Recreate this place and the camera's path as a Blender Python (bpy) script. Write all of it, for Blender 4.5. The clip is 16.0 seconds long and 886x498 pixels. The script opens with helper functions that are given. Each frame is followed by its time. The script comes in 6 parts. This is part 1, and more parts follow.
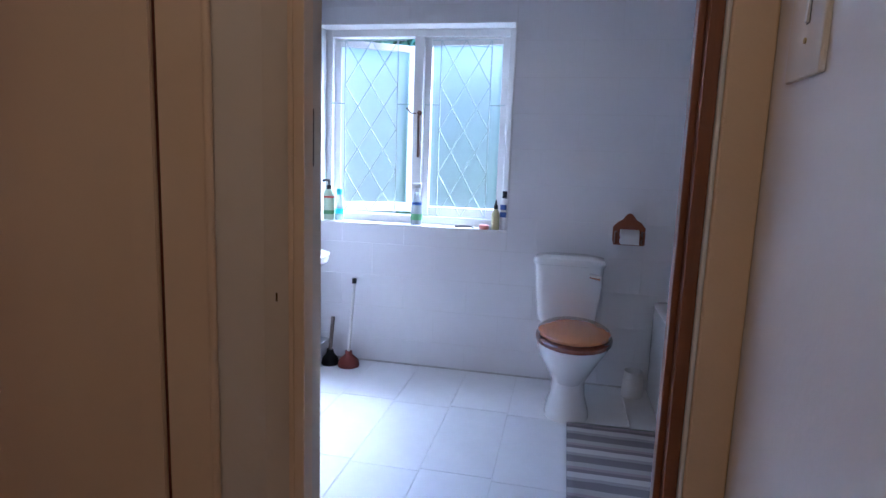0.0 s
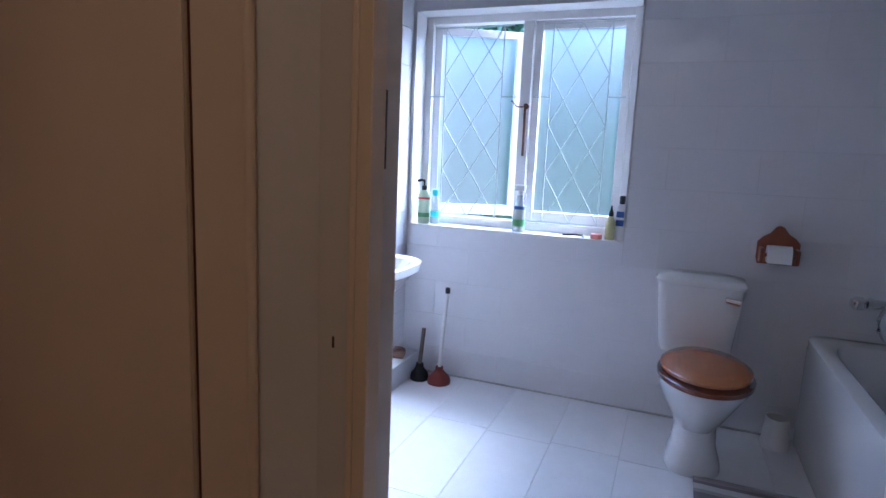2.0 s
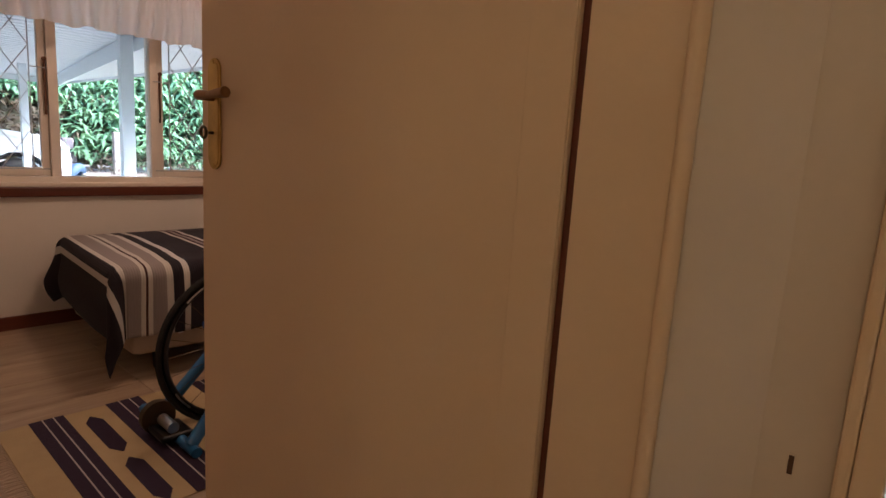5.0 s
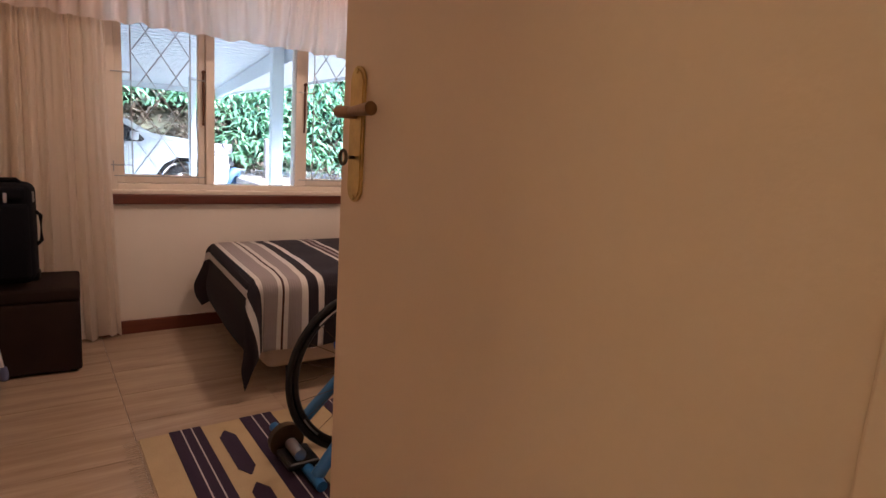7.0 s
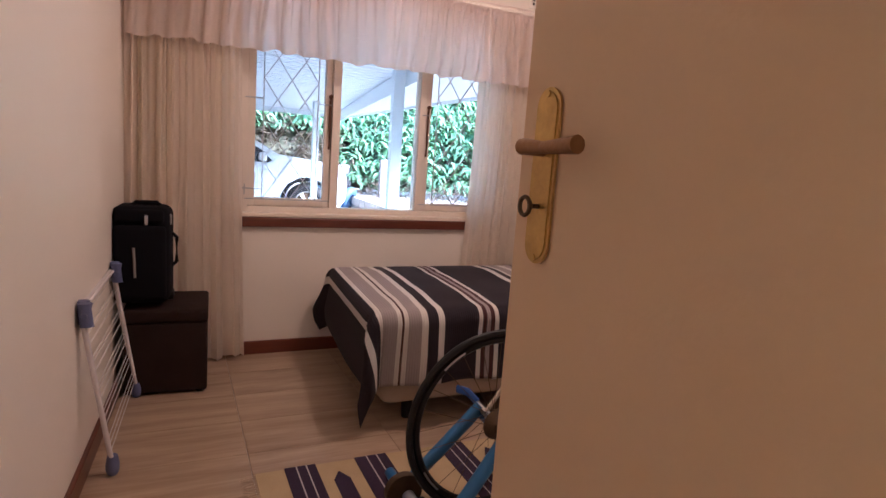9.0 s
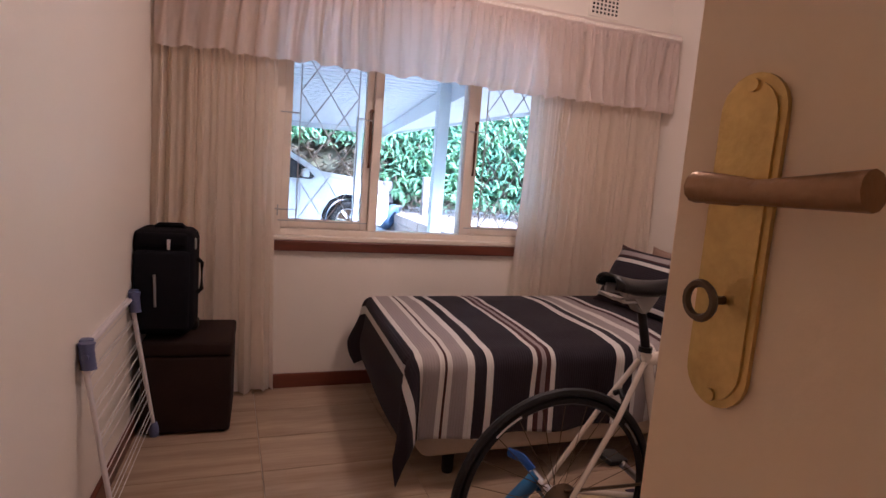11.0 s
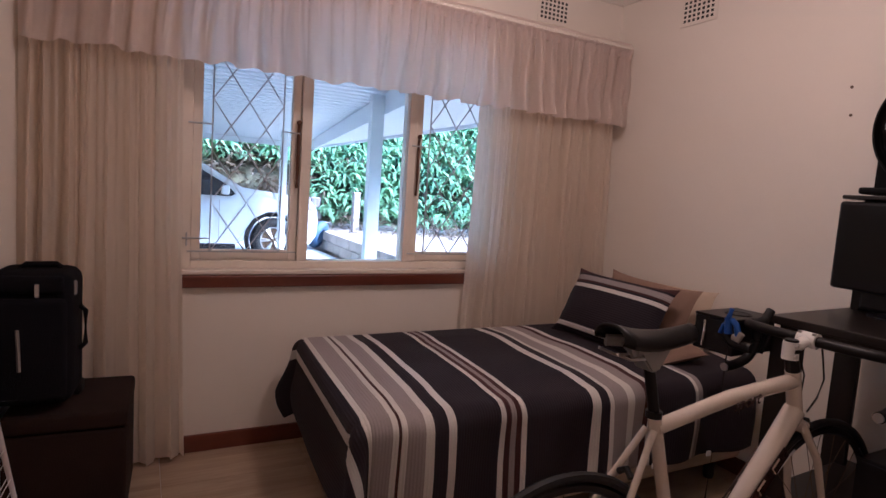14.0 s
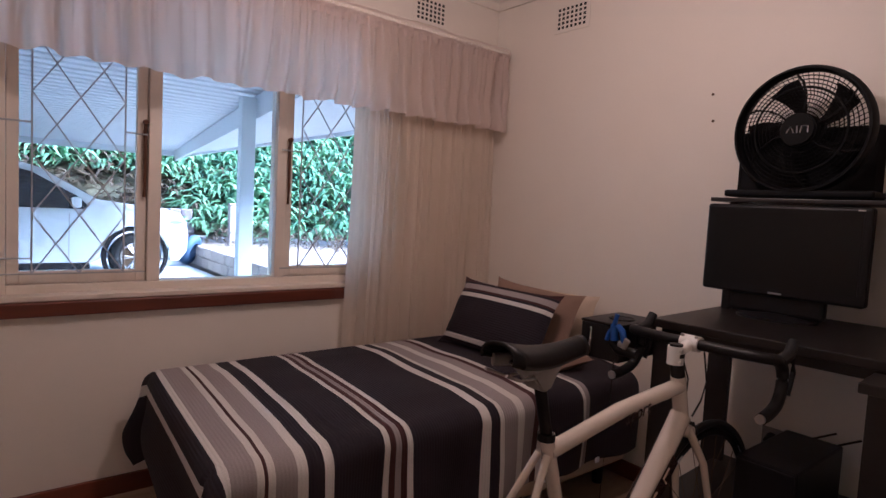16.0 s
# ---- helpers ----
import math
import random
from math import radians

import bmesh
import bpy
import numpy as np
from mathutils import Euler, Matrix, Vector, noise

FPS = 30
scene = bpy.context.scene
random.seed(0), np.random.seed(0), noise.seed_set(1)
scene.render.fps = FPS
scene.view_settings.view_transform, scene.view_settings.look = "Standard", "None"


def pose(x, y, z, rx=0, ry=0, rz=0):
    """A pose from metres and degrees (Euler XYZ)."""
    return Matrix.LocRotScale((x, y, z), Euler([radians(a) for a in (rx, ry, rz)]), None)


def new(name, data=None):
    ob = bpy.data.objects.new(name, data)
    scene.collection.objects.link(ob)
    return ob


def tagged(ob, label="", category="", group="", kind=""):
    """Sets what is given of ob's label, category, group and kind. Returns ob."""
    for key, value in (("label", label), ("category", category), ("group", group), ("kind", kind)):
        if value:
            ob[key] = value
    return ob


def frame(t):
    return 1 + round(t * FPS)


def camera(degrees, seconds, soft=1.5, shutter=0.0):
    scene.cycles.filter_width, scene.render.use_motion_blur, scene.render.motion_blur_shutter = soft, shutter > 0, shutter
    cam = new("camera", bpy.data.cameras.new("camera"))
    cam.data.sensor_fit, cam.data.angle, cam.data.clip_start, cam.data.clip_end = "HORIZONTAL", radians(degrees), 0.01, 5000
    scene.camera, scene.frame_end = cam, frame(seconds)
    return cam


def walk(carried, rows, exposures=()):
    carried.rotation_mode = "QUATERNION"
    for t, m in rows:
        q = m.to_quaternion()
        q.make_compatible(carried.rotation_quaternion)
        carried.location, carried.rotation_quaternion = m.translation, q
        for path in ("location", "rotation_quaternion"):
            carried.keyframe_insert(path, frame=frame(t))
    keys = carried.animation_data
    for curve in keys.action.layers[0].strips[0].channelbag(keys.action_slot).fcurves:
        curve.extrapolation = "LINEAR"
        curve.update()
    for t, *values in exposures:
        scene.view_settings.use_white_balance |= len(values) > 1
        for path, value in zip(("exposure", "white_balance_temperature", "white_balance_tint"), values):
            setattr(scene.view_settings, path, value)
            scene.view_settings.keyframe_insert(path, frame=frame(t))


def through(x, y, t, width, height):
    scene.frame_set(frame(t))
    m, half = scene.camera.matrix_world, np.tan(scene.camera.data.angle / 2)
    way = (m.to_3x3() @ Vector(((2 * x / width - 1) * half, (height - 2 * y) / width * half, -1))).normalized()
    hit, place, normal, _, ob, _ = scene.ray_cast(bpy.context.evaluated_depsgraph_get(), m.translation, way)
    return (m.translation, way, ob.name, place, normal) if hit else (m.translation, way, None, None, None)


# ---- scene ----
cam = camera(75.1, 16.0)
ROWS = [
    (0.0, 0.0002, 0.0002, 1.1900, 81.54, -2.01, 12.03),
    (0.5, -0.0279, 0.0905, 1.1778, 81.66, -2.10, 13.63),
    (1.0, -0.0293, 0.1983, 1.1958, 81.25, -2.15, 15.96),
    (1.5, -0.0614, 0.2756, 1.1829, 81.31, -2.37, 18.56),
    (2.0, -0.0947, 0.3166, 1.1948, 80.97, -2.43, 22.03),
    (2.5, -0.1489, 0.3277, 1.1978, 80.54, -3.11, 26.08),
    (3.0, -0.2244, 0.3836, 1.1925, 80.19, -3.69, 29.52),
    (3.5, -0.2896, 0.4102, 1.1764, 80.72, -3.38, 32.60),
    (4.0, -0.3539, 0.4306, 1.1766, 80.67, -3.57, 36.41),
    (4.5, -0.4167, 0.4490, 1.1754, 80.64, -3.62, 39.59),
    (5.0, -0.4702, 0.4565, 1.1721, 80.36, -3.54, 42.25),
    (7.5, -0.7733, 0.5897, 1.2101, 80.29, -3.96, 57.99),
    (8.0, -0.8196, 0.5858, 1.2138, 80.59, -4.06, 60.83),
    (8.5, -0.8928, 0.5889, 1.2145, 80.89, -4.15, 63.36),
    (9.0, -0.9661, 0.5974, 1.2239, 81.26, -4.09, 65.43),
    (9.5, -1.0331, 0.6104, 1.2266, 81.69, -4.17, 67.07),
    (12.0, -1.4208, 0.7542, 1.2607, 82.91, -4.40, 70.20),
    (12.5, -1.4860, 0.7723, 1.2693, 83.25, -4.26, 70.10),
    (13.0, -1.5463, 0.7798, 1.2720, 83.65, -4.25, 68.87),
    (13.5, -1.6062, 0.7817, 1.2681, 84.05, -4.07, 66.03),
    (14.0, -1.6611, 0.7733, 1.2689, 84.36, -3.89, 62.52),
    (14.5, -1.6973, 0.7751, 1.2648, 84.80, -3.70, 59.49),
    (15.0, -1.7297, 0.8015, 1.2644, 85.20, -3.52, 56.87),
    (15.5, -1.7666, 0.8494, 1.2669, 85.45, -3.29, 54.21),
    (16.0, -1.7942, 0.9040, 1.2605, 85.99, -3.10, 51.38),
]
walk(cam, [(t, pose(x, y, z, rx, ry, rz)) for t, x, y, z, rx, ry, rz in ROWS], [(0.0, 3.0, 4700, 17), (2.0, 2.7, 4750, 18), (3.5, 3.0, 5050, 16), (5.0, 3.55, 5900, 13), (7.5, 4.2, 5350, 14), (9.0, 4.28, 5100, 16), (12.0, 3.92, 4950, 17), (16.0, 3.65, 4800, 15)])

# ---- world, sun, lights ----
world = bpy.data.worlds.new("world")
scene.world = world
world.use_nodes = True
wn = world.node_tree.nodes
sky = wn.new("ShaderNodeTexSky")
sky.sky_type, sky.sun_disc = "NISHITA", False
sky.sun_elevation, sky.sun_rotation = radians(42), radians(30)
world.node_tree.links.new(sky.outputs[0], wn["Background"].inputs[0])
wn["Background"].inputs[1].default_value = 0.15
sun = new("sun", bpy.data.lights.new("sun", "SUN"))
sun.data.energy, sun.data.angle, sun.data.color = 2.5, radians(40), (1.0, 0.96, 0.9)
sun.rotation_euler = Euler((radians(48), 0, radians(150)))


def lamp(name, kind, m, energy, colour, size=0.3, size_y=None):
    ob = new(name, bpy.data.lights.new(name, kind))
    ob.data.energy, ob.data.color = energy, colour
    if kind == "AREA":
        ob.data.size = size
        if size_y:
            ob.data.shape, ob.data.size_y = "RECTANGLE", size_y
    else:
        ob.data.shadow_soft_size = size
    ob.matrix_world = m
    return ob


lamp("ceiling_lamp_light", "POINT", pose(-3.0, 1.95, 2.3), 2.05, (1.0, 0.66, 0.44), 0.09)
lamp("hall_lamp_light", "POINT", pose(-0.3, -0.5, 2.2), 0.78, (1.0, 0.77, 0.44), 0.09)

# ---- materials ----


def material(name, colour, rough=0.6, metal=0.0, vary=0.06, scale=3.0, fine=60.0, bump=0.05, hue=None, coat=0.0, spread=0.0, transmission=0.0, sheen=0.0, spec=0.5):
    """Colour with two scales of variation, a fine relief, and per-object or per-island spread."""
    m = bpy.data.materials.new(name)
    m.use_nodes = True
    nt = m.node_tree
    n, l = nt.nodes, nt.links
    b = n["Principled BSDF"]
    b.inputs["Roughness"].default_value = rough
    b.inputs["Metallic"].default_value = metal
    b.inputs["Coat Weight"].default_value = coat
    b.inputs["Transmission Weight"].default_value = transmission
    b.inputs["Sheen Weight"].default_value = sheen
    b.inputs["Specular IOR Level"].default_value = spec
    tc = n.new("ShaderNodeTexCoord")
    big = n.new("ShaderNodeTexNoise")
    big.inputs["Scale"].default_value, big.inputs["Detail"].default_value = scale, 5
    small = n.new("ShaderNodeTexNoise")
    small.inputs["Scale"].default_value, small.inputs["Detail"].default_value = fine, 3
    for t in (big, small):
        l.new(tc.outputs["Object"], t.inputs["Vector"])
    mix = n.new("ShaderNodeMix")
    mix.data_type = "RGBA"
    dark = tuple(c * (1 - 2.2 * vary) for c in (hue or colour)) + (1,)
    light = tuple(min(1, c * (1 + vary)) for c in colour) + (1,)
    mix.inputs[6].default_value, mix.inputs[7].default_value = dark, light
    add = n.new("ShaderNodeMath")
    add.operation = "MULTIPLY_ADD"
    add.inputs[1].default_value, add.inputs[2].default_value = 0.35, 0.33
    l.new(small.outputs[0], add.inputs[0])
    mul = n.new("ShaderNodeMath")
    mul.operation = "ADD"
    l.new(add.outputs[0], mul.inputs[0])
    sub = n.new("ShaderNodeMath")
    sub.operation = "SUBTRACT"
    l.new(big.outputs[0], sub.inputs[0])
    sub.inputs[1].default_value = 0.5
    l.new(sub.outputs[0], mul.inputs[1])
    out = mul.outputs[0]
    if spread:
        info = n.new("ShaderNodeObjectInfo")
        s2 = n.new("ShaderNodeMath")
        s2.operation = "MULTIPLY_ADD"
        s2.inputs[1].default_value = spread
        l.new(info.outputs["Random"], s2.inputs[0])
        l.new(out, s2.inputs[2])
        out = s2.outputs[0]
    l.new(out, mix.inputs[0])
    l.new(mix.outputs[2], b.inputs["Base Color"])
    if bump:
        bp = n.new("ShaderNodeBump")
        bp.inputs["Strength"].default_value, bp.inputs["Distance"].default_value = bump, 0.01
        l.new(small.outputs[0], bp.inputs["Height"])
        l.new(bp.outputs[0], b.inputs["Normal"])
    return m


def wood(name, dark, light, rough=0.4, along="X", scale=6.0, coat=0.2, spread=0.3, bump=0.08):
    """Wood with long grain along one axis."""
    m = bpy.data.materials.new(name)
    m.use_nodes = True
    n, l = m.node_tree.nodes, m.node_tree.links
    b = n["Principled BSDF"]
    b.inputs["Roughness"].default_value, b.inputs["Coat Weight"].default_value = rough, coat
    tc, mp = n.new("ShaderNodeTexCoord"), n.new("ShaderNodeMapping")
    mp.inputs["Scale"].default_value = tuple(0.09 if a == along else 1.0 for a in "XYZ")
    l.new(tc.outputs["Object"], mp.inputs[0])
    info = n.new("ShaderNodeObjectInfo")
    off = n.new("ShaderNodeVectorMath")
    off.operation = "SCALE"
    off.inputs[0].default_value = (7.3, 5.1, 3.7)
    l.new(info.outputs["Random"], off.inputs[3])
    l.new(off.outputs[0], mp.inputs[1])
    g = n.new("ShaderNodeTexNoise")
    g.inputs["Scale"].default_value, g.inputs["Detail"].default_value, g.inputs["Distortion"].default_value = scale, 9, 1.4
    f = n.new("ShaderNodeTexNoise")
    f.inputs["Scale"].default_value = scale * 12
    l.new(mp.outputs[0], g.inputs[0])
    l.new(mp.outputs[0], f.inputs[0])
    a = n.new("ShaderNodeMath")
    a.operation = "MULTIPLY_ADD"
    a.inputs[1].default_value = 0.35
    l.new(f.outputs[0], a.inputs[0])
    l.new(g.outputs[0], a.inputs[2])
    s = n.new("ShaderNodeMath")
    s.operation = "MULTIPLY_ADD"
    s.inputs[1].default_value = spread
    l.new(info.outputs["Random"], s.inputs[0])
    l.new(a.outputs[0], s.inputs[2])
    r = n.new("ShaderNodeValToRGB")
    r.color_ramp.elements[0].position, r.color_ramp.elements[1].position = 0.4, 0.95
    r.color_ramp.elements[0].color, r.color_ramp.elements[1].color = (*dark, 1), (*light, 1)
    l.new(s.outputs[0], r.inputs[0])
    l.new(r.outputs[0], b.inputs["Base Color"])
    bp = n.new("ShaderNodeBump")
    bp.inputs["Strength"].default_value, bp.inputs["Distance"].default_value = bump, 0.005
    l.new(a.outputs[0], bp.inputs["Height"])
    l.new(bp.outputs[0], b.inputs["Normal"])
    return m


def striped(name, period, bands, axis="Y", rough=0.9, rib=0.0, ribaxis="X", start=0.0):
    """Woven cloth: bands are (where it begins, colour) along a period."""
    m = bpy.data.materials.new(name)
    m.use_nodes = True
    n, l = m.node_tree.nodes, m.node_tree.links
    b = n["Principled BSDF"]
    b.inputs["Roughness"].default_value, b.inputs["Sheen Weight"].default_value = rough, 0.0
    tc, sp = n.new("ShaderNodeUVMap"), n.new("ShaderNodeSeparateXYZ")
    l.new(tc.outputs[0], sp.inputs[0])
    d = n.new("ShaderNodeMath")
    d.operation = "MULTIPLY_ADD"
    d.inputs[1].default_value, d.inputs[2].default_value = 1 / period, start
    l.new(sp.outputs["Y" if axis == "Y" else "X"], d.inputs[0])
    fr = n.new("ShaderNodeMath")
    fr.operation = "FRACT"
    l.new(d.outputs[0], fr.inputs[0])
    r = n.new("ShaderNodeValToRGB")
    r.color_ramp.interpolation = "CONSTANT"
    e = r.color_ramp.elements
    while len(e) < len(bands):
        e.new(0.5)
    for i, (p, c) in enumerate(bands):
        e[i].position = p
        e[i].color = (*c, 1)
    l.new(fr.outputs[0], r.inputs[0])
    nz = n.new("ShaderNodeTexNoise")
    nz.inputs["Scale"].default_value = 250
    l.new(tc.outputs[0], nz.inputs[0])
    mx = n.new("ShaderNodeMix")
    mx.data_type, mx.blend_type = "RGBA", "MULTIPLY"
    mx.inputs[0].default_value = 0.40
    l.new(r.outputs[0], mx.inputs[6])
    l.new(nz.outputs[0], mx.inputs[7])
    l.new(mx.outputs[2], b.inputs["Base Color"])
    bp = n.new("ShaderNodeBump")
    bp.inputs["Distance"].default_value = 0.004
    bp.inputs["Strength"].default_value = 0.35
    if rib:
        w = n.new("ShaderNodeTexWave")
        w.bands_direction = ribaxis
        w.inputs["Scale"].default_value = rib
        l.new(tc.outputs[0], w.inputs[0])
        l.new(w.outputs[1], bp.inputs["Height"])
    else:
        l.new(nz.outputs[0], bp.inputs["Height"])
    l.new(bp.outputs[0], b.inputs["Normal"])
    return m


M_WALL = material("cream wall paint", (0.82, 0.76, 0.69), 0.5, vary=0.02, scale=1.2, fine=90, bump=0.06)
# paler than the other hall walls: cool light put into the colour
M_HALLE = material("cool lit hall wall paint", (0.84, 0.80, 0.79), 0.5, vary=0.02, scale=1.5, fine=90, bump=0.05)
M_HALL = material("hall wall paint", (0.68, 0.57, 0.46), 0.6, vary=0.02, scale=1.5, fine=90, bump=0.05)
M_CEIL = material("ceiling paint", (0.82, 0.77, 0.7), 0.8, vary=0.02, bump=0.03)
M_DOOR = material("cream gloss door paint", (0.76, 0.56, 0.365), 0.5, vary=0.025, scale=2.0, fine=120, bump=0.05)
M_WHITE = material("white gloss paint", (0.78, 0.76, 0.74), 0.35, vary=0.03, scale=4, bump=0.04)
M_FRAME = material("cream window paint", (0.80, 0.72, 0.63), 0.4, vary=0.05, scale=8, bump=0.08)
M_STAIN = wood("brown stained wood", (0.13, 0.040, 0.014), (0.27, 0.095, 0.035), 0.4, "Z")
M_SEATR = wood("dark varnished seat wood", (0.10, 0.020, 0.010), (0.20, 0.05, 0.02), 0.25, "Y", 6, 0.5)
M_SKIRT = wood("red brown skirting wood", (0.07, 0.016, 0.008), (0.15, 0.035, 0.016), 0.35, "Y")
M_SKIRTX = wood("red brown skirting wood along", (0.07, 0.016, 0.008), (0.15, 0.035, 0.016), 0.35, "X")
M_TILEW = material("white glazed wall tile", (0.78, 0.77, 0.79), 0.25, vary=0.015, scale=6, fine=30, bump=0.02, spread=0.04)
M_TILEF = material("white floor tile", (0.86, 0.86, 0.87), 0.32, vary=0.04, scale=7, fine=40, bump=0.03, spread=0.2)
M_GROUT = material("pale grey grout", (0.74, 0.73, 0.73), 0.9, vary=0.08, scale=9)
M_SEAM = material("grubby grey sealant", (0.62, 0.60, 0.58), 0.9, vary=0.32, scale=9, fine=70, bump=0.4)
M_STONE = material("grey purple stone", (0.16, 0.14, 0.16), 0.95, vary=0.25, scale=7, fine=40, bump=0.5)
M_CERAMIC = material("white glazed ceramic", (0.82, 0.82, 0.82), 0.07, vary=0.01, bump=0, coat=0.5)
M_BATH = material("white bath enamel", (0.8, 0.8, 0.8), 0.15, vary=0.01, bump=0, coat=0.3)
M_SEAT = wood("varnished orange pine", (0.30, 0.080, 0.015), (0.52, 0.175, 0.04), 0.2, "Y", 6, 0.6)
M_HOLDER = wood("red brown carved wood", (0.12, 0.03, 0.012), (0.26, 0.08, 0.035), 0.4, "Z")
M_CHROME = material("chrome", (0.8, 0.8, 0.8), 0.12, 1.0, vary=0.02, bump=0)
M_BRASS = material("worn brass", (0.62, 0.42, 0.14), 0.38, 1.0, vary=0.22, scale=25, fine=160, bump=0.12)
M_AGED = material("aged bronze", (0.34, 0.20, 0.10), 0.42, 0.9, vary=0.2, scale=30, fine=160, bump=0.1)
M_DARKMETAL = material("dark old metal", (0.12, 0.08, 0.05), 0.5, 0.8, vary=0.2, scale=20)
M_RUSTY = material("rusty brown stay", (0.14, 0.06, 0.03), 0.7, 0.3, vary=0.3, scale=40)
M_WIRE = material("grey burglar bar paint", (0.45, 0.46, 0.48), 0.5, 0.0, vary=0.1)
M_WIREW = material("white burglar bar paint", (0.62, 0.66, 0.66), 0.5, 0.0, vary=0.1)
M_PAPER = material("white tissue paper", (0.85, 0.85, 0.86), 0.95, vary=0.02)
M_RUBBER = material("red rubber", (0.18, 0.03, 0.02), 0.55, vary=0.1)
M_BLACK = material("black rubber", (0.010, 0.010, 0.011), 0.6, vary=0.2, spec=0.35)
M_BLACKP = material("black plastic", (0.006, 0.005, 0.006), 0.42, vary=0.15, bump=0.03, spec=0.3)
M_FAN = material("matt black fan plastic", (0.004, 0.0035, 0.004), 0.6, vary=0.15, bump=0.03, spec=0.15)
M_SCREEN = material("black screen", (0.005, 0.0045, 0.0045), 0.3, vary=0.05, bump=0, spec=0.3)
M_DESK = wood("black brown desk board", (0.004, 0.003, 0.003), (0.012, 0.008, 0.007), 0.4, "X", coat=0.0)
M_SUIT = material("black suitcase cloth", (0.007, 0.007, 0.010), 0.95, vary=0.2, fine=300, bump=0.3, spec=0.15)
M_OTT = material("dark brown suede", (0.024, 0.013, 0.010), 0.9, vary=0.15, scale=9, fine=200, bump=0.2, spec=0.2)
M_MATT = material("beige mattress cloth", (0.52, 0.42, 0.33), 0.9, vary=0.08, fine=200, bump=0.2)
M_PILLOW = material("taupe pillow cotton", (0.27, 0.175, 0.13), 0.9, vary=0.1, fine=200, bump=0.2)
M_CREAM = material("cream pillow cotton", (0.62, 0.5, 0.38), 0.9, vary=0.08, fine=200, bump=0.2)
M_RACK = material("white rack tube", (0.72, 0.68, 0.7), 0.4, vary=0.03)
M_BLUEP = material("slate blue plastic", (0.12, 0.14, 0.28), 0.5, vary=0.08)
M_TRAIN = material("blue trainer paint", (0.02, 0.14, 0.36), 0.35, 0.0, vary=0.08, coat=0.3)
M_LEVER = material("bright blue plastic", (0.01, 0.075, 0.34), 0.45, vary=0.06)
M_BIKE = material("pearl white frame paint", (0.66, 0.58, 0.5), 0.22, vary=0.03, coat=0.7)
M_BIKEB = material("black red frame paint", (0.04, 0.012, 0.012), 0.25, coat=0.5)
M_GREY = material("grey plastic", (0.25, 0.23, 0.22), 0.5, vary=0.08)
M_SILVER = material("brushed aluminium", (0.62, 0.6, 0.6), 0.3, 1.0, vary=0.06)
M_GREEN = material("pale green soap bottle", (0.50, 0.62, 0.42), 0.3, vary=0.05)
M_TEAL = material("turquoise bottle", (0.10, 0.62, 0.62), 0.3, vary=0.05)
M_CLEARB = material("clear bottle plastic", (0.75, 0.82, 0.82), 0.15, vary=0.03, transmission=0.6)
M_LABELG = material("green label", (0.12, 0.32, 0.12), 0.5)
M_LABELB = material("blue label", (0.03, 0.08, 0.30), 0.5)
M_LABELR = material("red label", (0.5, 0.05, 0.03), 0.5)
M_YEL = material("pale yellow oil bottle", (0.62, 0.58, 0.30), 0.25, vary=0.05)
M_PINK = material("salmon pink tin", (0.65, 0.22, 0.16), 0.4)
M_CAR = material("white car paint", (0.52, 0.55, 0.57), 0.15, vary=0.01, bump=0, coat=0.8)
M_CARG = material("tinted car glass", (0.01, 0.012, 0.015), 0.05, vary=0.05, bump=0, coat=0.5)
M_CONC = material("pale concrete drive", (0.26, 0.27, 0.26), 0.85, vary=0.1, scale=1.5, fine=40, bump=0.2)
M_GRAVEL = material("pale sandy ground", (0.15, 0.125, 0.105), 0.95, vary=0.22, scale=3, fine=35, bump=0.5, hue=(0.3, 0.24, 0.2))
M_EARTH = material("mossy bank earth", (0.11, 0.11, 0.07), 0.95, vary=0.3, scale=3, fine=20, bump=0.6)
M_BLOCK = material("weathered retaining block", (0.25, 0.22, 0.20), 0.95, vary=0.18, scale=7, fine=60, bump=0.4, spread=0.3)
M_STEEL = material("white painted carport steel", (0.58, 0.63, 0.66), 0.45, vary=0.03, bump=0.02)
M_BARK = material("grey brown bark", (0.16, 0.12, 0.09), 0.9, vary=0.2, scale=12, bump=0.4)
M_SPONGE = material("worn tan sponge", (0.20, 0.11, 0.08), 0.95, vary=0.25, scale=20, fine=150, bump=0.6)
M_LINE = material("white nylon line", (0.7, 0.68, 0.68), 0.5)
M_BLUET = material("dull blue tyre cover", (0.025, 0.06, 0.12), 0.7, vary=0.1)

M_STICKC = material("bare brown wood chip", (0.10, 0.05, 0.03), 0.8)


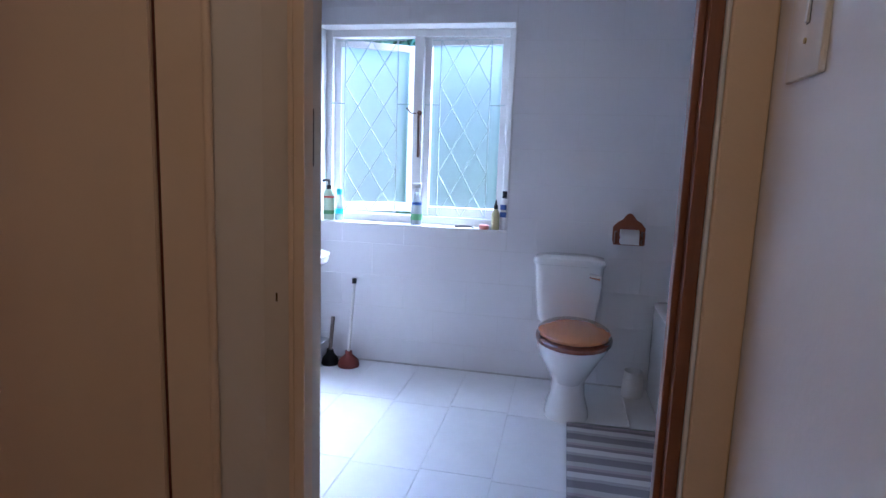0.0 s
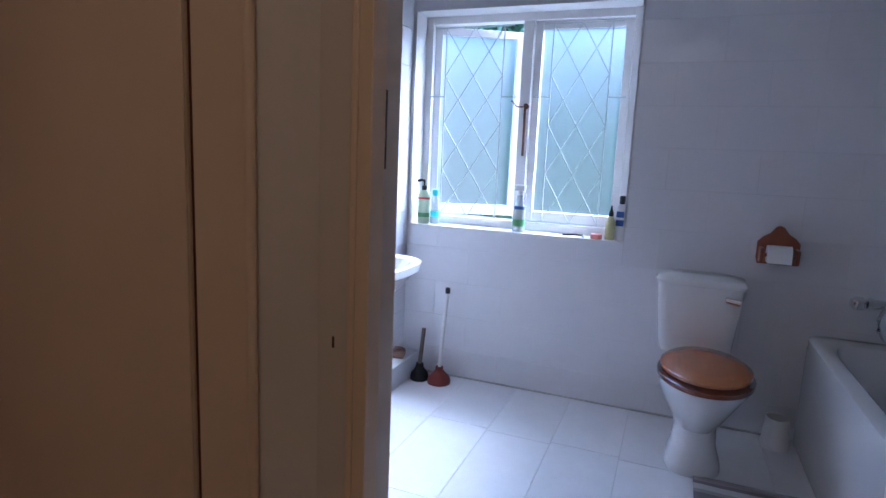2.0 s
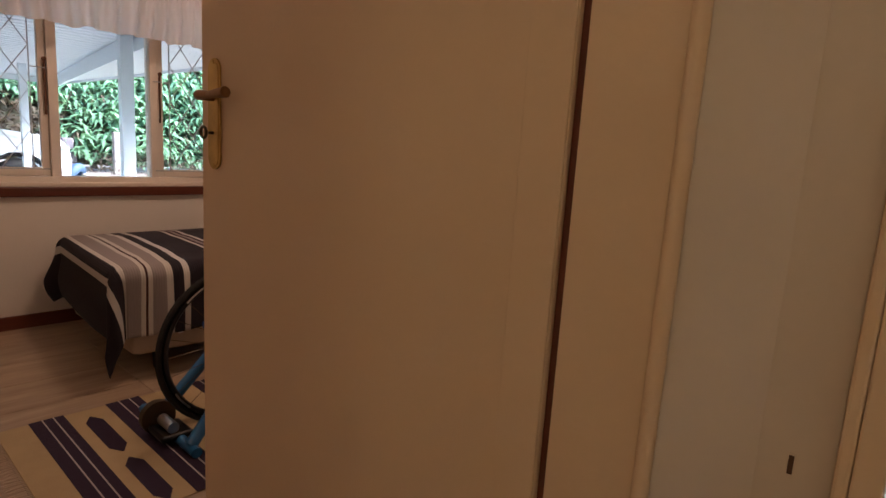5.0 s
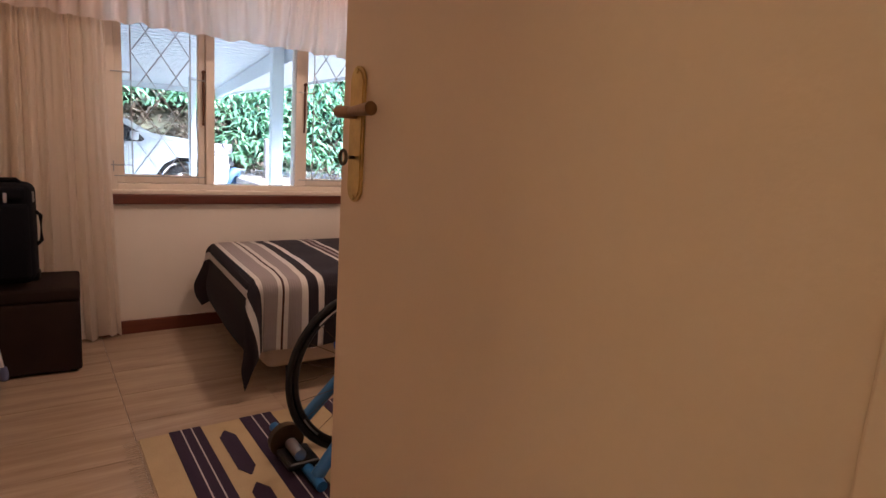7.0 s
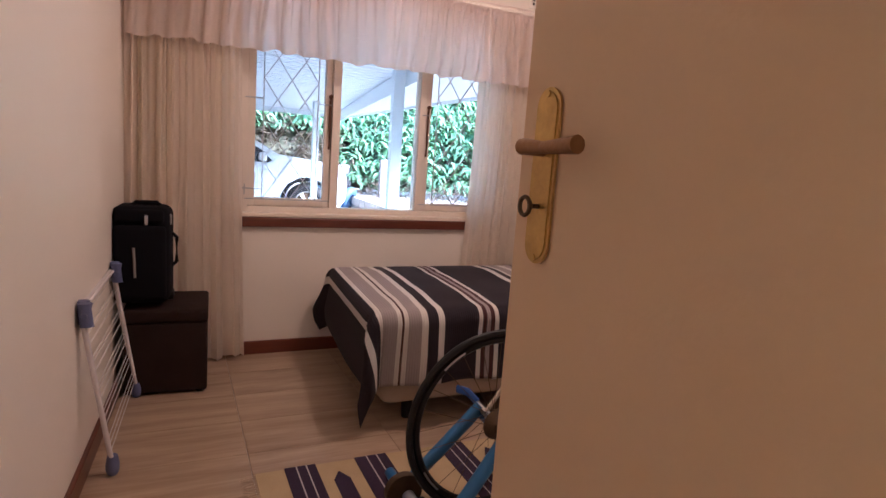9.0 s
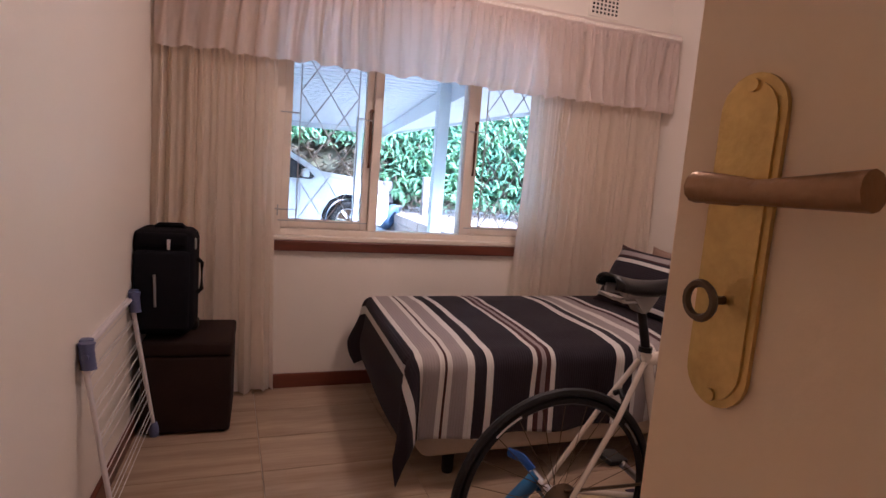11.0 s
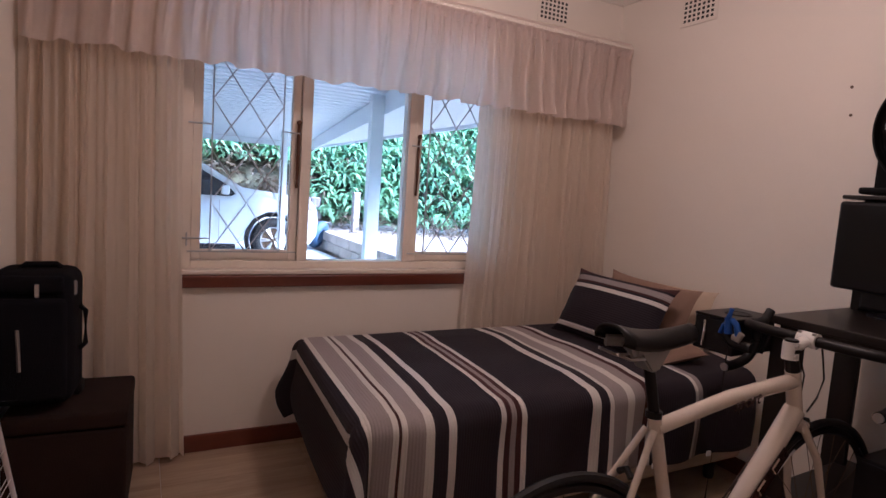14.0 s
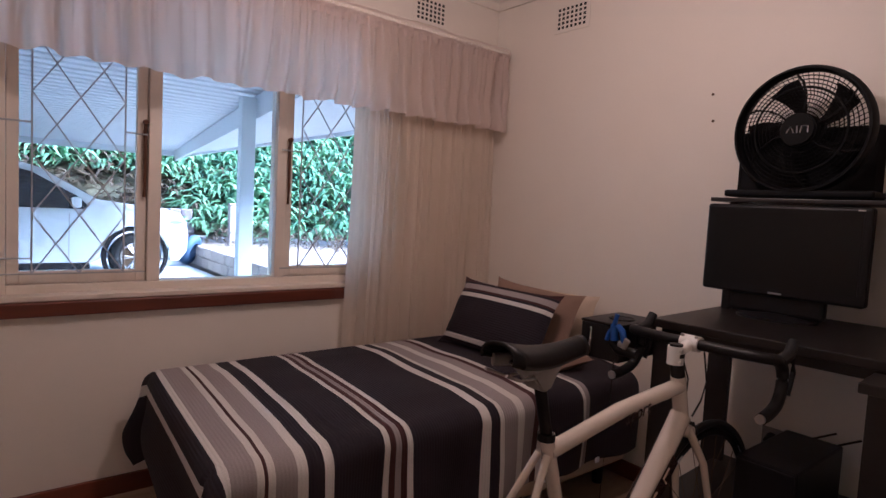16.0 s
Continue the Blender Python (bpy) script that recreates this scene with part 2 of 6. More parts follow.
def leafy(name, dark, light):
    m = bpy.data.materials.new(name)
    m.use_nodes = True
    n, l = m.node_tree.nodes, m.node_tree.links
    b = n["Principled BSDF"]
    b.inputs["Roughness"].default_value = 0.7
    b.inputs["Specular IOR Level"].default_value = 0.25
    g = n.new("ShaderNodeNewGeometry")
    r = n.new("ShaderNodeValToRGB")
    r.color_ramp.elements[0].color, r.color_ramp.elements[1].color = (*dark, 1), (*light, 1)
    r.color_ramp.elements[1].position = 0.9
    l.new(g.outputs["Random Per Island"], r.inputs[0])
    l.new(r.outputs[0], b.inputs["Base Color"])
    tr = n.new("ShaderNodeBsdfTranslucent")
    l.new(r.outputs[0], tr.inputs[0])
    mx = n.new("ShaderNodeMixShader")
    mx.inputs[0].default_value = 0.55
    l.new(b.outputs[0], mx.inputs[1])
    l.new(tr.outputs[0], mx.inputs[2])
    l.new(mx.outputs[0], n["Material Output"].inputs[0])
    return m


M_LEAF = leafy("green strap leaves", (0.15, 0.28, 0.16), (0.24, 0.42, 0.24))
M_LITTER = leafy("dead brown leaves", (0.07, 0.055, 0.04), (0.15, 0.12, 0.085))
M_LEAFB = leafy("blue green leaves", (0.06, 0.2, 0.17), (0.16, 0.4, 0.36))


def cloth(name, colour, through=0.3):
    m = bpy.data.materials.new(name)
    m.use_nodes = True
    n, l = m.node_tree.nodes, m.node_tree.links
    b = n["Principled BSDF"]
    b.inputs["Base Color"].default_value, b.inputs["Roughness"].default_value = (*colour, 1), 0.95
    tc, nz = n.new("ShaderNodeTexCoord"), n.new("ShaderNodeTexNoise")
    nz.inputs["Scale"].default_value, nz.inputs["Detail"].default_value = 180, 3
    l.new(tc.outputs["Object"], nz.inputs[0])
    bp = n.new("ShaderNodeBump")
    bp.inputs["Strength"].default_value, bp.inputs["Distance"].default_value = 0.25, 0.003
    l.new(nz.outputs[0], bp.inputs["Height"])
    l.new(bp.outputs[0], b.inputs["Normal"])
    tr = n.new("ShaderNodeBsdfTranslucent")
    tr.inputs[0].default_value = (*colour, 1)
    mx = n.new("ShaderNodeMixShader")
    mx.inputs[0].default_value = through
    l.new(b.outputs[0], mx.inputs[1])
    l.new(tr.outputs[0], mx.inputs[2])
    l.new(mx.outputs[0], n["Material Output"].inputs[0])
    return m


M_CURT = cloth("cream curtain cloth", (0.88, 0.81, 0.73), 0.7)
M_VAL = cloth("pale valance cloth", (0.93, 0.87, 0.85), 0.85)


def glass(name, rough=0.0, tint=(1, 1, 1)):
    m = bpy.data.materials.new(name)
    m.use_nodes = True
    n, l = m.node_tree.nodes, m.node_tree.links
    b = n["Principled BSDF"]
    if rough:
        b.inputs["Transmission Weight"].default_value = 1
        b.inputs["Roughness"].default_value = rough
        b.inputs["Base Color"].default_value = (*tint, 1)
        b.inputs["IOR"].default_value = 1.3
    else:
        tr, gl, mx, fr = n.new("ShaderNodeBsdfTransparent"), n.new("ShaderNodeBsdfGlossy"), n.new("ShaderNodeMixShader"), n.new("ShaderNodeFresnel")
        gl.inputs["Roughness"].default_value = 0.02
        fr.inputs[0].default_value = 1.35
        l.new(fr.outputs[0], mx.inputs[0])
        l.new(tr.outputs[0], mx.inputs[1])
        l.new(gl.outputs[0], mx.inputs[2])
        l.new(mx.outputs[0], n["Material Output"].inputs[0])
    return m


M_GLASS = glass("clear window glass")
M_FROST = glass("frosted pane glass", 0.55, (0.88, 0.96, 1.0))
DARKC, CREAMC, TAUPE, MAROON = (0.018, 0.011, 0.020), (0.78, 0.74, 0.71), (0.38, 0.33, 0.33), (0.065, 0.018, 0.02)
BEDLEN = 2.6
STRIPES = [(0.0, DARKC), (1.30, CREAMC), (1.345, DARKC), (1.40, CREAMC), (1.425, TAUPE), (1.49, CREAMC), (1.508, MAROON), (1.528, CREAMC), (1.545, TAUPE), (1.608, CREAMC), (1.635, DARKC),
           (1.69, CREAMC), (1.72, DARKC), (1.895, CREAMC), (1.923, MAROON), (1.938, TAUPE), (1.962, MAROON), (1.977, CREAMC), (2.004, DARKC), (2.307, CREAMC), (2.344, DARKC), (2.39, CREAMC), (2.41, TAUPE),
           (2.475, CREAMC), (2.515, TAUPE), (2.58, MAROON), (2.61, CREAMC), (2.64, DARKC)]
M_BED = striped("striped bed cover", BEDLEN, [(max(0, (p - 1.0)) / BEDLEN, c) for p, c in STRIPES] + [(0.711, CREAMC), (0.719, TAUPE), (0.733, DARKC)], "Y", rib=28, ribaxis="Y")
NAVY, SAND = (0.030, 0.014, 0.042), (0.50, 0.38, 0.22)
M_RUGS = material("sand cotton rug", SAND, 0.95, vary=0.1, scale=8, fine=260, bump=0.5)
M_RUGN = material("navy rug band", NAVY, 0.95, vary=0.1, scale=8, fine=260, bump=0.5)
M_RUGL = material("pale rug line", (0.5, 0.45, 0.45), 0.95, vary=0.1)
M_MAT = striped("grey striped bath mat", 0.20, [
    (0.0, (0.26, 0.24, 0.25)), (0.28, (0.45, 0.42, 0.42)), (0.4, (0.72, 0.69, 0.67)), (0.6, (0.28, 0.24, 0.25)), (0.72, (0.44, 0.37, 0.38)), (0.82, (0.55, 0.52, 0.5))], "Y")
M_PLANK = wood("pale oak look floor tile", (0.25, 0.165, 0.105), (0.50, 0.38, 0.27), 0.34, "Y", 7, 0.15, 0.06, 0.04)

# ---- builders ----


def thing(name, loc=(0, 0, 0), rz=0.0, label="", category="", group="", kind=""):
    e = new(name)
    e.matrix_basis = pose(*loc, 0, 0, rz)
    return tagged(e, label, category, group, kind)


def part(name, bm, mat, parent=None, label="", smooth=False, loc=None, kind=""):
    me = bpy.data.meshes.new(name)
    if smooth:
        for f in bm.faces:
            f.smooth = True
    bm.to_mesh(me)
    bm.free()
    me.materials.append(mat)
    ob = new(name, me)
    if parent:
        ob.parent = parent
    if loc:
        ob.location = loc
    if smooth:
        me.set_sharp_from_angle(angle=radians(40))
    return tagged(ob, label, kind=kind)


def box(x0, y0, z0, x1, y1, z1, bevel=0.0, seg=2, bm=None):
    own = bm or bmesh.new()
    r = bmesh.ops.create_cube(own, size=1)
    vs = r["verts"]
    bmesh.ops.scale(own, vec=(x1 - x0, y1 - y0, z1 - z0), verts=vs)
    bmesh.ops.translate(own, vec=((x0 + x1) / 2, (y0 + y1) / 2, (z0 + z1) / 2), verts=vs)
    if bevel:
        es = list({e for v in vs for e in v.link_edges})
        bmesh.ops.bevel(own, geom=es, offset=bevel, segments=seg, affect="EDGES", profile=0.5)
    return own


def tube(points, r, seg=10, bm=None, r2=None, caps=True, flat=1.0):
    """A round bar along points; r2 is the radius at the far end."""
    own = bm or bmesh.new()
    pts = [Vector(p) for p in points]
    rings = []
    up = Vector((0, 0, 1))
    for i, p in enumerate(pts):
        d = (pts[min(i + 1, len(pts) - 1)] - pts[max(i - 1, 0)]).normalized()
        a = d.cross(up)
        if a.length < 0.05:
            a = d.cross(Vector((0, 1, 0)))
        a.normalize()
        b = d.cross(a).normalized()
        rr = r if r2 is None else r + (r2 - r) * i / (len(pts) - 1)
        rings.append([own.verts.new(p + rr * (math.cos(2 * math.pi * k / seg) * a + flat * math.sin(2 * math.pi * k / seg) * b)) for k in range(seg)])
    for q, s in zip(rings, rings[1:]):
        for k in range(seg):
            own.faces.new((q[k], q[(k + 1) % seg], s[(k + 1) % seg], s[k]))
    if caps:
        own.faces.new(rings[0][::-1])
        own.faces.new(rings[-1])
    return own


def lathe(profile, seg=24, bm=None, centre=(0, 0, 0), sx=1.0, sy=1.0):
    """A turned body: profile of (radius, z), about the z axis."""
    own = bm or bmesh.new()
    rings = []
    for r, z in profile:
        rings.append([own.verts.new((centre[0] + sx * max(r, 1e-4) * math.cos(2 * math.pi * k / seg), centre[1] + sy * max(r, 1e-4) * math.sin(2 * math.pi * k / seg), centre[2] + z)) for k in range(seg)])
    for q, s in zip(rings, rings[1:]):
        for k in range(seg):
            own.faces.new((q[k], q[(k + 1) % seg], s[(k + 1) % seg], s[k]))
    own.faces.new(rings[0][::-1])
    own.faces.new(rings[-1])
    return own


def ring(c, R, r, axis="X", seg=56, sub=8, bm=None, flat=1.0):
    """A torus round the given axis."""
    own = bm or bmesh.new()
    rows = []
    for i in range(seg):
        a = 2 * math.pi * i / seg
        row = []
        for k in range(sub):
            b = 2 * math.pi * k / sub
            q, h = R + r * math.cos(b), flat * r * math.sin(b)
            u, v = q * math.cos(a), q * math.sin(a)
            p = {"X": (h, u, v), "Y": (u, h, v), "Z": (u, v, h)}[axis]
            row.append(own.verts.new((c[0] + p[0], c[1] + p[1], c[2] + p[2])))
        rows.append(row)
    for i in range(seg):
        for k in range(sub):
            own.faces.new((rows[i][k], rows[(i + 1) % seg][k], rows[(i + 1) % seg][(k + 1) % sub], rows[i][(k + 1) % sub]))
    bmesh.ops.recalc_face_normals(own, faces=own.faces)
    return own


def disc(c, R, h, axis="X", seg=28, bm=None):
    d = {"X": (h / 2, 0, 0), "Y": (0, h / 2, 0), "Z": (0, 0, h / 2)}[axis]
    c = Vector(c)
    return tube([c - Vector(d), c + Vector(d)], R, seg, bm)


def outline(pts, y0, y1, bm=None):
    """A plate: the outline in x and z, from y0 to y1."""
    own = bm or bmesh.new()
    a = [own.verts.new((x, y0, z)) for x, z in pts]
    b = [own.verts.new((x, y1, z)) for x, z in pts]
    own.faces.new(a)
    own.faces.new(b[::-1])
    for i in range(len(pts)):
        j = (i + 1) % len(pts)
        own.faces.new((a[j], a[i], b[i], b[j]))
    bmesh.ops.recalc_face_normals(own, faces=own.faces)
    return own


def structure(name, bm, mat, label="", parent=None):
    ob = part(name, bm, mat, parent, label)
    ob["kind"] = "structure"
    return ob
# ---- large structure ----
XW, YR, YB = -4.436, 3.373, 3.183
CEIL = 2.56
CLIFF = -0.1


def left_y(x):
    return 0.30 - 0.06 * (x + 3.4)


# bedroom window wall, with its opening
WY0, WY1, WZ0, WZ1 = 0.93, 2.62, 0.83, 2.02
bm = box(XW - 0.25, 0.0, -0.1, XW, WY0, CEIL)
box(XW - 0.25, WY1, -0.1, XW, YR + 0.25, CEIL, bm=bm)
box(XW - 0.25, WY0, -0.1, XW, WY1, WZ0, bm=bm)
box(XW - 0.25, WY0, WZ1, XW, WY1, CEIL, bm=bm)
structure("wall_west", bm, M_WALL, "cream painted plaster wall round the bedroom window")
structure("wall_bedroom_end", box(XW, YR, -0.1, -1.5, YR + 0.25, CEIL), M_WALL, "cream painted plaster wall beside the bed and desk")
bm = bmesh.new()
v = [bm.verts.new(p) for p in ((XW, left_y(XW), -0.1), (-0.77, left_y(-0.77), -0.1), (-0.77, -0.1, -0.1), (XW, -0.1, -0.1))]
f = bm.faces.new(v)
r = bmesh.ops.extrude_face_region(bm, geom=[f])
bmesh.ops.translate(bm, vec=(0, 0, CEIL + 0.1), verts=[q for q in r["geom"] if isinstance(q, bmesh.types.BMVert)])
bmesh.ops.recalc_face_normals(bm, faces=bm.faces)
structure("wall_south", bm, M_WALL, "cream painted plaster wall behind the drying rack")
structure("wall_bathroom_west", box(-1.60, 1.14, -0.1, -1.455, YR, CEIL), M_WALL, "plaster wall between bedroom and bathroom")
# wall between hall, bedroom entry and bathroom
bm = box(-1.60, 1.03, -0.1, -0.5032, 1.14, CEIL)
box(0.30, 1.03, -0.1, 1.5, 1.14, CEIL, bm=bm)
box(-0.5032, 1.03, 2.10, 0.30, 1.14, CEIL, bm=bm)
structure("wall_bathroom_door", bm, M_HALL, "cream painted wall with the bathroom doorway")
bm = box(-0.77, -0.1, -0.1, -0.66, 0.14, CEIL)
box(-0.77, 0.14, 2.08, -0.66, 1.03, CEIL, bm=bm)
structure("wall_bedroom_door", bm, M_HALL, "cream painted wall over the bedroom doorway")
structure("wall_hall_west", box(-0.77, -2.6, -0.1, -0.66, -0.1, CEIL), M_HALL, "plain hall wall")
# lilac tone here is cool light held in the wall colour
structure("wall_hall_east", box(0.305, -2.6, -0.1, 0.42, 1.03, CEIL), M_HALLE, "hall wall with the light switch, cool light in its lilac white colour")
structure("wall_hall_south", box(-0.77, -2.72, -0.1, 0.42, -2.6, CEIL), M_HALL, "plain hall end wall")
# bathroom shell
BX0, BX1, BZ0, BZ1 = -1.437, -0.305, 0.831, 1.944
bm = box(-1.6, YB + 0.0036, -0.1, BX0, YB + 0.26, CEIL)
box(BX1, YB + 0.0036, -0.1, 1.5, YB + 0.26, CEIL, bm=bm)
box(BX0, YB + 0.0036, -0.1, BX1, YB + 0.26, BZ0 - 0.006, bm=bm)
box(BX0, YB + 0.0036, BZ1, BX1, YB + 0.26, CEIL, bm=bm)
wall_n = structure("wall_north", bm, M_GROUT, "white tiled bathroom wall with the window and pale grey grout")
wall_e = structure("wall_east", box(1.25, 1.14, -0.1, 1.5, YB + 0.01, CEIL), M_GROUT, "white tiled bathroom wall over the bath")
structure("reveal", box(BX0 + 0.001, YB - 0.004, BZ0 - 0.012, BX1 - 0.001, YB + 0.195, BZ0, 0.002), M_WHITE, "white painted window sill board")
structure("floor_seam", box(-1.34, YB - 0.009, -0.002, 0.48, YB + 0.002, 0.007, 0.003), M_SEAM, "grubby grey sealant along the bathroom wall foot")
# floors and ceilings
floor_bed = structure("floor_bedroom", box(XW, 0.0, -0.12, -0.70, YR, -0.006), M_GROUT, "pale oak look tiled bedroom floor")
structure("floor_hall", box(-0.70, -2.6, -0.12, 0.42, 1.08, 0.0), M_PLANK, "pale oak look hall floor")
floor_bath = structure("floor_bathroom", box(-1.46, 1.08, -0.12, 1.25, YB + 0.01, -0.005), M_GROUT, "white tiled bathroom floor with grey grout")
structure("ceiling", box(XW - 0.2, -2.7, CEIL, 1.5, YR + 0.2, CEIL + 0.1), M_CEIL, "off white ceiling")
# cornice
bm = bmesh.new()
for p, q in (((XW, left_y(XW)), (XW, YR)), ((XW, YR), (-1.6, YR)), ((XW, left_y(XW)), (-0.8, left_y(-0.8)))):
    d = (Vector(q) - Vector(p)).normalized()
    nrm = Vector((d.y, -d.x))
    if p[1] < 1 and q[1] < 1:
        nrm = -nrm
    prof = [(0, -0.09), (0.012, -0.09), (0.03, -0.055), (0.07, -0.02), (0.09, -0.012), (0.09, 0), (0, 0)]
    ra = [bm.verts.new((p[0] + nrm.x * a, p[1] + nrm.y * a, CEIL + b)) for a, b in prof]
    rb = [bm.verts.new((q[0] + nrm.x * a, q[1] + nrm.y * a, CEIL + b)) for a, b in prof]
    for i in range(len(prof)):
        j = (i + 1) % len(prof)
        bm.faces.new((ra[i], ra[j], rb[j], rb[i]))
bmesh.ops.recalc_face_normals(bm, faces=bm.faces)
structure("trim", bm, M_CEIL, "moulded off white ceiling cornice")
# skirtings
structure("baseboard", box(XW, left_y(XW), -0.004, XW + 0.018, YR, 0.078, 0.004), M_SKIRT, "red brown varnished skirting board under the window")
structure("baseboard", box(XW + 0.018, YR - 0.018, -0.004, -1.6, YR, 0.078, 0.004), M_SKIRTX, "red brown varnished skirting board beside the bed")
sk = structure("baseboard", box(0, 0, -0.004, 3.62, 0.018, 0.078, 0.004), M_SKIRTX, "red brown varnished skirting board behind the drying rack")
sk.matrix_basis = pose(XW + 0.018, left_y(XW + 0.018) - 0.001, 0, 0, 0, math.degrees(math.atan(-0.06)))

# ---- bedroom doorway and leaf ----
d2 = thing("door_frame", (0, 0, 0), 0, "cream painted bedroom door frame", "door frame")
d2["kind"] = "structure"
part("jamb", box(-0.768, 0.985, 0, -0.665, 1.03, 2.08, 0.002), M_DOOR, d2)
part("jamb", box(-0.768, 0.14, 0, -0.665, 0.165, 2.08, 0.002), M_DOOR, d2)
part("head", box(-0.768, 0.165, 2.055, -0.665, 0.985, 2.08, 0.002), M_DOOR, d2)
part("bead", tube([(-0.661, 0.984, 0), (-0.661, 0.984, 2.05)], 0.0085, 12), M_DOOR, d2, smooth=True)
bm = bmesh.new()
lo = [bm.verts.new(p) for p in ((-0.6645, 0.990, 0.0), (-0.6645, 1.0296, 0.0), (-0.575, 1.0296, 0.0))]
hi = [bm.verts.new((v.co.x, v.co.y, 2.08)) for v in lo]
bm.faces.new(lo)
bm.faces.new(hi)
for q in range(3):
    bm.faces.new((lo[q], lo[(q + 1) % 3], hi[(q + 1) % 3], hi[q]))
bmesh.ops.recalc_face_normals(bm, faces=bm.faces)
structure("wall_return", bm, M_HALL, "feathered plaster beside the bedroom door frame")
leaf = thing("door_1", (-0.772, 0.986, 0), 0, "cream painted flush bedroom door standing open against the wall", "door")
part("leaf", box(-0.812, 0.0, 0.012, -0.008, 0.038, 2.045, 0.002), M_DOOR, leaf)
# dark strip stands in for the shade in the hinge gap
part("lipping", box(-0.007, 0.006, 0.012, 0.0015, 0.034, 2.045), M_SKIRT, leaf)
part("stile_band", box(-0.064, -0.0045, 0.012, -0.0085, 0.0, 2.045, 0.002), M_DOOR, leaf)


def lock_set(parent, x, z, side=-1, yf=0.0, length=0.222, width=0.046, key=True, lever=-1):
    """Brass plate with lever and key on a door face at y = yf; side is the way that the face looks."""
    s = side
    n = 14
    pts = []
    for i in range(n):
        a = math.pi * i / (n - 1)
        pts.append((x + width / 2 * math.cos(a), z + length / 2 - width / 2 + width / 2 * math.sin(a)))
    for i in range(n):
        a = math.pi + math.pi * i / (n - 1)
        pts.append((x + width / 2 * math.cos(a), z - length / 2 + width / 2 + width / 2 * math.sin(a)))
    pl = part("handle_plate", outline(pts, yf + s * 0.001, yf + s * 0.004), M_BRASS, parent, "worn brass door plate")
    inner = [(x + (px - x) * 0.8, z + (pz - z) * 0.95) for px, pz in pts]
    part("raised_field", outline(inner, yf + s * 0.004, yf + s * 0.0055), M_BRASS, pl)
    for dz in (0.094, -0.094):
        for dx in (0.0,):
            part("screw", disc((x + dx, yf + s * 0.006, z + dz), 0.004, 0.002, "Y", 10), M_BRASS, pl)
    bm = tube([(x, yf + s * 0.004, z + 0.032), (x, yf + s * 0.018, z + 0.032), (x, yf + s * 0.029, z + 0.032)], 0.0085, 12)
    tube([(x + lever * 0.035, yf + s * 0.030, z + 0.032), (x + lever * 0.012, yf + s * 0.030, z + 0.033), (x - lever * 0.010, yf + s * 0.028, z + 0.033)], 0.0068, 12, bm, 0.0095)
    tube([(x + lever * 0.034, yf + s * 0.030, z + 0.032), (x + lever * 0.065, yf + s * 0.030, z + 0.034), (x + lever * 0.092, yf + s * 0.029, z + 0.036)], 0.0068, 12, bm, 0.0098)
    part("lever", bm, M_AGED, parent, "aged bronze lever handle", True)
    if key:
        bm = ring((x - 0.0, yf + s * 0.024, z - 0.034), 0.0105, 0.0026, "Y", 20, 6)
        tube([(x, yf + s * 0.014, z - 0.034), (x, yf + s * 0.001, z - 0.034)], 0.0028, 8, bm)
        part("key", bm, M_DARKMETAL, parent, "dark iron key in the lock", True)


lock_set(leaf, -0.757, 1.213, length=0.203, lever=1)
part("edge_lock", box(-0.8145, 0.010, 1.13, -0.8125, 0.028, 1.29), M_BRASS, leaf)
for hz in (0.25, 1.8):
    part("hinge", tube([(0.002, -0.004, hz), (0.002, -0.004, hz + 0.09)], 0.005, 10), M_DARKMETAL, leaf, "dark steel hinge")

# ---- bathroom doorway and leaf ----
fr = thing("door_frame", (0, 0, 0), 0, "white and brown bathroom door frame with a steel striker", "door frame")
fr["kind"] = "structure"
part("jamb", box(-0.503, 1.0125, 0, -0.481, 1.052, 2.06, 0.002), M_DOOR, fr)
part("architrave", box(-0.515, 1.012, 0, -0.5035, 1.03, 2.10, 0.003), M_DOOR, fr)
part("jamb", box(0.205, 1.02, 0, 0.228, 1.143, 2.06, 0.002), M_STAIN, fr, "brown stained door jamb")
part("stop", box(0.193, 1.045, 0, 0.205, 1.075, 2.06, 0.002), M_STAIN, fr)
part("architrave", box(0.228, 1.012, 0, 0.236, 1.03, 2.10, 0.003), M_WHITE, fr)
part("architrave", box(0.236, 1.008, 0, 0.304, 1.03, 2.10, 0.004), M_DOOR, fr)
part("head", box(-0.476, 1.02, 2.03, 0.205, 1.143, 2.06, 0.002), M_STAIN, fr)
part("architrave", box(-0.503, 1.012, 2.06, 0.228, 1.03, 2.10, 0.004), M_DOOR, fr)
part("striker", box(-0.487, 1.0525, 1.175, -0.4815, 1.058, 1.285, 0.0008), M_DARKMETAL, fr, "dark steel striker plate")
bl = thing("door_2", (0.232, 1.142, 0), 75.5, "white painted bathroom door standing open", "door")
part("leaf", box(0.0, -0.038, 0.012, 0.655, 0.0, 2.03, 0.002), M_WHITE, bl)
lock_set(bl, 0.60, 1.19, 1, 0.0, 0.20, 0.036, True, 1)

# light switch
sw = thing("light_switch", (0.305, 0.875, 1.40), 0, "cream plastic light switch plate on the hall wall", "light switch")
part("plate", box(-0.009, -0.058, -0.082, 0.0, 0.058, 0.082, 0.003), M_FRAME, sw)
part("rocker", box(-0.013, -0.011, -0.012, -0.009, -0.003, 0.022, 0.001), M_WHITE, sw)
part("rocker_slot", box(-0.0095, -0.0125, -0.0135, -0.0088, -0.0015, 0.0235), M_BLACKP, sw)
part("screw", disc((-0.0095, -0.004, -0.034), 0.004, 0.002, "X", 10), M_BRASS, sw)

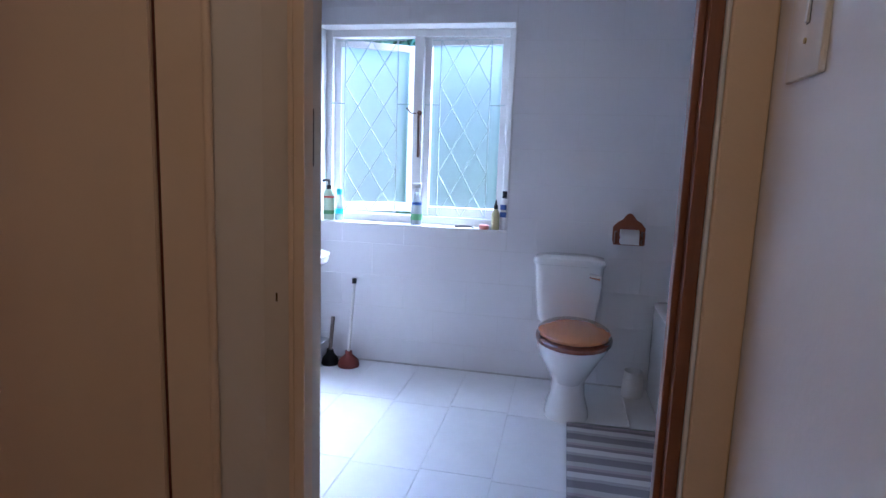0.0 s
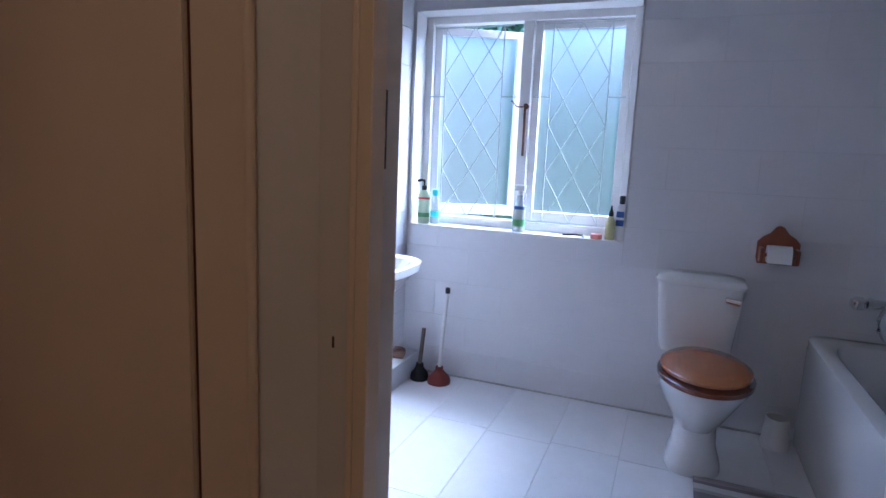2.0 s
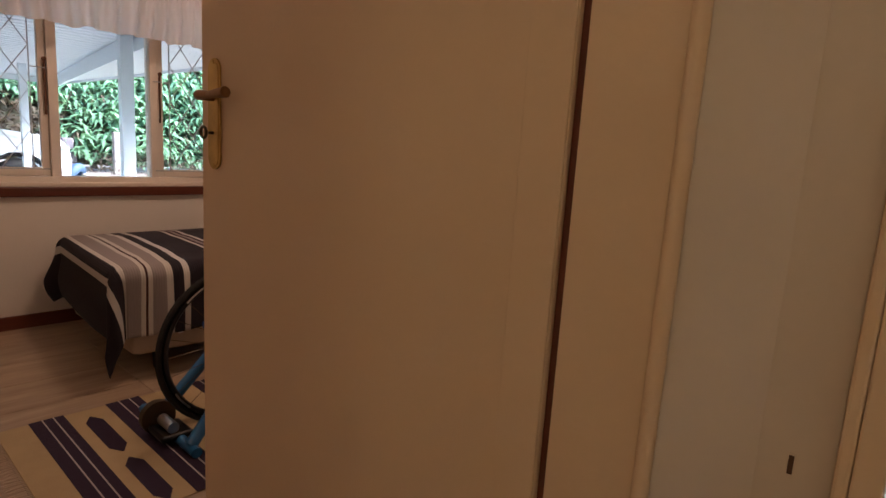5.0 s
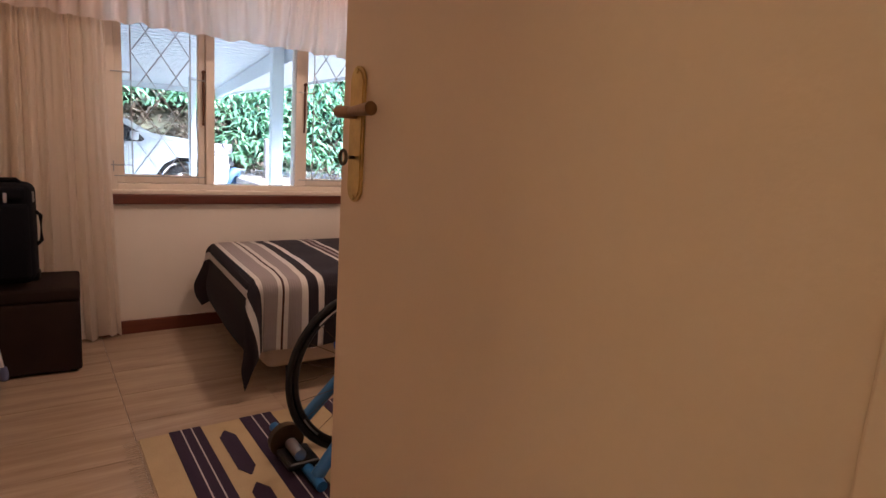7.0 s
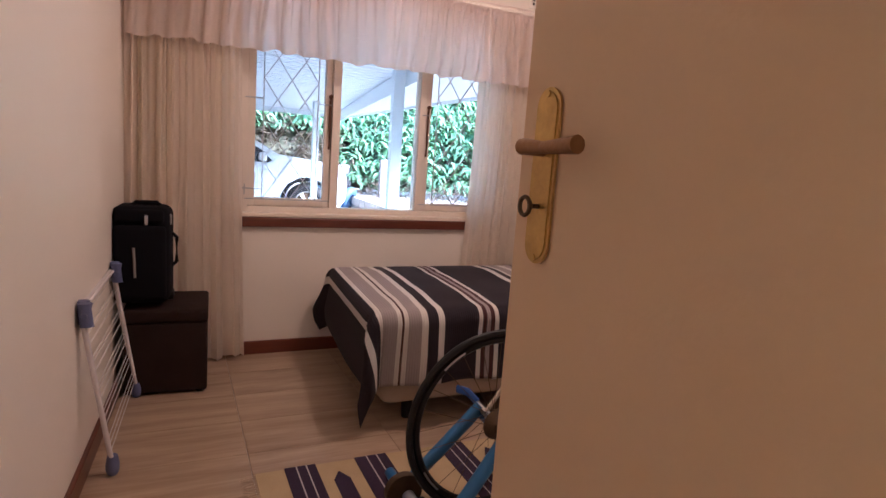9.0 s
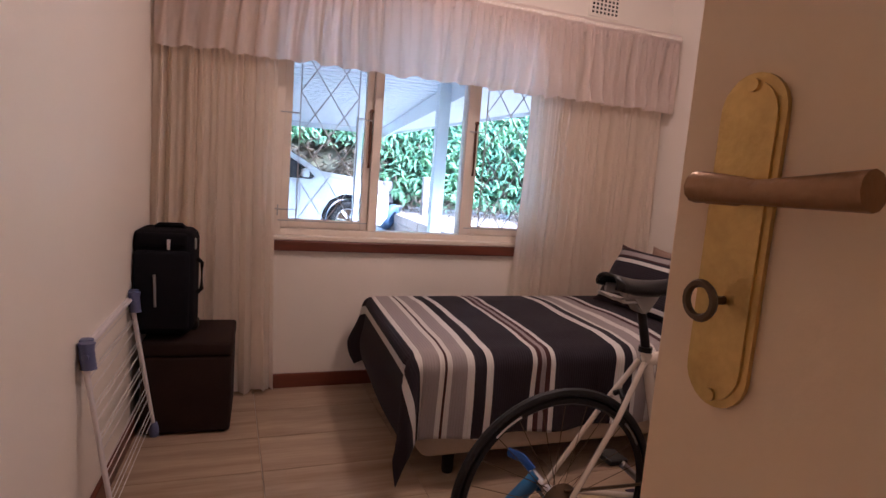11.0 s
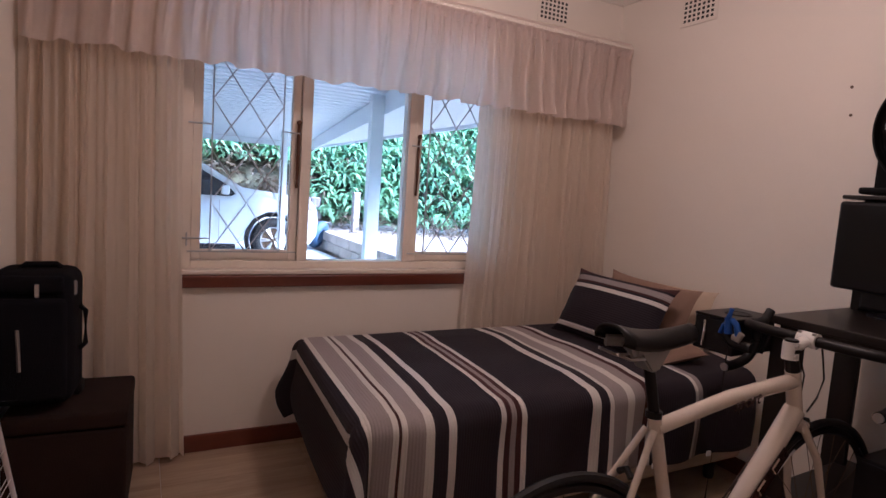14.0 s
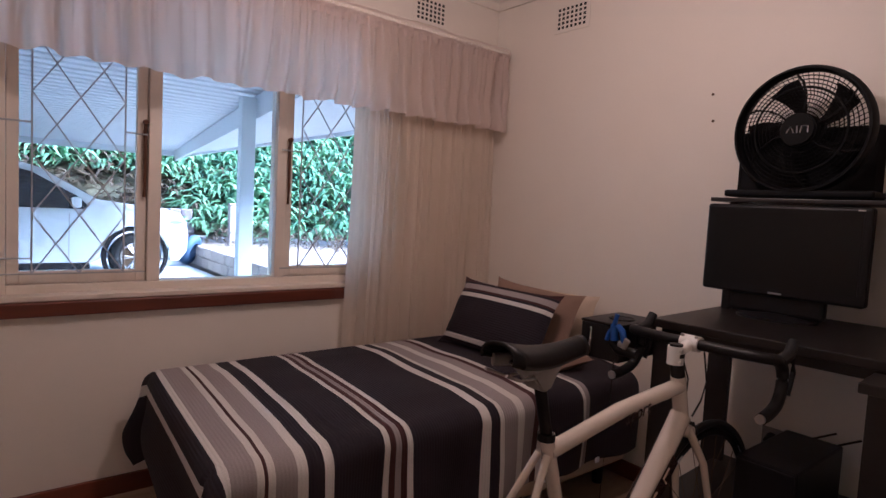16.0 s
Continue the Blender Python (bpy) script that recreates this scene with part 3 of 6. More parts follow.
for x, z in ((-0.548, 0.915),):
    mk = thing("paint_chip", (x, 1.0295, z), 0, "small brown paint chip on the hall wall", "paint chip")
    part("chip", box(-0.0022, -0.0008, -0.009, 0.0022, 0.0004, 0.009, 0.0006), M_STICKC, mk)
    part("rim", box(-0.0030, -0.0004, -0.011, 0.0030, 0.0003, 0.011), M_HALL, mk)
# ---- bedroom window ----


def bars(parent, y0, y1, z0, z1, x, cols, rows, mat, along="Y", r=0.0035, tabs=()):
    """A diamond burglar guard in the plane x (along Y) or y = x (along X)."""
    def P(u, z):
        return (x, u, z) if along == "Y" else (u, x, z)
    for u in (y0, y1):
        part("side_bar", tube([P(u, z0), P(u, z1)], r * 1.2, 6), mat, parent)
    w, h = (y1 - y0) / cols, (z1 - z0) / rows
    for i in range(-10, 14):
        for sgn in (1, -1):
            # line u = y0 + (i/2)w + sgn*t*w, z = z0 + t*h
            pts = []
            u0 = y0 + i * w
            t0, t1 = 0.0, float(rows)
            a, b = (y0 - u0) / (sgn * w), (y1 - u0) / (sgn * w)
            lo, hi = max(t0, min(a, b)), min(t1, max(a, b))
            if hi - lo > 0.05:
                part("diamond_bar", tube([P(u0 + sgn * lo * w, z0 + lo * h), P(u0 + sgn * hi * w, z0 + hi * h)], r, 6), mat, parent)
    for u, z, d in tabs:
        part("fixing_lug", tube([P(u, z), P(u + d, z)], r * 1.3, 6), mat, parent)


XF = -4.52
win = thing("window_1", (0, 0, 0), 0, "cream painted timber window with two side casements and diamond guards", "window")
win["kind"] = "structure"
part("window_frame", box(XF - 0.075, WY0, WZ0, XF + 0.02, WY0 + 0.045, WZ1, 0.003), M_FRAME, win)
part("window_frame", box(XF - 0.075, WY1 - 0.045, WZ0, XF + 0.02, WY1, WZ1, 0.003), M_FRAME, win)
part("window_frame", box(XF - 0.075, WY0 + 0.045, WZ0, XF + 0.02, WY1 - 0.045, WZ0 + 0.05, 0.003), M_FRAME, win)
part("window_frame", box(XF - 0.075, WY0 + 0.045, WZ1 - 0.05, XF + 0.02, WY1 - 0.045, WZ1, 0.003), M_FRAME, win)
for y0, y1 in ((1.461, 1.511), (2.029, 2.075)):
    part("mullion", box(XF - 0.075, y0, WZ0 + 0.05, XF + 0.014, y1, WZ1 - 0.05, 0.003), M_FRAME, win)
for k, (y0, y1) in enumerate(((0.975, 1.461), (2.075, 2.575))):
    c = part("casement", box(XF - 0.045, y0 + 0.002, WZ0 + 0.052, XF - 0.008, y0 + 0.042, WZ1 - 0.052, 0.003), M_FRAME, win)
    part("casement_stile", box(XF - 0.045, y1 - 0.042, WZ0 + 0.052, XF - 0.008, y1 - 0.002, WZ1 - 0.052, 0.003), M_FRAME, c)
    part("casement_rail", box(XF - 0.045, y0 + 0.042, WZ0 + 0.052, XF - 0.008, y1 - 0.042, WZ0 + 0.100, 0.003), M_FRAME, c)
    part("casement_rail", box(XF - 0.045, y0 + 0.042, WZ1 - 0.1, XF - 0.008, y1 - 0.042, WZ1 - 0.052, 0.003), M_FRAME, c)
    p = part("pane", box(XF - 0.030, y0 + 0.043, WZ0 + 0.101, XF - 0.026, y1 - 0.043, WZ1 - 0.101), M_GLASS, c)
    p.visible_shadow = False
p = part("pane", box(XF - 0.030, 1.512, WZ0 + 0.051, XF - 0.026, 2.028, WZ1 - 0.051), M_GLASS, win)
p.visible_shadow = False
part("sill_strip", box(XF + 0.02, WY0 + 0.002, WZ0 - 0.004, XW + 0.012, WY1 - 0.002, WZ0 + 0.018, 0.004), M_FRAME, win)
part("window_sill", box(XW + 0.001, WY0 - 0.04, 0.770, XW + 0.035, WY1 + 0.04, 0.826, 0.006), M_SKIRT, win, "red brown varnished sill board")
for y in (1.447, 2.092):
    st = part("window_stay", tube([(XF + 0.005, y, 1.24), (XF + 0.012, y, 1.33), (XF + 0.006, y, 1.52), (XF + 0.016, y, 1.56)], 0.0075, 8), M_RUSTY, win, "rusty brown window stay")
    part("stay_pivot", disc((XF + 0.016, y, 1.555), 0.011, 0.02, "X", 10), M_RUSTY, st)
g1 = thing("burglar_guard", (0, 0, 0), 0, "grey diamond burglar guard inside the casement", "burglar guard", "guards in the bedroom window")
GZ0, GZ1 = 0.925, 1.845
bars(g1, 1.055, 1.368, GZ0, GZ1 + 0.05, XF + 0.03, 2, 4.2, M_WIRE, r=0.003, tabs=((1.055, 1.502, -0.10), (1.368, 1.502, 0.085), (1.055, 0.985, -0.12)))
part("foot_bar", tube([(XF + 0.03, 0.96, GZ0), (XF + 0.03, 1.45, GZ0)], 0.0035, 6), M_WIRE, g1)
part("fixing_hook", tube([(XF + 0.03, 0.957, 0.95), (XF + 0.03, 0.957, 1.01)], 0.0035, 6), M_WIRE, g1)
g2 = thing("burglar_guard", (0, 0, 0), 0, "grey diamond burglar guard inside the casement by the curtain", "burglar guard", "guards in the bedroom window")
bars(g2, 2.144, 2.457, GZ0, GZ1 + 0.05, XF + 0.03, 2, 4.2, M_WIRE, r=0.003, tabs=((2.144, 1.502, -0.10), (2.457, 1.502, 0.085)))
part("foot_bar", tube([(XF + 0.03, 2.05, GZ0), (XF + 0.03, 2.55, GZ0)], 0.0035, 6), M_WIRE, g2)

# ---- bathroom window ----
YF = YB + 0.13
wb = thing("window_2", (0, 0, 0), 0, "white painted bathroom window with frosted panes, one casement open", "window")
wb["kind"] = "structure"
for b in ((BX0, BZ0, BX0 + 0.045, BZ1), (BX1 - 0.045, BZ0, BX1, BZ1), (BX0 + 0.045, BZ0, BX1 - 0.045, BZ0 + 0.045), (BX0 + 0.045, BZ1 - 0.045, BX1 - 0.045, BZ1), (-0.893, BZ0 + 0.045, -0.838, BZ1 - 0.045)):
    part("window_frame", box(b[0], YF, b[1], b[2], YF + 0.07, b[3], 0.003), M_WHITE, wb)


def casement(parent, x0, x1, rz=0.0, hinge=None):
    c = part("casement", box(0, 0, 0, 0.04, 0.035, BZ1 - BZ0 - 0.094, 0.003), M_WHITE, parent, "white casement with frosted glass", loc=(hinge, YF + 0.03, BZ0 + 0.047))
    c.rotation_euler = (0, 0, radians(rz))
    w, h = x1 - x0, BZ1 - BZ0 - 0.094
    part("stile", box(w - 0.04, 0, 0, w, 0.035, h, 0.003), M_WHITE, c)
    part("rail", box(0.04, 0, 0, w - 0.04, 0.035, 0.055, 0.003), M_WHITE, c)
    part("rail", box(0.04, 0, h - 0.04, w - 0.04, 0.035, h, 0.003), M_WHITE, c)
    p = part("pane", box(0.041, 0.015, 0.056, w - 0.041, 0.019, h - 0.041), M_FROST, c)
    p.visible_shadow = False
    return c


casement(wb, -1.39, -0.895, 28, -1.390)
casement(wb, -0.836, -0.352, 0, -0.836)
st = part("window_stay", tube([(-0.855, YF - 0.012, 1.22), (-0.853, YF - 0.02, 1.33), (-0.857, YF - 0.012, 1.45), (-0.85, YF - 0.025, 1.475)], 0.007, 8), M_RUSTY, wb, "rusty brown window stay")
part("stay_pivot", disc((-0.85, YF - 0.016, 1.472), 0.014, 0.02, "Y", 10), M_RUSTY, st)
part("catch", tube([(-0.93, YF - 0.01, 1.50), (-0.90, YF - 0.02, 1.47), (-0.87, YF - 0.012, 1.47)], 0.004, 6), M_RUSTY, wb, "rusty brown catch")
for k, (x0, x1) in enumerate(((-1.305, -0.985), (-0.732, -0.447))):
    g = thing("burglar_guard", (0, 0, 0), 0, "white diamond burglar guard before the frosted casement", "burglar guard", "guards in the bathroom window")
    bars(g, x0, x1, BZ0 + 0.055, BZ1 - 0.07, YF - 0.018, 2, 4, M_WIREW, "X", 0.003, tabs=((x0, 1.52, -0.085), (x1, 1.52, 0.085)))
    part("head_bar", tube([(x0 - 0.05, YF - 0.018, BZ1 - 0.07), (x1 + 0.05, YF - 0.018, BZ1 - 0.07)], 0.0035, 6), M_WIREW, g)
    part("foot_bar", tube([(x0, YF - 0.018, BZ0 + 0.055), (x1, YF - 0.018, BZ0 + 0.055)], 0.0035, 6), M_WIREW, g)

lin = structure("window_lining", box(BX0 + 0.0008, YB - 0.001, BZ0 + 0.001, BX0 + 0.006, YF - 0.001, BZ1 - 0.001), M_WHITE, "white painted window reveal")
structure("window_lining", box(BX1 - 0.006, YB - 0.001, BZ0 + 0.001, BX1 - 0.0008, YF - 0.001, BZ1 - 0.001), M_WHITE, "white painted window reveal")
structure("window_lining", box(BX0 + 0.007, YB - 0.001, BZ1 - 0.006, BX1 - 0.007, YF - 0.001, BZ1 - 0.0008), M_WHITE, "white painted window reveal")

# ---- outdoors ----
G0 = -0.07
structure("ground", box(-400, -400, G0 - 0.3, 400, 400, G0 - 0.13), M_GRAVEL, "pale sandy ground reaching the horizon")
structure("road", box(-15.0, -8, G0 - 0.12, XW - 0.26, 3.98, G0, 0.01), M_CONC, "pale concrete drive under the carport")
structure("ground_terrace", box(-16.0, 4.2, G0 - 0.12, XW - 0.26, 22, 0.30, 0.01), M_GRAVEL, "pale sandy terrace behind the block wall")


def bank(name, pts, label):
    """An earth bank: rows of (x, y, z) swept; pts is a function of u and v."""
    bm = bmesh.new()
    n, m = 40, 14
    g = [[bm.verts.new(pts(i / n, j / m)) for j in range(m + 1)] for i in range(n + 1)]
    for i in range(n):
        for j in range(m):
            bm.faces.new((g[i][j], g[i + 1][j], g[i + 1][j + 1], g[i][j + 1]))
    bmesh.ops.recalc_face_normals(bm, faces=bm.faces)
    if sum(f.normal.z for f in bm.faces) < 0:
        bmesh.ops.reverse_faces(bm, faces=bm.faces)
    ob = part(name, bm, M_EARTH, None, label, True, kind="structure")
    return ob


def west_bank(u, v):
    y = -10 + 34 * u
    x = -14.6 - 6.0 * v + (0.45 * (y - 4.5) if y > 4.5 else 0)
    z = G0 + 0.5 + 0.4 * min(1, v * 6) + 4.6 * v
    return (x + 0.25 * noise.noise((y, v * 3, 1)), y, z + 0.2 * noise.noise((y * 0.8, v * 4, 7)))


def north_bank(u, v):
    x = -9 + 14 * u
    return (x, YB + 3.0 + 2.6 * v, G0 - 0.1 + 3.5 * v + 0.15 * noise.noise((x, v * 3, 2)))


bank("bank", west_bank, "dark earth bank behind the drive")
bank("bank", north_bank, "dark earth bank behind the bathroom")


def strap_plants(name, place, count, label, mat, seed, size=(0.4, 0.9), blades=(9, 15)):
    """Clumps of arching pointed leaves, in one mesh."""
    rnd = random.Random(seed)
    V, F = [], []
    for _ in range(count):
        c, up = place(rnd)
        k = rnd.randint(*blades)
        tall = rnd.uniform(0.1, 0.5)
        for b in range(k):
            a = rnd.uniform(0, 2 * math.pi)
            L = rnd.uniform(*size)
            w = L * rnd.uniform(0.06, 0.11)
            lift = rnd.uniform(0.15, 1.2)
            base = Vector(c) + Vector((0, 0, tall * rnd.random()))
            d = Vector((math.cos(a), math.sin(a), 0)) + 0.35 * Vector(up)
            d.normalize()
            s = Vector((-math.sin(a), math.cos(a), rnd.uniform(-0.3, 0.3)))
            i0 = len(V)
            for t, ww in ((0, 0.35), (0.35, 1.0), (0.7, 0.75), (1.0, 0.05)):
                p = base + d * (L * t) + Vector((0, 0, L * (lift * t - (lift + 0.25) * t * t)))
                V.extend([p - s * w * ww, p + s * w * ww])
            for q in range(3):
                F.append((i0 + 2 * q, i0 + 2 * q + 1, i0 + 2 * q + 3, i0 + 2 * q + 2))
    me = bpy.data.meshes.new(name)
    me.from_pydata([tuple(p) for p in V], [], F)
    me.materials.append(mat)
    return tagged(new(name, me), label, "plants", kind="stuff")


def on_west(rnd):
    u, v = rnd.uniform(0.2, 0.9), rnd.uniform(0.14, 1.0) ** 0.9
    return west_bank(u, v), (0.8, 0, 0.5)


def on_west_dense(rnd):
    u, v = rnd.uniform(0.42, 0.8), rnd.uniform(0.02, 1.0)
    x, y, z = west_bank(u, v)
    return (x + 0.25, y, z - 0.18), (0.8, 0, 0.5)


def on_north(rnd):
    return north_bank(rnd.uniform(0.3, 0.95), rnd.uniform(0, 1)), (0, -0.8, 0.5)


def on_west_foot(rnd):
    u, v = rnd.uniform(0.25, 0.62), rnd.uniform(0.0, 0.3)
    return west_bank(u, v), (0.8, 0, 0.1)


def on_terrace(rnd):
    y = rnd.uniform(4.3, 9.0)
    return (-13.9 + 0.45 * (y - 4.5) + rnd.uniform(-0.4, 2.2) * rnd.random(), y, 0.30), (0, 0, 0)


strap_plants("foliage", on_west, 5200, "green strap leaved plants covering the bank", M_LEAF, 3, (0.3, 0.7))
strap_plants("foliage", on_west_dense, 4800, "bright green bushy plants on the bank", M_LEAF, 5, (0.3, 0.62))
strap_plants("foliage", on_west_foot, 650, "dead brown leaves hanging at the bank foot", M_LITTER, 6, (0.2, 0.5), (6, 10))
strap_plants("foliage", on_terrace, 260, "low weeds and dead leaves on the terrace", M_LITTER, 12, (0.08, 0.2), (3, 6))
strap_plants("foliage", lambda r: (west_bank(r.uniform(0.36, 0.44), r.uniform(0.25, 0.5)), (0.8, 0, 0.5)), 60, "blue green plants on the bank behind the car", M_LEAFB, 8, (0.3, 0.7))
strap_plants("foliage", on_north, 1800, "green plants behind the bathroom", M_LEAF, 9)

# carport
cp = thing("carport", (0, 0, 0), 0, "white steel carport with a ribbed roof over the drive", "carport")
part("post", box(-6.64, 2.565, G0, -6.56, 2.685, 2.085, 0.006), M_STEEL, cp)
part("post", box(-11.1, 2.72, G0, -11.0, 2.82, 2.06, 0.004), M_STEEL, cp)
part("post", box(-6.66, -2.6, G0, -6.56, -2.5, 2.06, 0.004), M_STEEL, cp)


def beam_y(x):
    return 2.74 - 0.160 * (x + 6.6)


bm = box(-14.35, -0.03, 1.93, -4.9, 0.03, 2.125, 0.003)
for q in bm.verts:
    q.co.y += beam_y(q.co.x)
part("beam", bm, M_STEEL, cp)
bm = box(-14.35, 0.0, 2.06, -4.7, 1.0, 2.08)
for q in bm.verts:
    q.co.y = 4.095 if q.co.y > 0.5 else beam_y(q.co.x) + 0.032
part("gutter_soffit", bm, M_STEEL, cp)
part("fascia", box(-14.4, 4.10, 2.02, -4.7, 4.13, 2.20, 0.003), M_STEEL, cp)
part("fascia", box(-14.45, -6, 2.02, -14.40, 4.13, 2.20, 0.003), M_STEEL, cp)
bm = bmesh.new()
prof = []
x = -14.4
while x < -4.7:
    prof += [(x, 2.13), (x + 0.11, 2.13), (x + 0.135, 2.165), (x + 0.175, 2.165)]
    x += 0.20
a = [bm.verts.new((px, -6, pz)) for px, pz in prof]
b = [bm.verts.new((px, 4.10, pz)) for px, pz in prof]
for i in range(len(prof) - 1):
    bm.faces.new((a[i], a[i + 1], b[i + 1], b[i]))
part("roof_sheet", bm, M_STEEL, cp)
# ---- curtains ----


def drape(name, parent, x, y0, y1, z0, z1, depth, folds, mat, seed, hem=0.02, flare=0.0, nz=26, sag=0.0, label="", n=260):
    rnd = random.Random(seed)
    ph = [rnd.uniform(0, 6.28) for _ in range(4)]
    bm = bmesh.new()
    g = []
    for i in range(n + 1):
        u = i / n
        col = []
        for j in range(nz + 1):
            v = j / nz
            w = 0.25 + 0.75 * v
            a = folds * 2 * math.pi * (u + 0.05 * noise.noise((u * 5, v * 0.25, seed * 1.7))) + 1.6 * noise.noise((u * 9, v * 0.6, seed + 5)) + 0.25 * math.sin(v * 3 + ph[1] + 9 * u)
            big = 0.75 + 0.7 * noise.noise((u * folds * 0.45, v * 0.7, seed * 3.1))
            off = depth * big * (w * (math.sin(a) ** 3 * 0.55 + math.sin(a) * 0.45) + 0.45 * (1 - v) * math.sin(2.3 * a + ph[2])) + 0.5 * depth * noise.noise((u * 11, v * 2.2, seed)) + 0.9 * depth * max(0, v - 0.45) * noise.noise((u * 7, v * 9, seed + 9))
            y = y0 + (y1 - y0) * u + flare * v * v * (u - 0.5) + 0.004 * math.sin(2 * a + ph[3]) * w
            z = z1 + (z0 - z1) * v
            if j == nz:
                z += hem * noise.noise((u * folds * 0.9, seed, 1)) - sag * u
            col.append(bm.verts.new((x + off, y, z)))
        g.append(col)
    for i in range(n):
        for j in range(nz):
            bm.faces.new((g[i][j], g[i + 1][j], g[i + 1][j + 1], g[i][j + 1]))
    ob = part(name, bm, mat, parent, label, True)
    return ob


for nm, y0, y1, seed, f, lab in (("curtain", 0.365, 0.92, 4, 8, "cream lined curtain drawn open behind the suitcase"), ("curtain", 2.355, 3.31, 7, 13, "cream lined curtain drawn open behind the bed")):
    c = thing(nm, (-4.345, (y0 + y1) / 2, 0.02), 0, lab, "curtain", "pair of bedroom curtains")
    w = (y1 - y0) / 2
    drape("cloth", c, 0, -w, w, 0.0, 2.12, 0.046, f, M_CURT, seed, 0.03, 0.08)
    part("hem_band", tube([(0.03, -w, 0.03), (0.03, -w + 0.01, 0.03)], 0.004, 6), M_CURT, c)
pel = thing("pelmet", (-4.30, 1.85, 2.15), 0, "cloth covered curtain pelmet with a frilled cream valance", "valance")
part("shelf", box(-0.13, -1.47, 0.02, 0.035, 1.47, 0.04, 0.003), M_WALL, pel)
part("front_board", box(0.015, -1.47, -0.03, 0.03, 1.47, 0.055, 0.004), M_VAL, pel)
drape("valance", pel, 0.035, -1.475, 1.475, -0.421, 0.0, 0.040, 30, M_VAL, 11, 0.022, 0.0, 14, 0.0, n=900)
drape("heading", pel, 0.034, -1.475, 1.475, 0.0, 0.035, 0.006, 90, M_VAL, 12, 0.003, 0.0, 3, 0.0, n=700)
part("return", box(-0.13, 1.45, -0.36, 0.03, 1.455, 0.03, 0.002), M_VAL, pel)
part("curtain_rail", tube([(-0.045, -1.40, -0.02), (-0.045, 1.40, -0.02)], 0.009, 8), M_WHITE, pel)

# ---- wall vents ----


def vent(name, m, label):
    v = thing(name, (0, 0, 0), 0, label, "air vent", "air vents in the bedroom walls")
    v.matrix_basis = m
    part("plate", box(-0.115, 0.0, -0.075, 0.115, 0.006, 0.075, 0.003), M_WALL, v)
    bm = bmesh.new()
    for i in range(7):
        for j in range(5):
            box(-0.085 + i * 0.0283 - 0.0075, -0.001, -0.048 + j * 0.024 - 0.0068, -0.085 + i * 0.0283 + 0.0075, 0.0, -0.048 + j * 0.024 + 0.0068, bm=bm)
    part("hole_insert", bm, M_BLACK, v, "dark square holes", kind="stuff")
    return v


vent("air_vent", pose(-3.865, YR, 2.32, 0, 0, 0) @ pose(0, -0.006, 0), "cream pierced plaster vent high on the wall over the pillows")
vent("air_vent", pose(XW, 2.85, 2.345, 0, 0, 90) @ pose(0, -0.006, 0), "cream pierced plaster vent above the valance")
for i, (x, z) in enumerate(((-3.06, 1.815), (-3.05, 1.70))):
    t = thing("screw_plug", (x, YR, z), 0, "small dark plug in the bedroom wall", "wall plug", "plugs in the wall")
    part("head", disc((0, -0.002, 0), 0.006, 0.004, "Y", 10), M_DARKMETAL, t)
    part("shank", disc((0, 0.01, 0), 0.003, 0.02, "Y", 8), M_DARKMETAL, t)

t = thing("screw_plug", (-3.232, 0.275, 1.358), 0, "small dark plug in the bedroom wall", "wall plug", "plugs in the wall")
part("head", disc((0, 0.002, 0), 0.005, 0.004, "Y", 10), M_DARKMETAL, t)
part("shank", disc((0, -0.008, 0), 0.003, 0.016, "Y", 8), M_DARKMETAL, t)

# ---- bed ----
bed = thing("bed", (-3.76, 2.40, 0), 0, "single divan bed with a beige base and mattress against the wall", "bed")
part("base", box(-0.45, -0.95, 0.095, 0.45, 0.95, 0.33, 0.045, 3), M_MATT, bed, smooth=True)
part("mattress", box(-0.455, -0.955, 0.332, 0.455, 0.955, 0.545, 0.05, 3), M_MATT, bed, smooth=True)
for x in (-0.38, 0.38):
    for y in (-0.80, 0.80):
        part("leg", lathe([(0.022, 0), (0.026, 0.02), (0.026, 0.06), (0.03, 0.095)], 14, centre=(x, y, 0)), M_BLACKP, bed, "black castor foot", True)
BX, BY, BTOP = -3.295, 1.467, 0.562
cov = thing("bed_cover", (BX, BY, BTOP), 0, "dark bed cover striped cream, taupe and maroon, its corner hanging down", "bed cover")
bm = bmesh.new()
uvl = bm.loops.layers.uv.new("UVMap")
NA, NB = 90, 150
WID, LEN, DROP = 0.93, 1.83, 0.38
grid, uvs = [], []
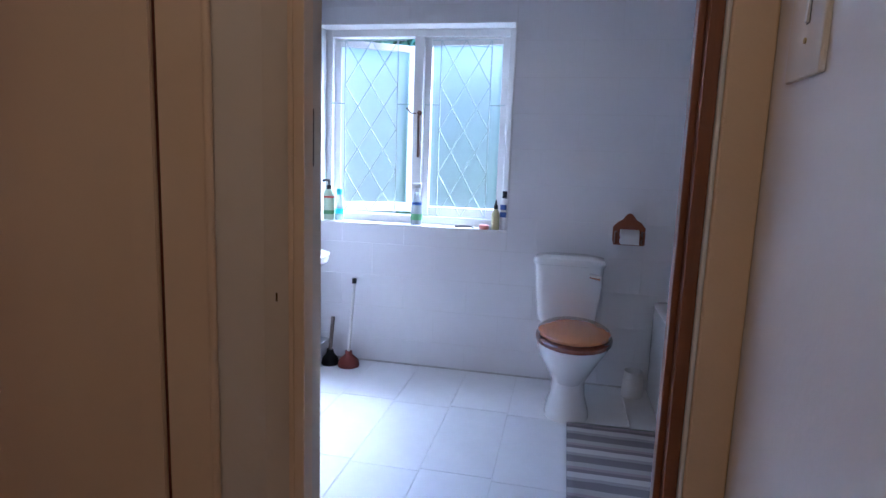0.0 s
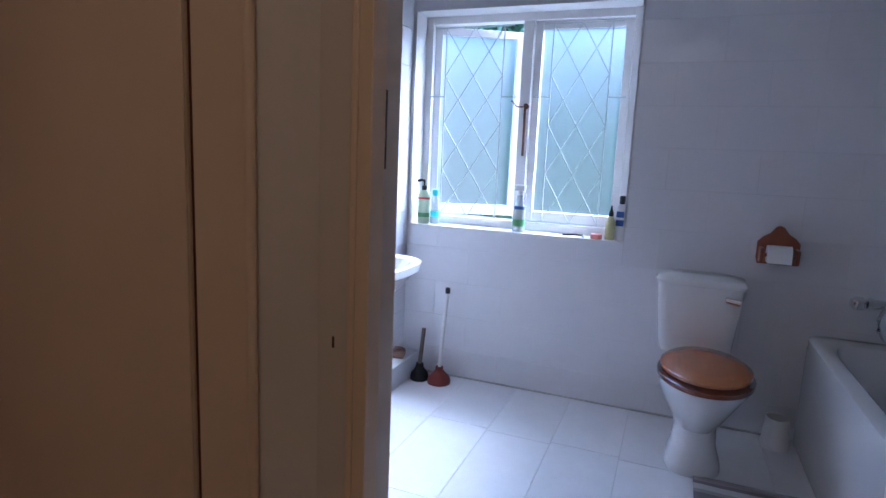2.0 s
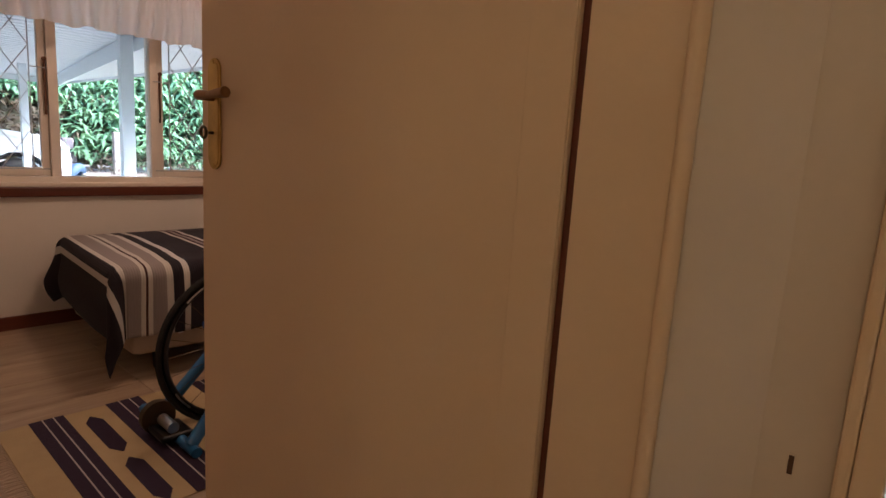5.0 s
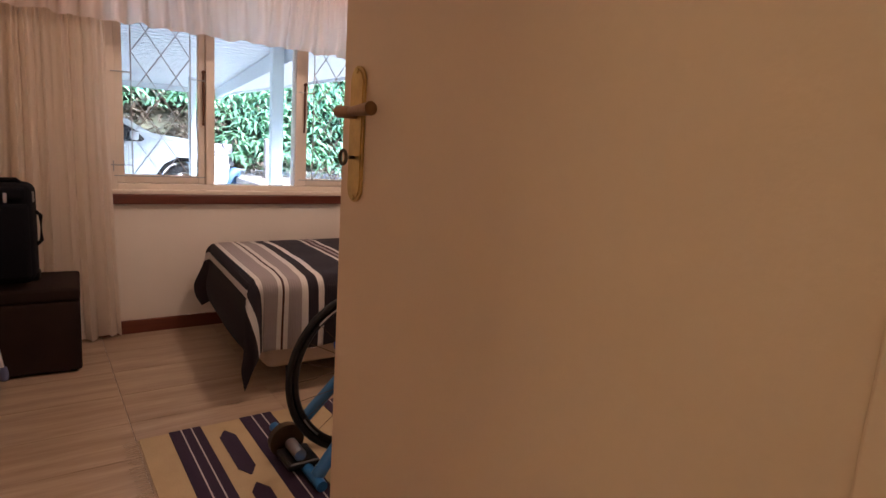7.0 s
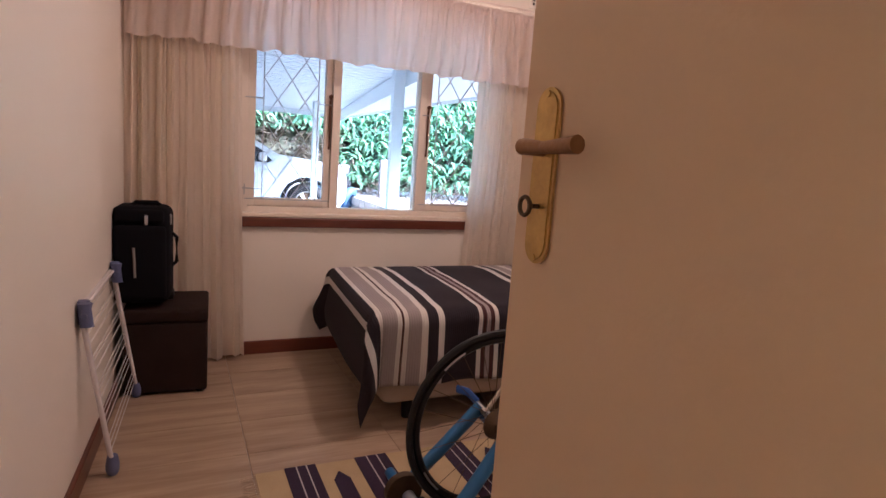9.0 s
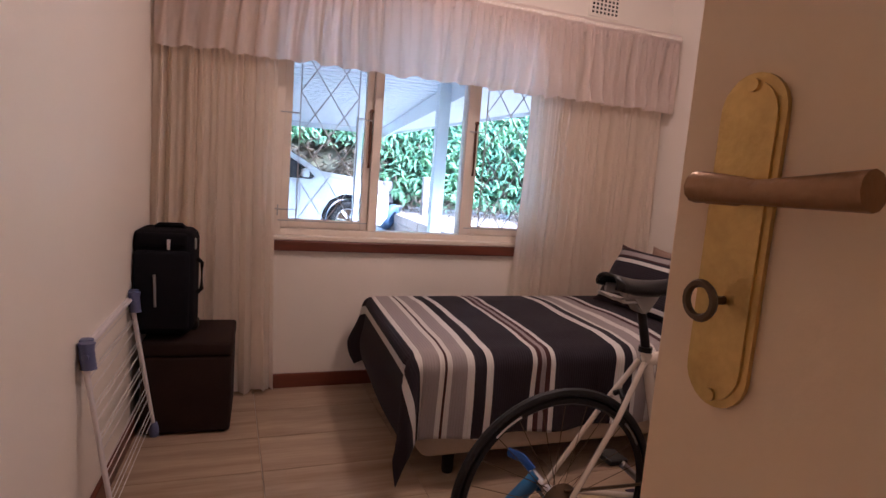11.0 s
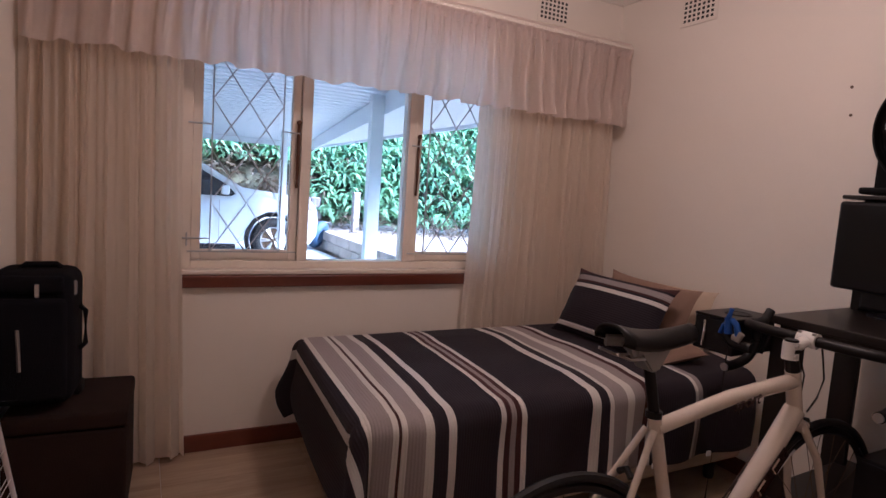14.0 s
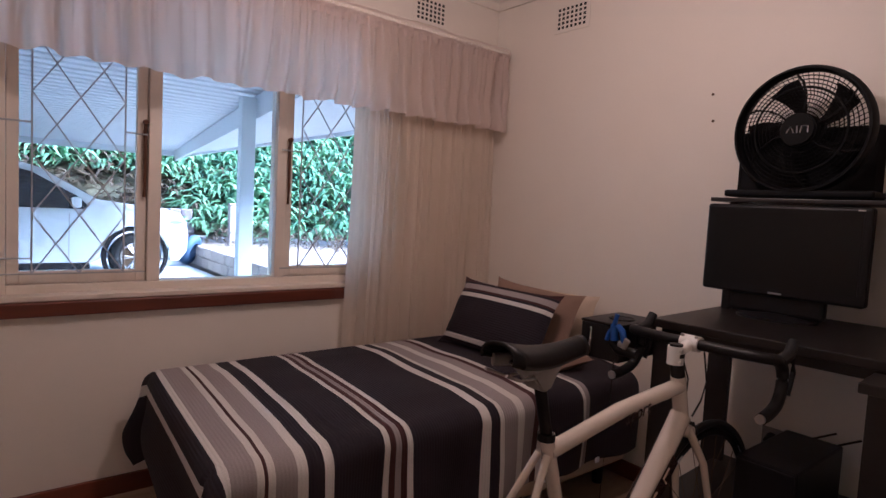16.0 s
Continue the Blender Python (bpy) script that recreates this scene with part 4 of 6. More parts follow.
for i in range(NA + 1):
    a = -DROP * 0.5 + (WID + 1.5 * DROP) * i / NA      # across, outward from the wall
    row, ru = [], []
    for j in range(NB + 1):
        b = -DROP + (LEN + DROP) * j / NB              # along, from the foot
        u, v = max(0.0, a - WID), max(0.0, -b)
        w0 = max(0.0, -a)
        px, py = min(max(a, 0), WID) - WID, max(b, 0.0)
        d = math.hypot(max(u, w0), v)
        side = math.copysign(1, u - w0)
        if d > 0:
            r = 0.065
            if d < r * 1.57:
                out, down = r * math.sin(d / r), r * (1 - math.cos(d / r))
            else:
                out, down = r, r + d - r * 1.57
            wave = 0.034 * noise.noise((b * 3.2, a * 1.2, 4)) + 0.014 * math.sin(b * 17 + a * 3)
            out += wave * min(1, d / 0.25)
            cu, cv = max(u, w0) / d, v / d
            fold = 0.08 * (2 * cu * cv) ** 2 * min(1, d / 0.3) - 0.03 * math.sin(math.pi * min(1, 2 * min(cu, cv))) * min(1, d / 0.3)
            px += side * cu * (out + fold)
            py -= cv * (out + fold)
            z = -down
        else:
            edge = min(1, a / 0.15, (WID - a) / 0.15, b / 0.15)
            z = 0.012 * edge + 0.010 * noise.noise((a * 4, b * 3, 2)) * edge
        py -= 0.055 * min(max(a, 0), WID) / WID
        z = max(z, -BTOP + 0.012)
        row.append(bm.verts.new((px, py, z)))
        ru.append((a, b + 0.435))
    grid.append(row)
    uvs.append(ru)
for i in range(NA):
    for j in range(NB):
        q = ((i, j), (i + 1, j), (i + 1, j + 1), (i, j + 1))
        f = bm.faces.new([grid[s][t] for s, t in q])
        for lp, (s, t) in zip(f.loops, q):
            lp[uvl].uv = uvs[s][t]
ob = part("cloth", bm, M_BED, cov, smooth=True)
ob.modifiers.new("thickness", "SOLIDIFY").thickness = 0.004
for k in range(5):
    y = 0.17 + 0.33 * k
    part("care_tab", box(0.066, y, -0.352, 0.072, y + 0.025, -0.330, 0.001), M_PAPER, cov, "small white cloth tab")


def cushion(name, m, w, h, t, mat, label, seed=0, uv=False):
    c = thing(name, (0, 0, 0), 0, label, "pillow")
    c.matrix_basis = m
    bm = bmesh.new()
    ul = bm.loops.layers.uv.new("UVMap")
    n = 22
    for s in (1, -1):
        g = []
        for i in range(n + 1):
            r = []
            for j in range(n + 1):
                x, y = 2 * i / n - 1, 2 * j / n - 1
                f = max(0, (1 - abs(x) ** 2.6)) ** 0.55 * max(0, (1 - abs(y) ** 2.6)) ** 0.55
                k = 1 - 0.10 * (1 - abs(x) ** 4) * abs(y) ** 3
                l = 1 - 0.08 * (1 - abs(y) ** 4) * abs(x) ** 3
                zz = s * t / 2 * f * (1 + 0.16 * noise.noise((x * 2, y * 2, seed)))
                r.append(bm.verts.new((x * w / 2 * l, y * h / 2 * k, zz)))
            g.append(r)
        for i in range(n):
            for j in range(n):
                vs = [g[i][j], g[i + 1][j], g[i + 1][j + 1], g[i][j + 1]]
                f = bm.faces.new(vs if s > 0 else vs[::-1])
                for lp in f.loops:
                    lp[ul].uv = (lp.vert.co.x, lp.vert.co.y + 0.3)
    bmesh.ops.remove_doubles(bm, verts=bm.verts, dist=0.0005)
    part("case", bm, mat, c, smooth=True)
    e = tube([(-w / 2, -h / 2, 0), (-w / 4, -h / 2 * 0.91, 0), (w / 4, -h / 2 * 0.91, 0), (w / 2, -h / 2, 0)], 0.004, 6)
    part("seam", e, mat, c, smooth=True)
    return c


M_PSTR = striped("striped pillow case", 0.60, [(0.0, DARKC), (0.245, CREAMC), (0.285, DARKC), (0.615, CREAMC), (0.65, DARKC), (0.668, MAROON), (0.685, TAUPE), (0.735, DARKC), (0.755, MAROON)], "Y", rib=28, ribaxis="Y")
cushion("pillow", pose(-3.774, 2.862, 0.737, 63, 1, 3.6), 0.64, 0.37, 0.14, M_PSTR, "dark pillow with cream and taupe stripes leaning at the bed head", 1)
cushion("pillow", pose(-3.73, 3.03, 0.735, 68, 3, 6), 0.54, 0.36, 0.12, M_PILLOW, "taupe brown pillow standing behind the striped pillow", 2)
cushion("pillow", pose(-3.80, 3.24, 0.72, 78, 0, 2), 0.62, 0.31, 0.10, M_CREAM, "cream pillow against the wall at the bed head", 3)
cushion("cushion", pose(-3.50, 2.98, 0.61, 14, 6, -20), 0.28, 0.24, 0.07, M_PILLOW, "crumpled sandy brown cushion lying at the bed edge beside the desk", 4)

# ---- ottoman and suitcase ----
ot = thing("ottoman", (-4.12, 0.565, 0), -3, "dark brown suede storage cube beside the curtain", "ottoman")
part("body", box(-0.2, -0.185, 0.012, 0.2, 0.185, 0.36, 0.012, 3), M_OTT, ot, smooth=True)
part("lid", box(-0.203, -0.188, 0.362, 0.203, 0.188, 0.425, 0.014, 3), M_OTT, ot, smooth=True)
for x in (-0.16, 0.16):
    for y in (-0.15, 0.15):
        part("foot", disc((x, y, 0.006), 0.018, 0.012, "Z", 12), M_BLACKP, ot)
su = thing("suitcase", (-4.055, 0.468, 0.427), -5, "black cloth cabin suitcase standing on the suede cube", "suitcase")
part("body", box(-0.13, -0.14, 0.02, 0.10, 0.112, 0.485, 0.045, 4), M_SUIT, su, smooth=True)
p = part("front_pocket", box(0.09, -0.12, 0.05, 0.135, 0.10, 0.40, 0.02, 3), M_SUIT, su, smooth=True)
part("zip_track", tube([(0.137, -0.03, 0.16), (0.138, -0.032, 0.24), (0.137, -0.035, 0.30)], 0.006, 6), M_GREY, p, "grey zip track")
part("top_pocket", box(0.088, -0.115, 0.415, 0.118, 0.09, 0.475, 0.014, 3), M_SUIT, su, smooth=True)
part("zip_pull", box(0.12, 0.01, 0.405, 0.127, 0.024, 0.45, 0.003), M_SILVER, su, "silver zip pull")
part("top_handle", tube([(-0.02, -0.06, 0.482), (-0.02, -0.045, 0.495), (-0.02, 0.045, 0.497), (-0.02, 0.06, 0.482)], 0.011, 8), M_SUIT, su, smooth=True)
part("strap_end", box(0.03, 0.095, 0.40, 0.06, 0.117, 0.45, 0.006), M_GREY, su, "grey strap end")
part("side_handle", tube([(-0.02, 0.113, 0.19), (-0.02, 0.133, 0.21), (-0.02, 0.133, 0.33), (-0.02, 0.113, 0.35)], 0.009, 8), M_SUIT, su, smooth=True)
for y in (-0.11, 0.09):
    part("wheel", disc((-0.10, y, 0.022), 0.022, 0.02, "Y", 16), M_BLACKP, su)
    part("corner_guard", box(-0.135, y - 0.025, 0.0, -0.06, y + 0.025, 0.05, 0.012), M_BLACKP, su)

# ---- drying rack ----
ra = thing("drying_rack", (0, 0, 0), 0, "folded white tube clothes airer with slate blue joints", "clothes airer")
A0, A1 = Vector((-3.24, 0.385, 0.03)), Vector((-3.95, 0.425, 0.03))
T0, T1 = Vector((-3.24, 0.295, 0.625)), Vector((-3.90, 0.335, 0.635))
for dx in (0.0, 0.034):
    o = Vector((dx, dx * 0.3, 0))
    part("leg", tube([A0 + o * 0.6, T0 + o], 0.0078, 10), M_RACK, ra, smooth=True)
    part("leg", tube([A1 + o * 0.6, T1 + o], 0.0078, 10), M_RACK, ra, smooth=True)
    part("top_rail", tube([T0 + o, T1 + o], 0.0075, 10), M_RACK, ra, smooth=True)
for c in (T0, T1):
    for o in (-0.004, 0.036):
        b = Vector((o, 0.01 + o * 0.3, 0))
        part("joint", tube([c + b + Vector((0, 0, 0.030)), c + b + Vector((0, 0, 0.026)), c + b + Vector((0, 0, 0.004)), c + b + Vector((-0.008, 0.004, -0.05)), c + b + Vector((-0.008, 0.004, -0.055))], 0.019, 14, flat=1.25), M_BLUEP, ra, "slate blue plastic joint", True)
    part("joint_pin", disc(c + Vector((0.055, 0.02, -0.01)), 0.010, 0.012, "X", 14), M_BLUEP, ra, smooth=True)
for c in (A0, A1):
    part("foot", lathe([(0.004, -0.030), (0.018, -0.027), (0.023, -0.012), (0.023, 0.010), (0.018, 0.040), (0.016, 0.042)], 18, centre=(c.x + 0.010, c.y + 0.003, c.z), sx=1.25), M_BLUEP, ra, "slate blue plastic foot", True)
for k in range(11):
    f = (k + 0.7) / 11.5
    p, q = T0.lerp(A0, f), T1.lerp(A1, f)
    part("wire", tube([p, q], 0.0018, 6), M_LINE, ra)
    if k % 2:
        part("wire", tube([p + Vector((0.03, 0.01, 0)), q + Vector((0.03, 0.01, 0))], 0.0018, 6), M_LINE, ra)

# ---- rug ----
rug = thing("rug", (-3.065, 0.87, 0.0), 0, "sand coloured woven rug with navy bands under the bicycle", "rug")
part("weave", box(0, 0, 0.0, 0.86, 1.80, 0.006, 0.002), M_RUGS, rug)
for k, (y, w) in enumerate(((0.107, 0.120), (0.384, 0.135), (0.75, 0.12), (1.03, 0.135), (1.40, 0.12), (1.62, 0.1))):
    b = part("woven_band", box(-0.002, y, 0.0055, 0.862, y + w, 0.0085, 0.001), M_RUGN, rug, "navy woven band")
    for d in (0.36, 0.68):
        part("pale_line", box(-0.001, y + w * d, 0.0086, 0.861, y + w * d + 0.005, 0.0094), M_RUGL, b, "pale woven line")


def motif(y, w, x0, x1):
    """A stepped pointed lozenge, in the plane of the rug."""
    pts = []
    n = 7
    for k in range(n):
        pts += [(x0 + (x1 - x0) * 0.16 * k / n, w / 2 * k / n), (x0 + (x1 - x0) * 0.16 * k / n, w / 2 * (k + 1) / n)]
    up = pts + [(x1 - (p[0] - x0), p[1]) for p in pts[::-1]]
    full = up + [(p[0], -p[1]) for p in up[::-1]]
    bm = bmesh.new()
    low = [bm.verts.new((p[0], y + p[1], 0.0058)) for p in full]
    top = [bm.verts.new((p[0], y + p[1], 0.0085)) for p in full]
    try:
        bm.faces.new(top)
    except ValueError:
        pass
    for i in range(len(full)):
        j = (i + 1) % len(full)
        bm.faces.new((low[i], low[j], top[j], top[i]))
    bmesh.ops.recalc_face_normals(bm, faces=bm.faces)
    return bm


for y in (0.302, 0.95, 1.56):
    part("motif", motif(y, 0.062, 0.08, 0.44), M_RUGN, rug, "navy stepped motif")
    part("motif", motif(y, 0.062, 0.50, 0.84), M_RUGN, rug, "navy stepped motif")
bm = bmesh.new()
rnd = random.Random(5)
for k in range(70):
    x = 0.01 + 0.84 * k / 69
    a, d = rnd.uniform(-0.012, 0.012), rnd.uniform(0.04, 0.06)
    tube([(x, 0.0, 0.004), (x + a * 0.4, -d * 0.5, 0.005), (x + a, -d, 0.003)], 0.0016, 4, bm)
part("fringe", bm, M_CREAM, rug, "cream knotted fringe", kind="stuff")
# ---- bicycle: rear hub at the origin, the front towards +y ----
bk = thing("bicycle", (-2.60, 1.615, 0.334), 0, "white road racing bicycle with black red lettering panels on a trainer", "bicycle")


def wheel(cy, name):
    t = part("wheel", ring((0, cy, 0), 0.322, 0.0125, "X", 72, 8), M_BLACK, bk, "black racing wheel", True)
    part("rim", ring((0, cy, 0), 0.298, 0.013, "X", 72, 6, flat=0.75), M_BLACKP, t, "black rim", True)
    part("hub", tube([(-0.045, cy, 0), (-0.02, cy, 0), (0.02, cy, 0), (0.045, cy, 0)], 0.018, 14), M_SILVER, t, "silver hub", True)
    for k in range(24):
        a = 2 * math.pi * k / 24
        s = 1 if k % 2 else -1
        b = a + s * 0.5
        part("spoke", tube([(0.03 * s, cy + 0.018 * math.cos(b), 0.018 * math.sin(b)), (0, cy + 0.29 * math.cos(a), 0.29 * math.sin(a))], 0.0012, 4), M_DARKMETAL, t)
    for k in range(4):
        a0 = k * math.pi / 2 + 0.5
        part("rim_mark", tube([(0.0105, cy + 0.300 * math.cos(a0 + 0.05 * q), 0.300 * math.sin(a0 + 0.05 * q)) for q in range(7)], 0.0035, 4), M_SILVER, t, "pale rim lettering bar")
    return t


wheel(0.0, "rear")
wheel(0.985, "front")
BB, SL, HT, HB = Vector((0, 0.410, -0.07)), Vector((0, 0.265, 0.415)), Vector((0, 0.799, 0.500)), Vector((0, 0.840, 0.352))
ST = Vector((0, 0.776, 0.564))
part("seat_tube", tube([BB, SL, SL + (SL - BB).normalized() * 0.03], 0.0165, 14), M_BIKE, bk, smooth=True)
tt = part("top_tube", tube([SL + Vector((0, 0, -0.012)), SL.lerp(HT, 0.5) + Vector((0, 0, -0.008)), HT + Vector((0, 0.008, -0.03))], 0.019, 14, r2=0.022), M_BIKE, bk, smooth=True)
dt = part("down_tube", tube([BB, BB.lerp(HB, 0.5), HB + Vector((0, -0.01, 0.03))], 0.026, 14, r2=0.029), M_BIKE, bk, smooth=True)
D = (HB - BB).normalized()
N = Vector((0, -D.z, D.y))
for s in (1, -1):
    bm = bmesh.new()
    c = BB + D * 0.10
    e = BB + D * 0.50
    w = N * 0.02
    vs = [bm.verts.new(p + Vector((s * q, 0, 0))) for p in (c - w, e - w, e + w, c + w) for q in (0.0292, 0.031)]
    for idx in ((0, 2, 4, 6), (1, 3, 5, 7), (0, 1, 3, 2), (2, 3, 5, 4), (4, 5, 7, 6), (6, 7, 1, 0)):
        bm.faces.new([vs[i] for i in idx])
    bmesh.ops.recalc_face_normals(bm, faces=bm.faces)
    part("dark_panel", bm, M_BIKEB, dt, "black and maroon panel with raised pale letters")
    for k in range(5):
        p = BB + D * (0.13 + 0.075 * k)
        part("letter_bar", tube([p - N * 0.011 + Vector((s * 0.0315, 0, 0)), p + N * 0.011 + Vector((s * 0.0315, 0, 0)), p + N * 0.011 + D * 0.035 + Vector((s * 0.0315, 0, 0))], 0.0035, 5), M_CREAM, dt, "pale letter bar")
part("head_tube", tube([HB, HT], 0.021, 16), M_BIKE, bk, smooth=True)
part("headset_spacer", tube([HT, HT.lerp(ST, 0.75)], 0.0195, 16), M_BLACKP, bk, "black headset spacer")
for s in (1, -1):
    part("seat_stay", tube([SL + Vector((s * 0.012, -0.015, -0.012)), Vector((s * 0.042, 0.155, 0.25)), Vector((s * 0.062, 0.0, 0.01))], 0.009, 10, r2=0.008), M_BIKE, bk, smooth=True)
    part("chain_stay", tube([BB + Vector((s * 0.03, -0.02, 0)), Vector((s * 0.06, 0.0, 0.0))], 0.011, 10, r2=0.008), M_BIKE, bk, smooth=True)
    part("fork_blade", tube([HB + Vector((s * 0.018, 0.002, -0.002)), Vector((s * 0.043, 0.90, 0.24)), Vector((s * 0.052, 0.94, 0.10)), Vector((s * 0.052, 0.985, 0.0))], 0.015, 12, r2=0.008, flat=0.8), M_BIKE, bk, smooth=True)
part("fork_crown", tube([HB + Vector((-0.03, 0.006, -0.015)), HB + Vector((0.03, 0.006, -0.015))], 0.018, 12), M_BIKE, bk, smooth=True)
# stem and bars
SE = ST + Vector((0, 0.080, 0.022))
st_ = part("stem", tube([ST + Vector((0, -0.004, 0)), SE], 0.0165, 14), M_WHITE, bk, "white stem with black bolts", True)
part("stem_clamp", tube([ST + Vector((0, 0, -0.028)), ST + Vector((0, 0, 0.022))], 0.022, 16), M_WHITE, st_, smooth=True)
for q in (0.012, -0.018):
    part("bolt", disc(ST + Vector((0.021, -0.008, q)), 0.0055, 0.006, "X", 10), M_SILVER, st_, "silver clamp bolt")
part("clamp_slot", box(0.0195, -0.013, ST.z - 0.008, 0.0225, 0.009, ST.z + 0.003, 0.001), M_BLACKP, st_).location = (0, ST.y, 0)
for q in (1, -1):
    part("bolt", disc(SE + Vector((q * 0.020, -0.012, 0.021)), 0.0055, 0.006, "Z", 10), M_SILVER, st_, "silver clamp bolt")
part("top_cap", disc(ST + Vector((0, 0, 0.025)), 0.018, 0.006, "Z", 16), M_BLACKP, st_, "black top cap")
part("face_plate", tube([SE + Vector((-0.026, 0, 0)), SE + Vector((0.026, 0, 0))], 0.023, 16), M_WHITE, st_, smooth=True)
for s in (1, -1):
    pts = [SE, SE + Vector((s * 0.10, 0, 0)), SE + Vector((s * 0.185, 0.012, 0.0)), SE + Vector((s * 0.207, 0.045, -0.006)), SE + Vector((s * 0.21, 0.080, -0.03)), SE + Vector((s * 0.212, 0.085, -0.075)), SE + Vector((s * 0.215, 0.055, -0.12)), SE + Vector((s * 0.217, 0.0, -0.138)), SE + Vector((s * 0.218, -0.045, -0.142))]
    cv = []
    for i in range(len(pts) - 1):
        p0, p1, p2, p3 = pts[max(i - 1, 0)], pts[i], pts[i + 1], pts[min(i + 2, len(pts) - 1)]
        for q in range(5):
            t = q / 5
            cv.append(0.5 * ((2 * p1) + (p2 - p0) * t + (2 * p0 - 5 * p1 + 4 * p2 - p3) * t * t + (3 * p1 - p0 - 3 * p2 + p3) * t ** 3))
    cv.append(pts[-1])
    h = part("handlebar", tube(cv, 0.0155, 12), M_BLACKP, bk, "black taped drop handlebar", True)
    part("end_plug", disc(pts[-1] + Vector((0, -0.002, 0)), 0.013, 0.006, "Y", 12), M_SILVER, h, "silver end plug")
    hd = part("brake_hood", tube([SE + Vector((s * 0.21, 0.06, -0.012)), SE + Vector((s * 0.21, 0.12, 0.002)), SE + Vector((s * 0.21, 0.145, 0.035))], 0.017, 12, r2=0.014), M_BLACK, bk, "black rubber brake hood", True)
    part("brake_lever", tube([SE + Vector((s * 0.212, 0.14, 0.005)), SE + Vector((s * 0.213, 0.15, -0.05)), SE + Vector((s * 0.214, 0.125, -0.11))], 0.008, 8, r2=0.006), M_BLACKP, hd, smooth=True)
for k, s in enumerate((1, -1)):
    part("cable", tube([SE + Vector((s * 0.04, 0.0, -0.018)), SE + Vector((s * 0.034, 0.022, -0.05)), SE + Vector((0.012 + s * 0.022, 0.030 + s * 0.010, -0.11)), Vector((0.010 + s * 0.018, 0.875 + s * 0.008, 0.42)), Vector((s * 0.014, 0.868, 0.375))], 0.0026, 6), M_BLACK, bk, "black brake cable", True)
# saddle and post
part("seat_post", tube([SL, SL + Vector((0, -0.048, 0.175))], 0.0135, 14), M_BLACKP, bk, "black seat post", True)
part("seat_clamp", disc(SL + Vector((0, -0.008, 0.025)), 0.02, 0.016, "Z", 16), M_BLACKP, bk)
bm = bmesh.new()
g = []
SY0, SY1, SZ = 0.094, 0.355, 0.652
for i in range(19):
    t = i / 18
    y = SY0 + (SY1 - SY0) * t
    w = 0.045 * (1 - t) ** 1.7 + 0.017 + (-0.02 if i == 0 else 0)
    row = []
    for j in range(13):
        a = math.pi * (j / 12 - 0.5) * 1.25
        row.append(bm.verts.new((w * math.sin(a), y, SZ + 0.012 * (1 - t) ** 3 - 0.012 * math.sin(math.pi * t) + 0.022 * math.cos(a) - 0.024)))
    g.append(row)
for i in range(18):
    for j in range(12):
        bm.faces.new((g[i][j], g[i + 1][j], g[i + 1][j + 1], g[i][j + 1]))
sd = part("saddle", bm, M_BLACKP, bk, "black and grey racing saddle", True)
sd.modifiers.new("thickness", "SOLIDIFY").thickness = 0.008
for s in (1, -1):
    part("side_panel", tube([(s * 0.046, 0.125, SZ - 0.034), (s * 0.032, 0.18, SZ - 0.036), (s * 0.022, 0.25, SZ - 0.030)], 0.009, 8, flat=1.6), M_GREY, sd, "grey saddle flank", True)
    part("saddle_rail", tube([(s * 0.03, 0.09, SZ - 0.045), (s * 0.022, 0.14, SZ - 0.065), (s * 0.022, 0.22, SZ - 0.065), (s * 0.01, 0.31, SZ - 0.03)], 0.0035, 8), M_SILVER, sd, "steel saddle rail", True)
fl = outline([(0.140, SZ - 0.034), (0.275, SZ - 0.032), (0.262, SZ - 0.055), (0.232, SZ - 0.098), (0.208, SZ - 0.100), (0.175, SZ - 0.062)], -0.026, 0.026)
for q in fl.verts:
    q.co.x, q.co.y = q.co.y, q.co.x
bmesh.ops.recalc_face_normals(fl, faces=fl.faces)
bmesh.ops.bevel(fl, geom=list(fl.edges), offset=0.005, segments=2, affect="EDGES")
part("under_shell", fl, M_GREY, bk, "grey shell under the saddle", True)
# word on the top tube
cu = bpy.data.curves.new("word", "FONT")
cu.body, cu.size, cu.extrude, cu.shear = "sport", 0.050, 0.0006, 0.3
tmp = new("word", cu)
bpy.context.view_layer.update()
wm = bpy.data.meshes.new_from_object(tmp.evaluated_get(bpy.context.evaluated_depsgraph_get()))
bpy.data.objects.remove(tmp)
wm.materials.clear()
wm.materials.append(M_BIKEB)
d = (HT + Vector((0, 0.008, -0.03)) - SL - Vector((0, 0, -0.012))).normalized()
up = Vector((0, -d.z, d.y))
wd = new("word", wm)
wd.parent = tt
wd.matrix_basis = Matrix.Translation(SL + d * 0.26 + Vector((0.0236, 0, -0.027))) @ Matrix(((0, 0, 1, 0), (d.y, up.y, 0, 0), (d.z, up.z, 0, 0), (0, 0, 0, 1)))
tagged(wd, "dark red slanted lettering")
# drive train
cr = part("crankset", disc(BB + Vector((0.045, 0, 0)), 0.10, 0.004, "X", 40), M_BLACKP, bk, "black chainring and cranks")
part("crank_arm", tube([BB + Vector((0.055, 0, 0)), BB + Vector((0.065, 0.13, -0.11))], 0.012, 10), M_SILVER, cr, "silver crank arm", True)
part("crank_arm", tube([BB + Vector((-0.055, 0, 0)), BB + Vector((-0.065, -0.13, 0.11))], 0.012, 10), M_SILVER, cr, "silver crank arm", True)
part("pedal", box(0.07, 0.505, -0.20, 0.15, 0.575, -0.18, 0.006), M_BLACKP, cr)
part("pedal", box(-0.15, 0.24, 0.03, -0.07, 0.31, 0.05, 0.006), M_BLACKP, cr)
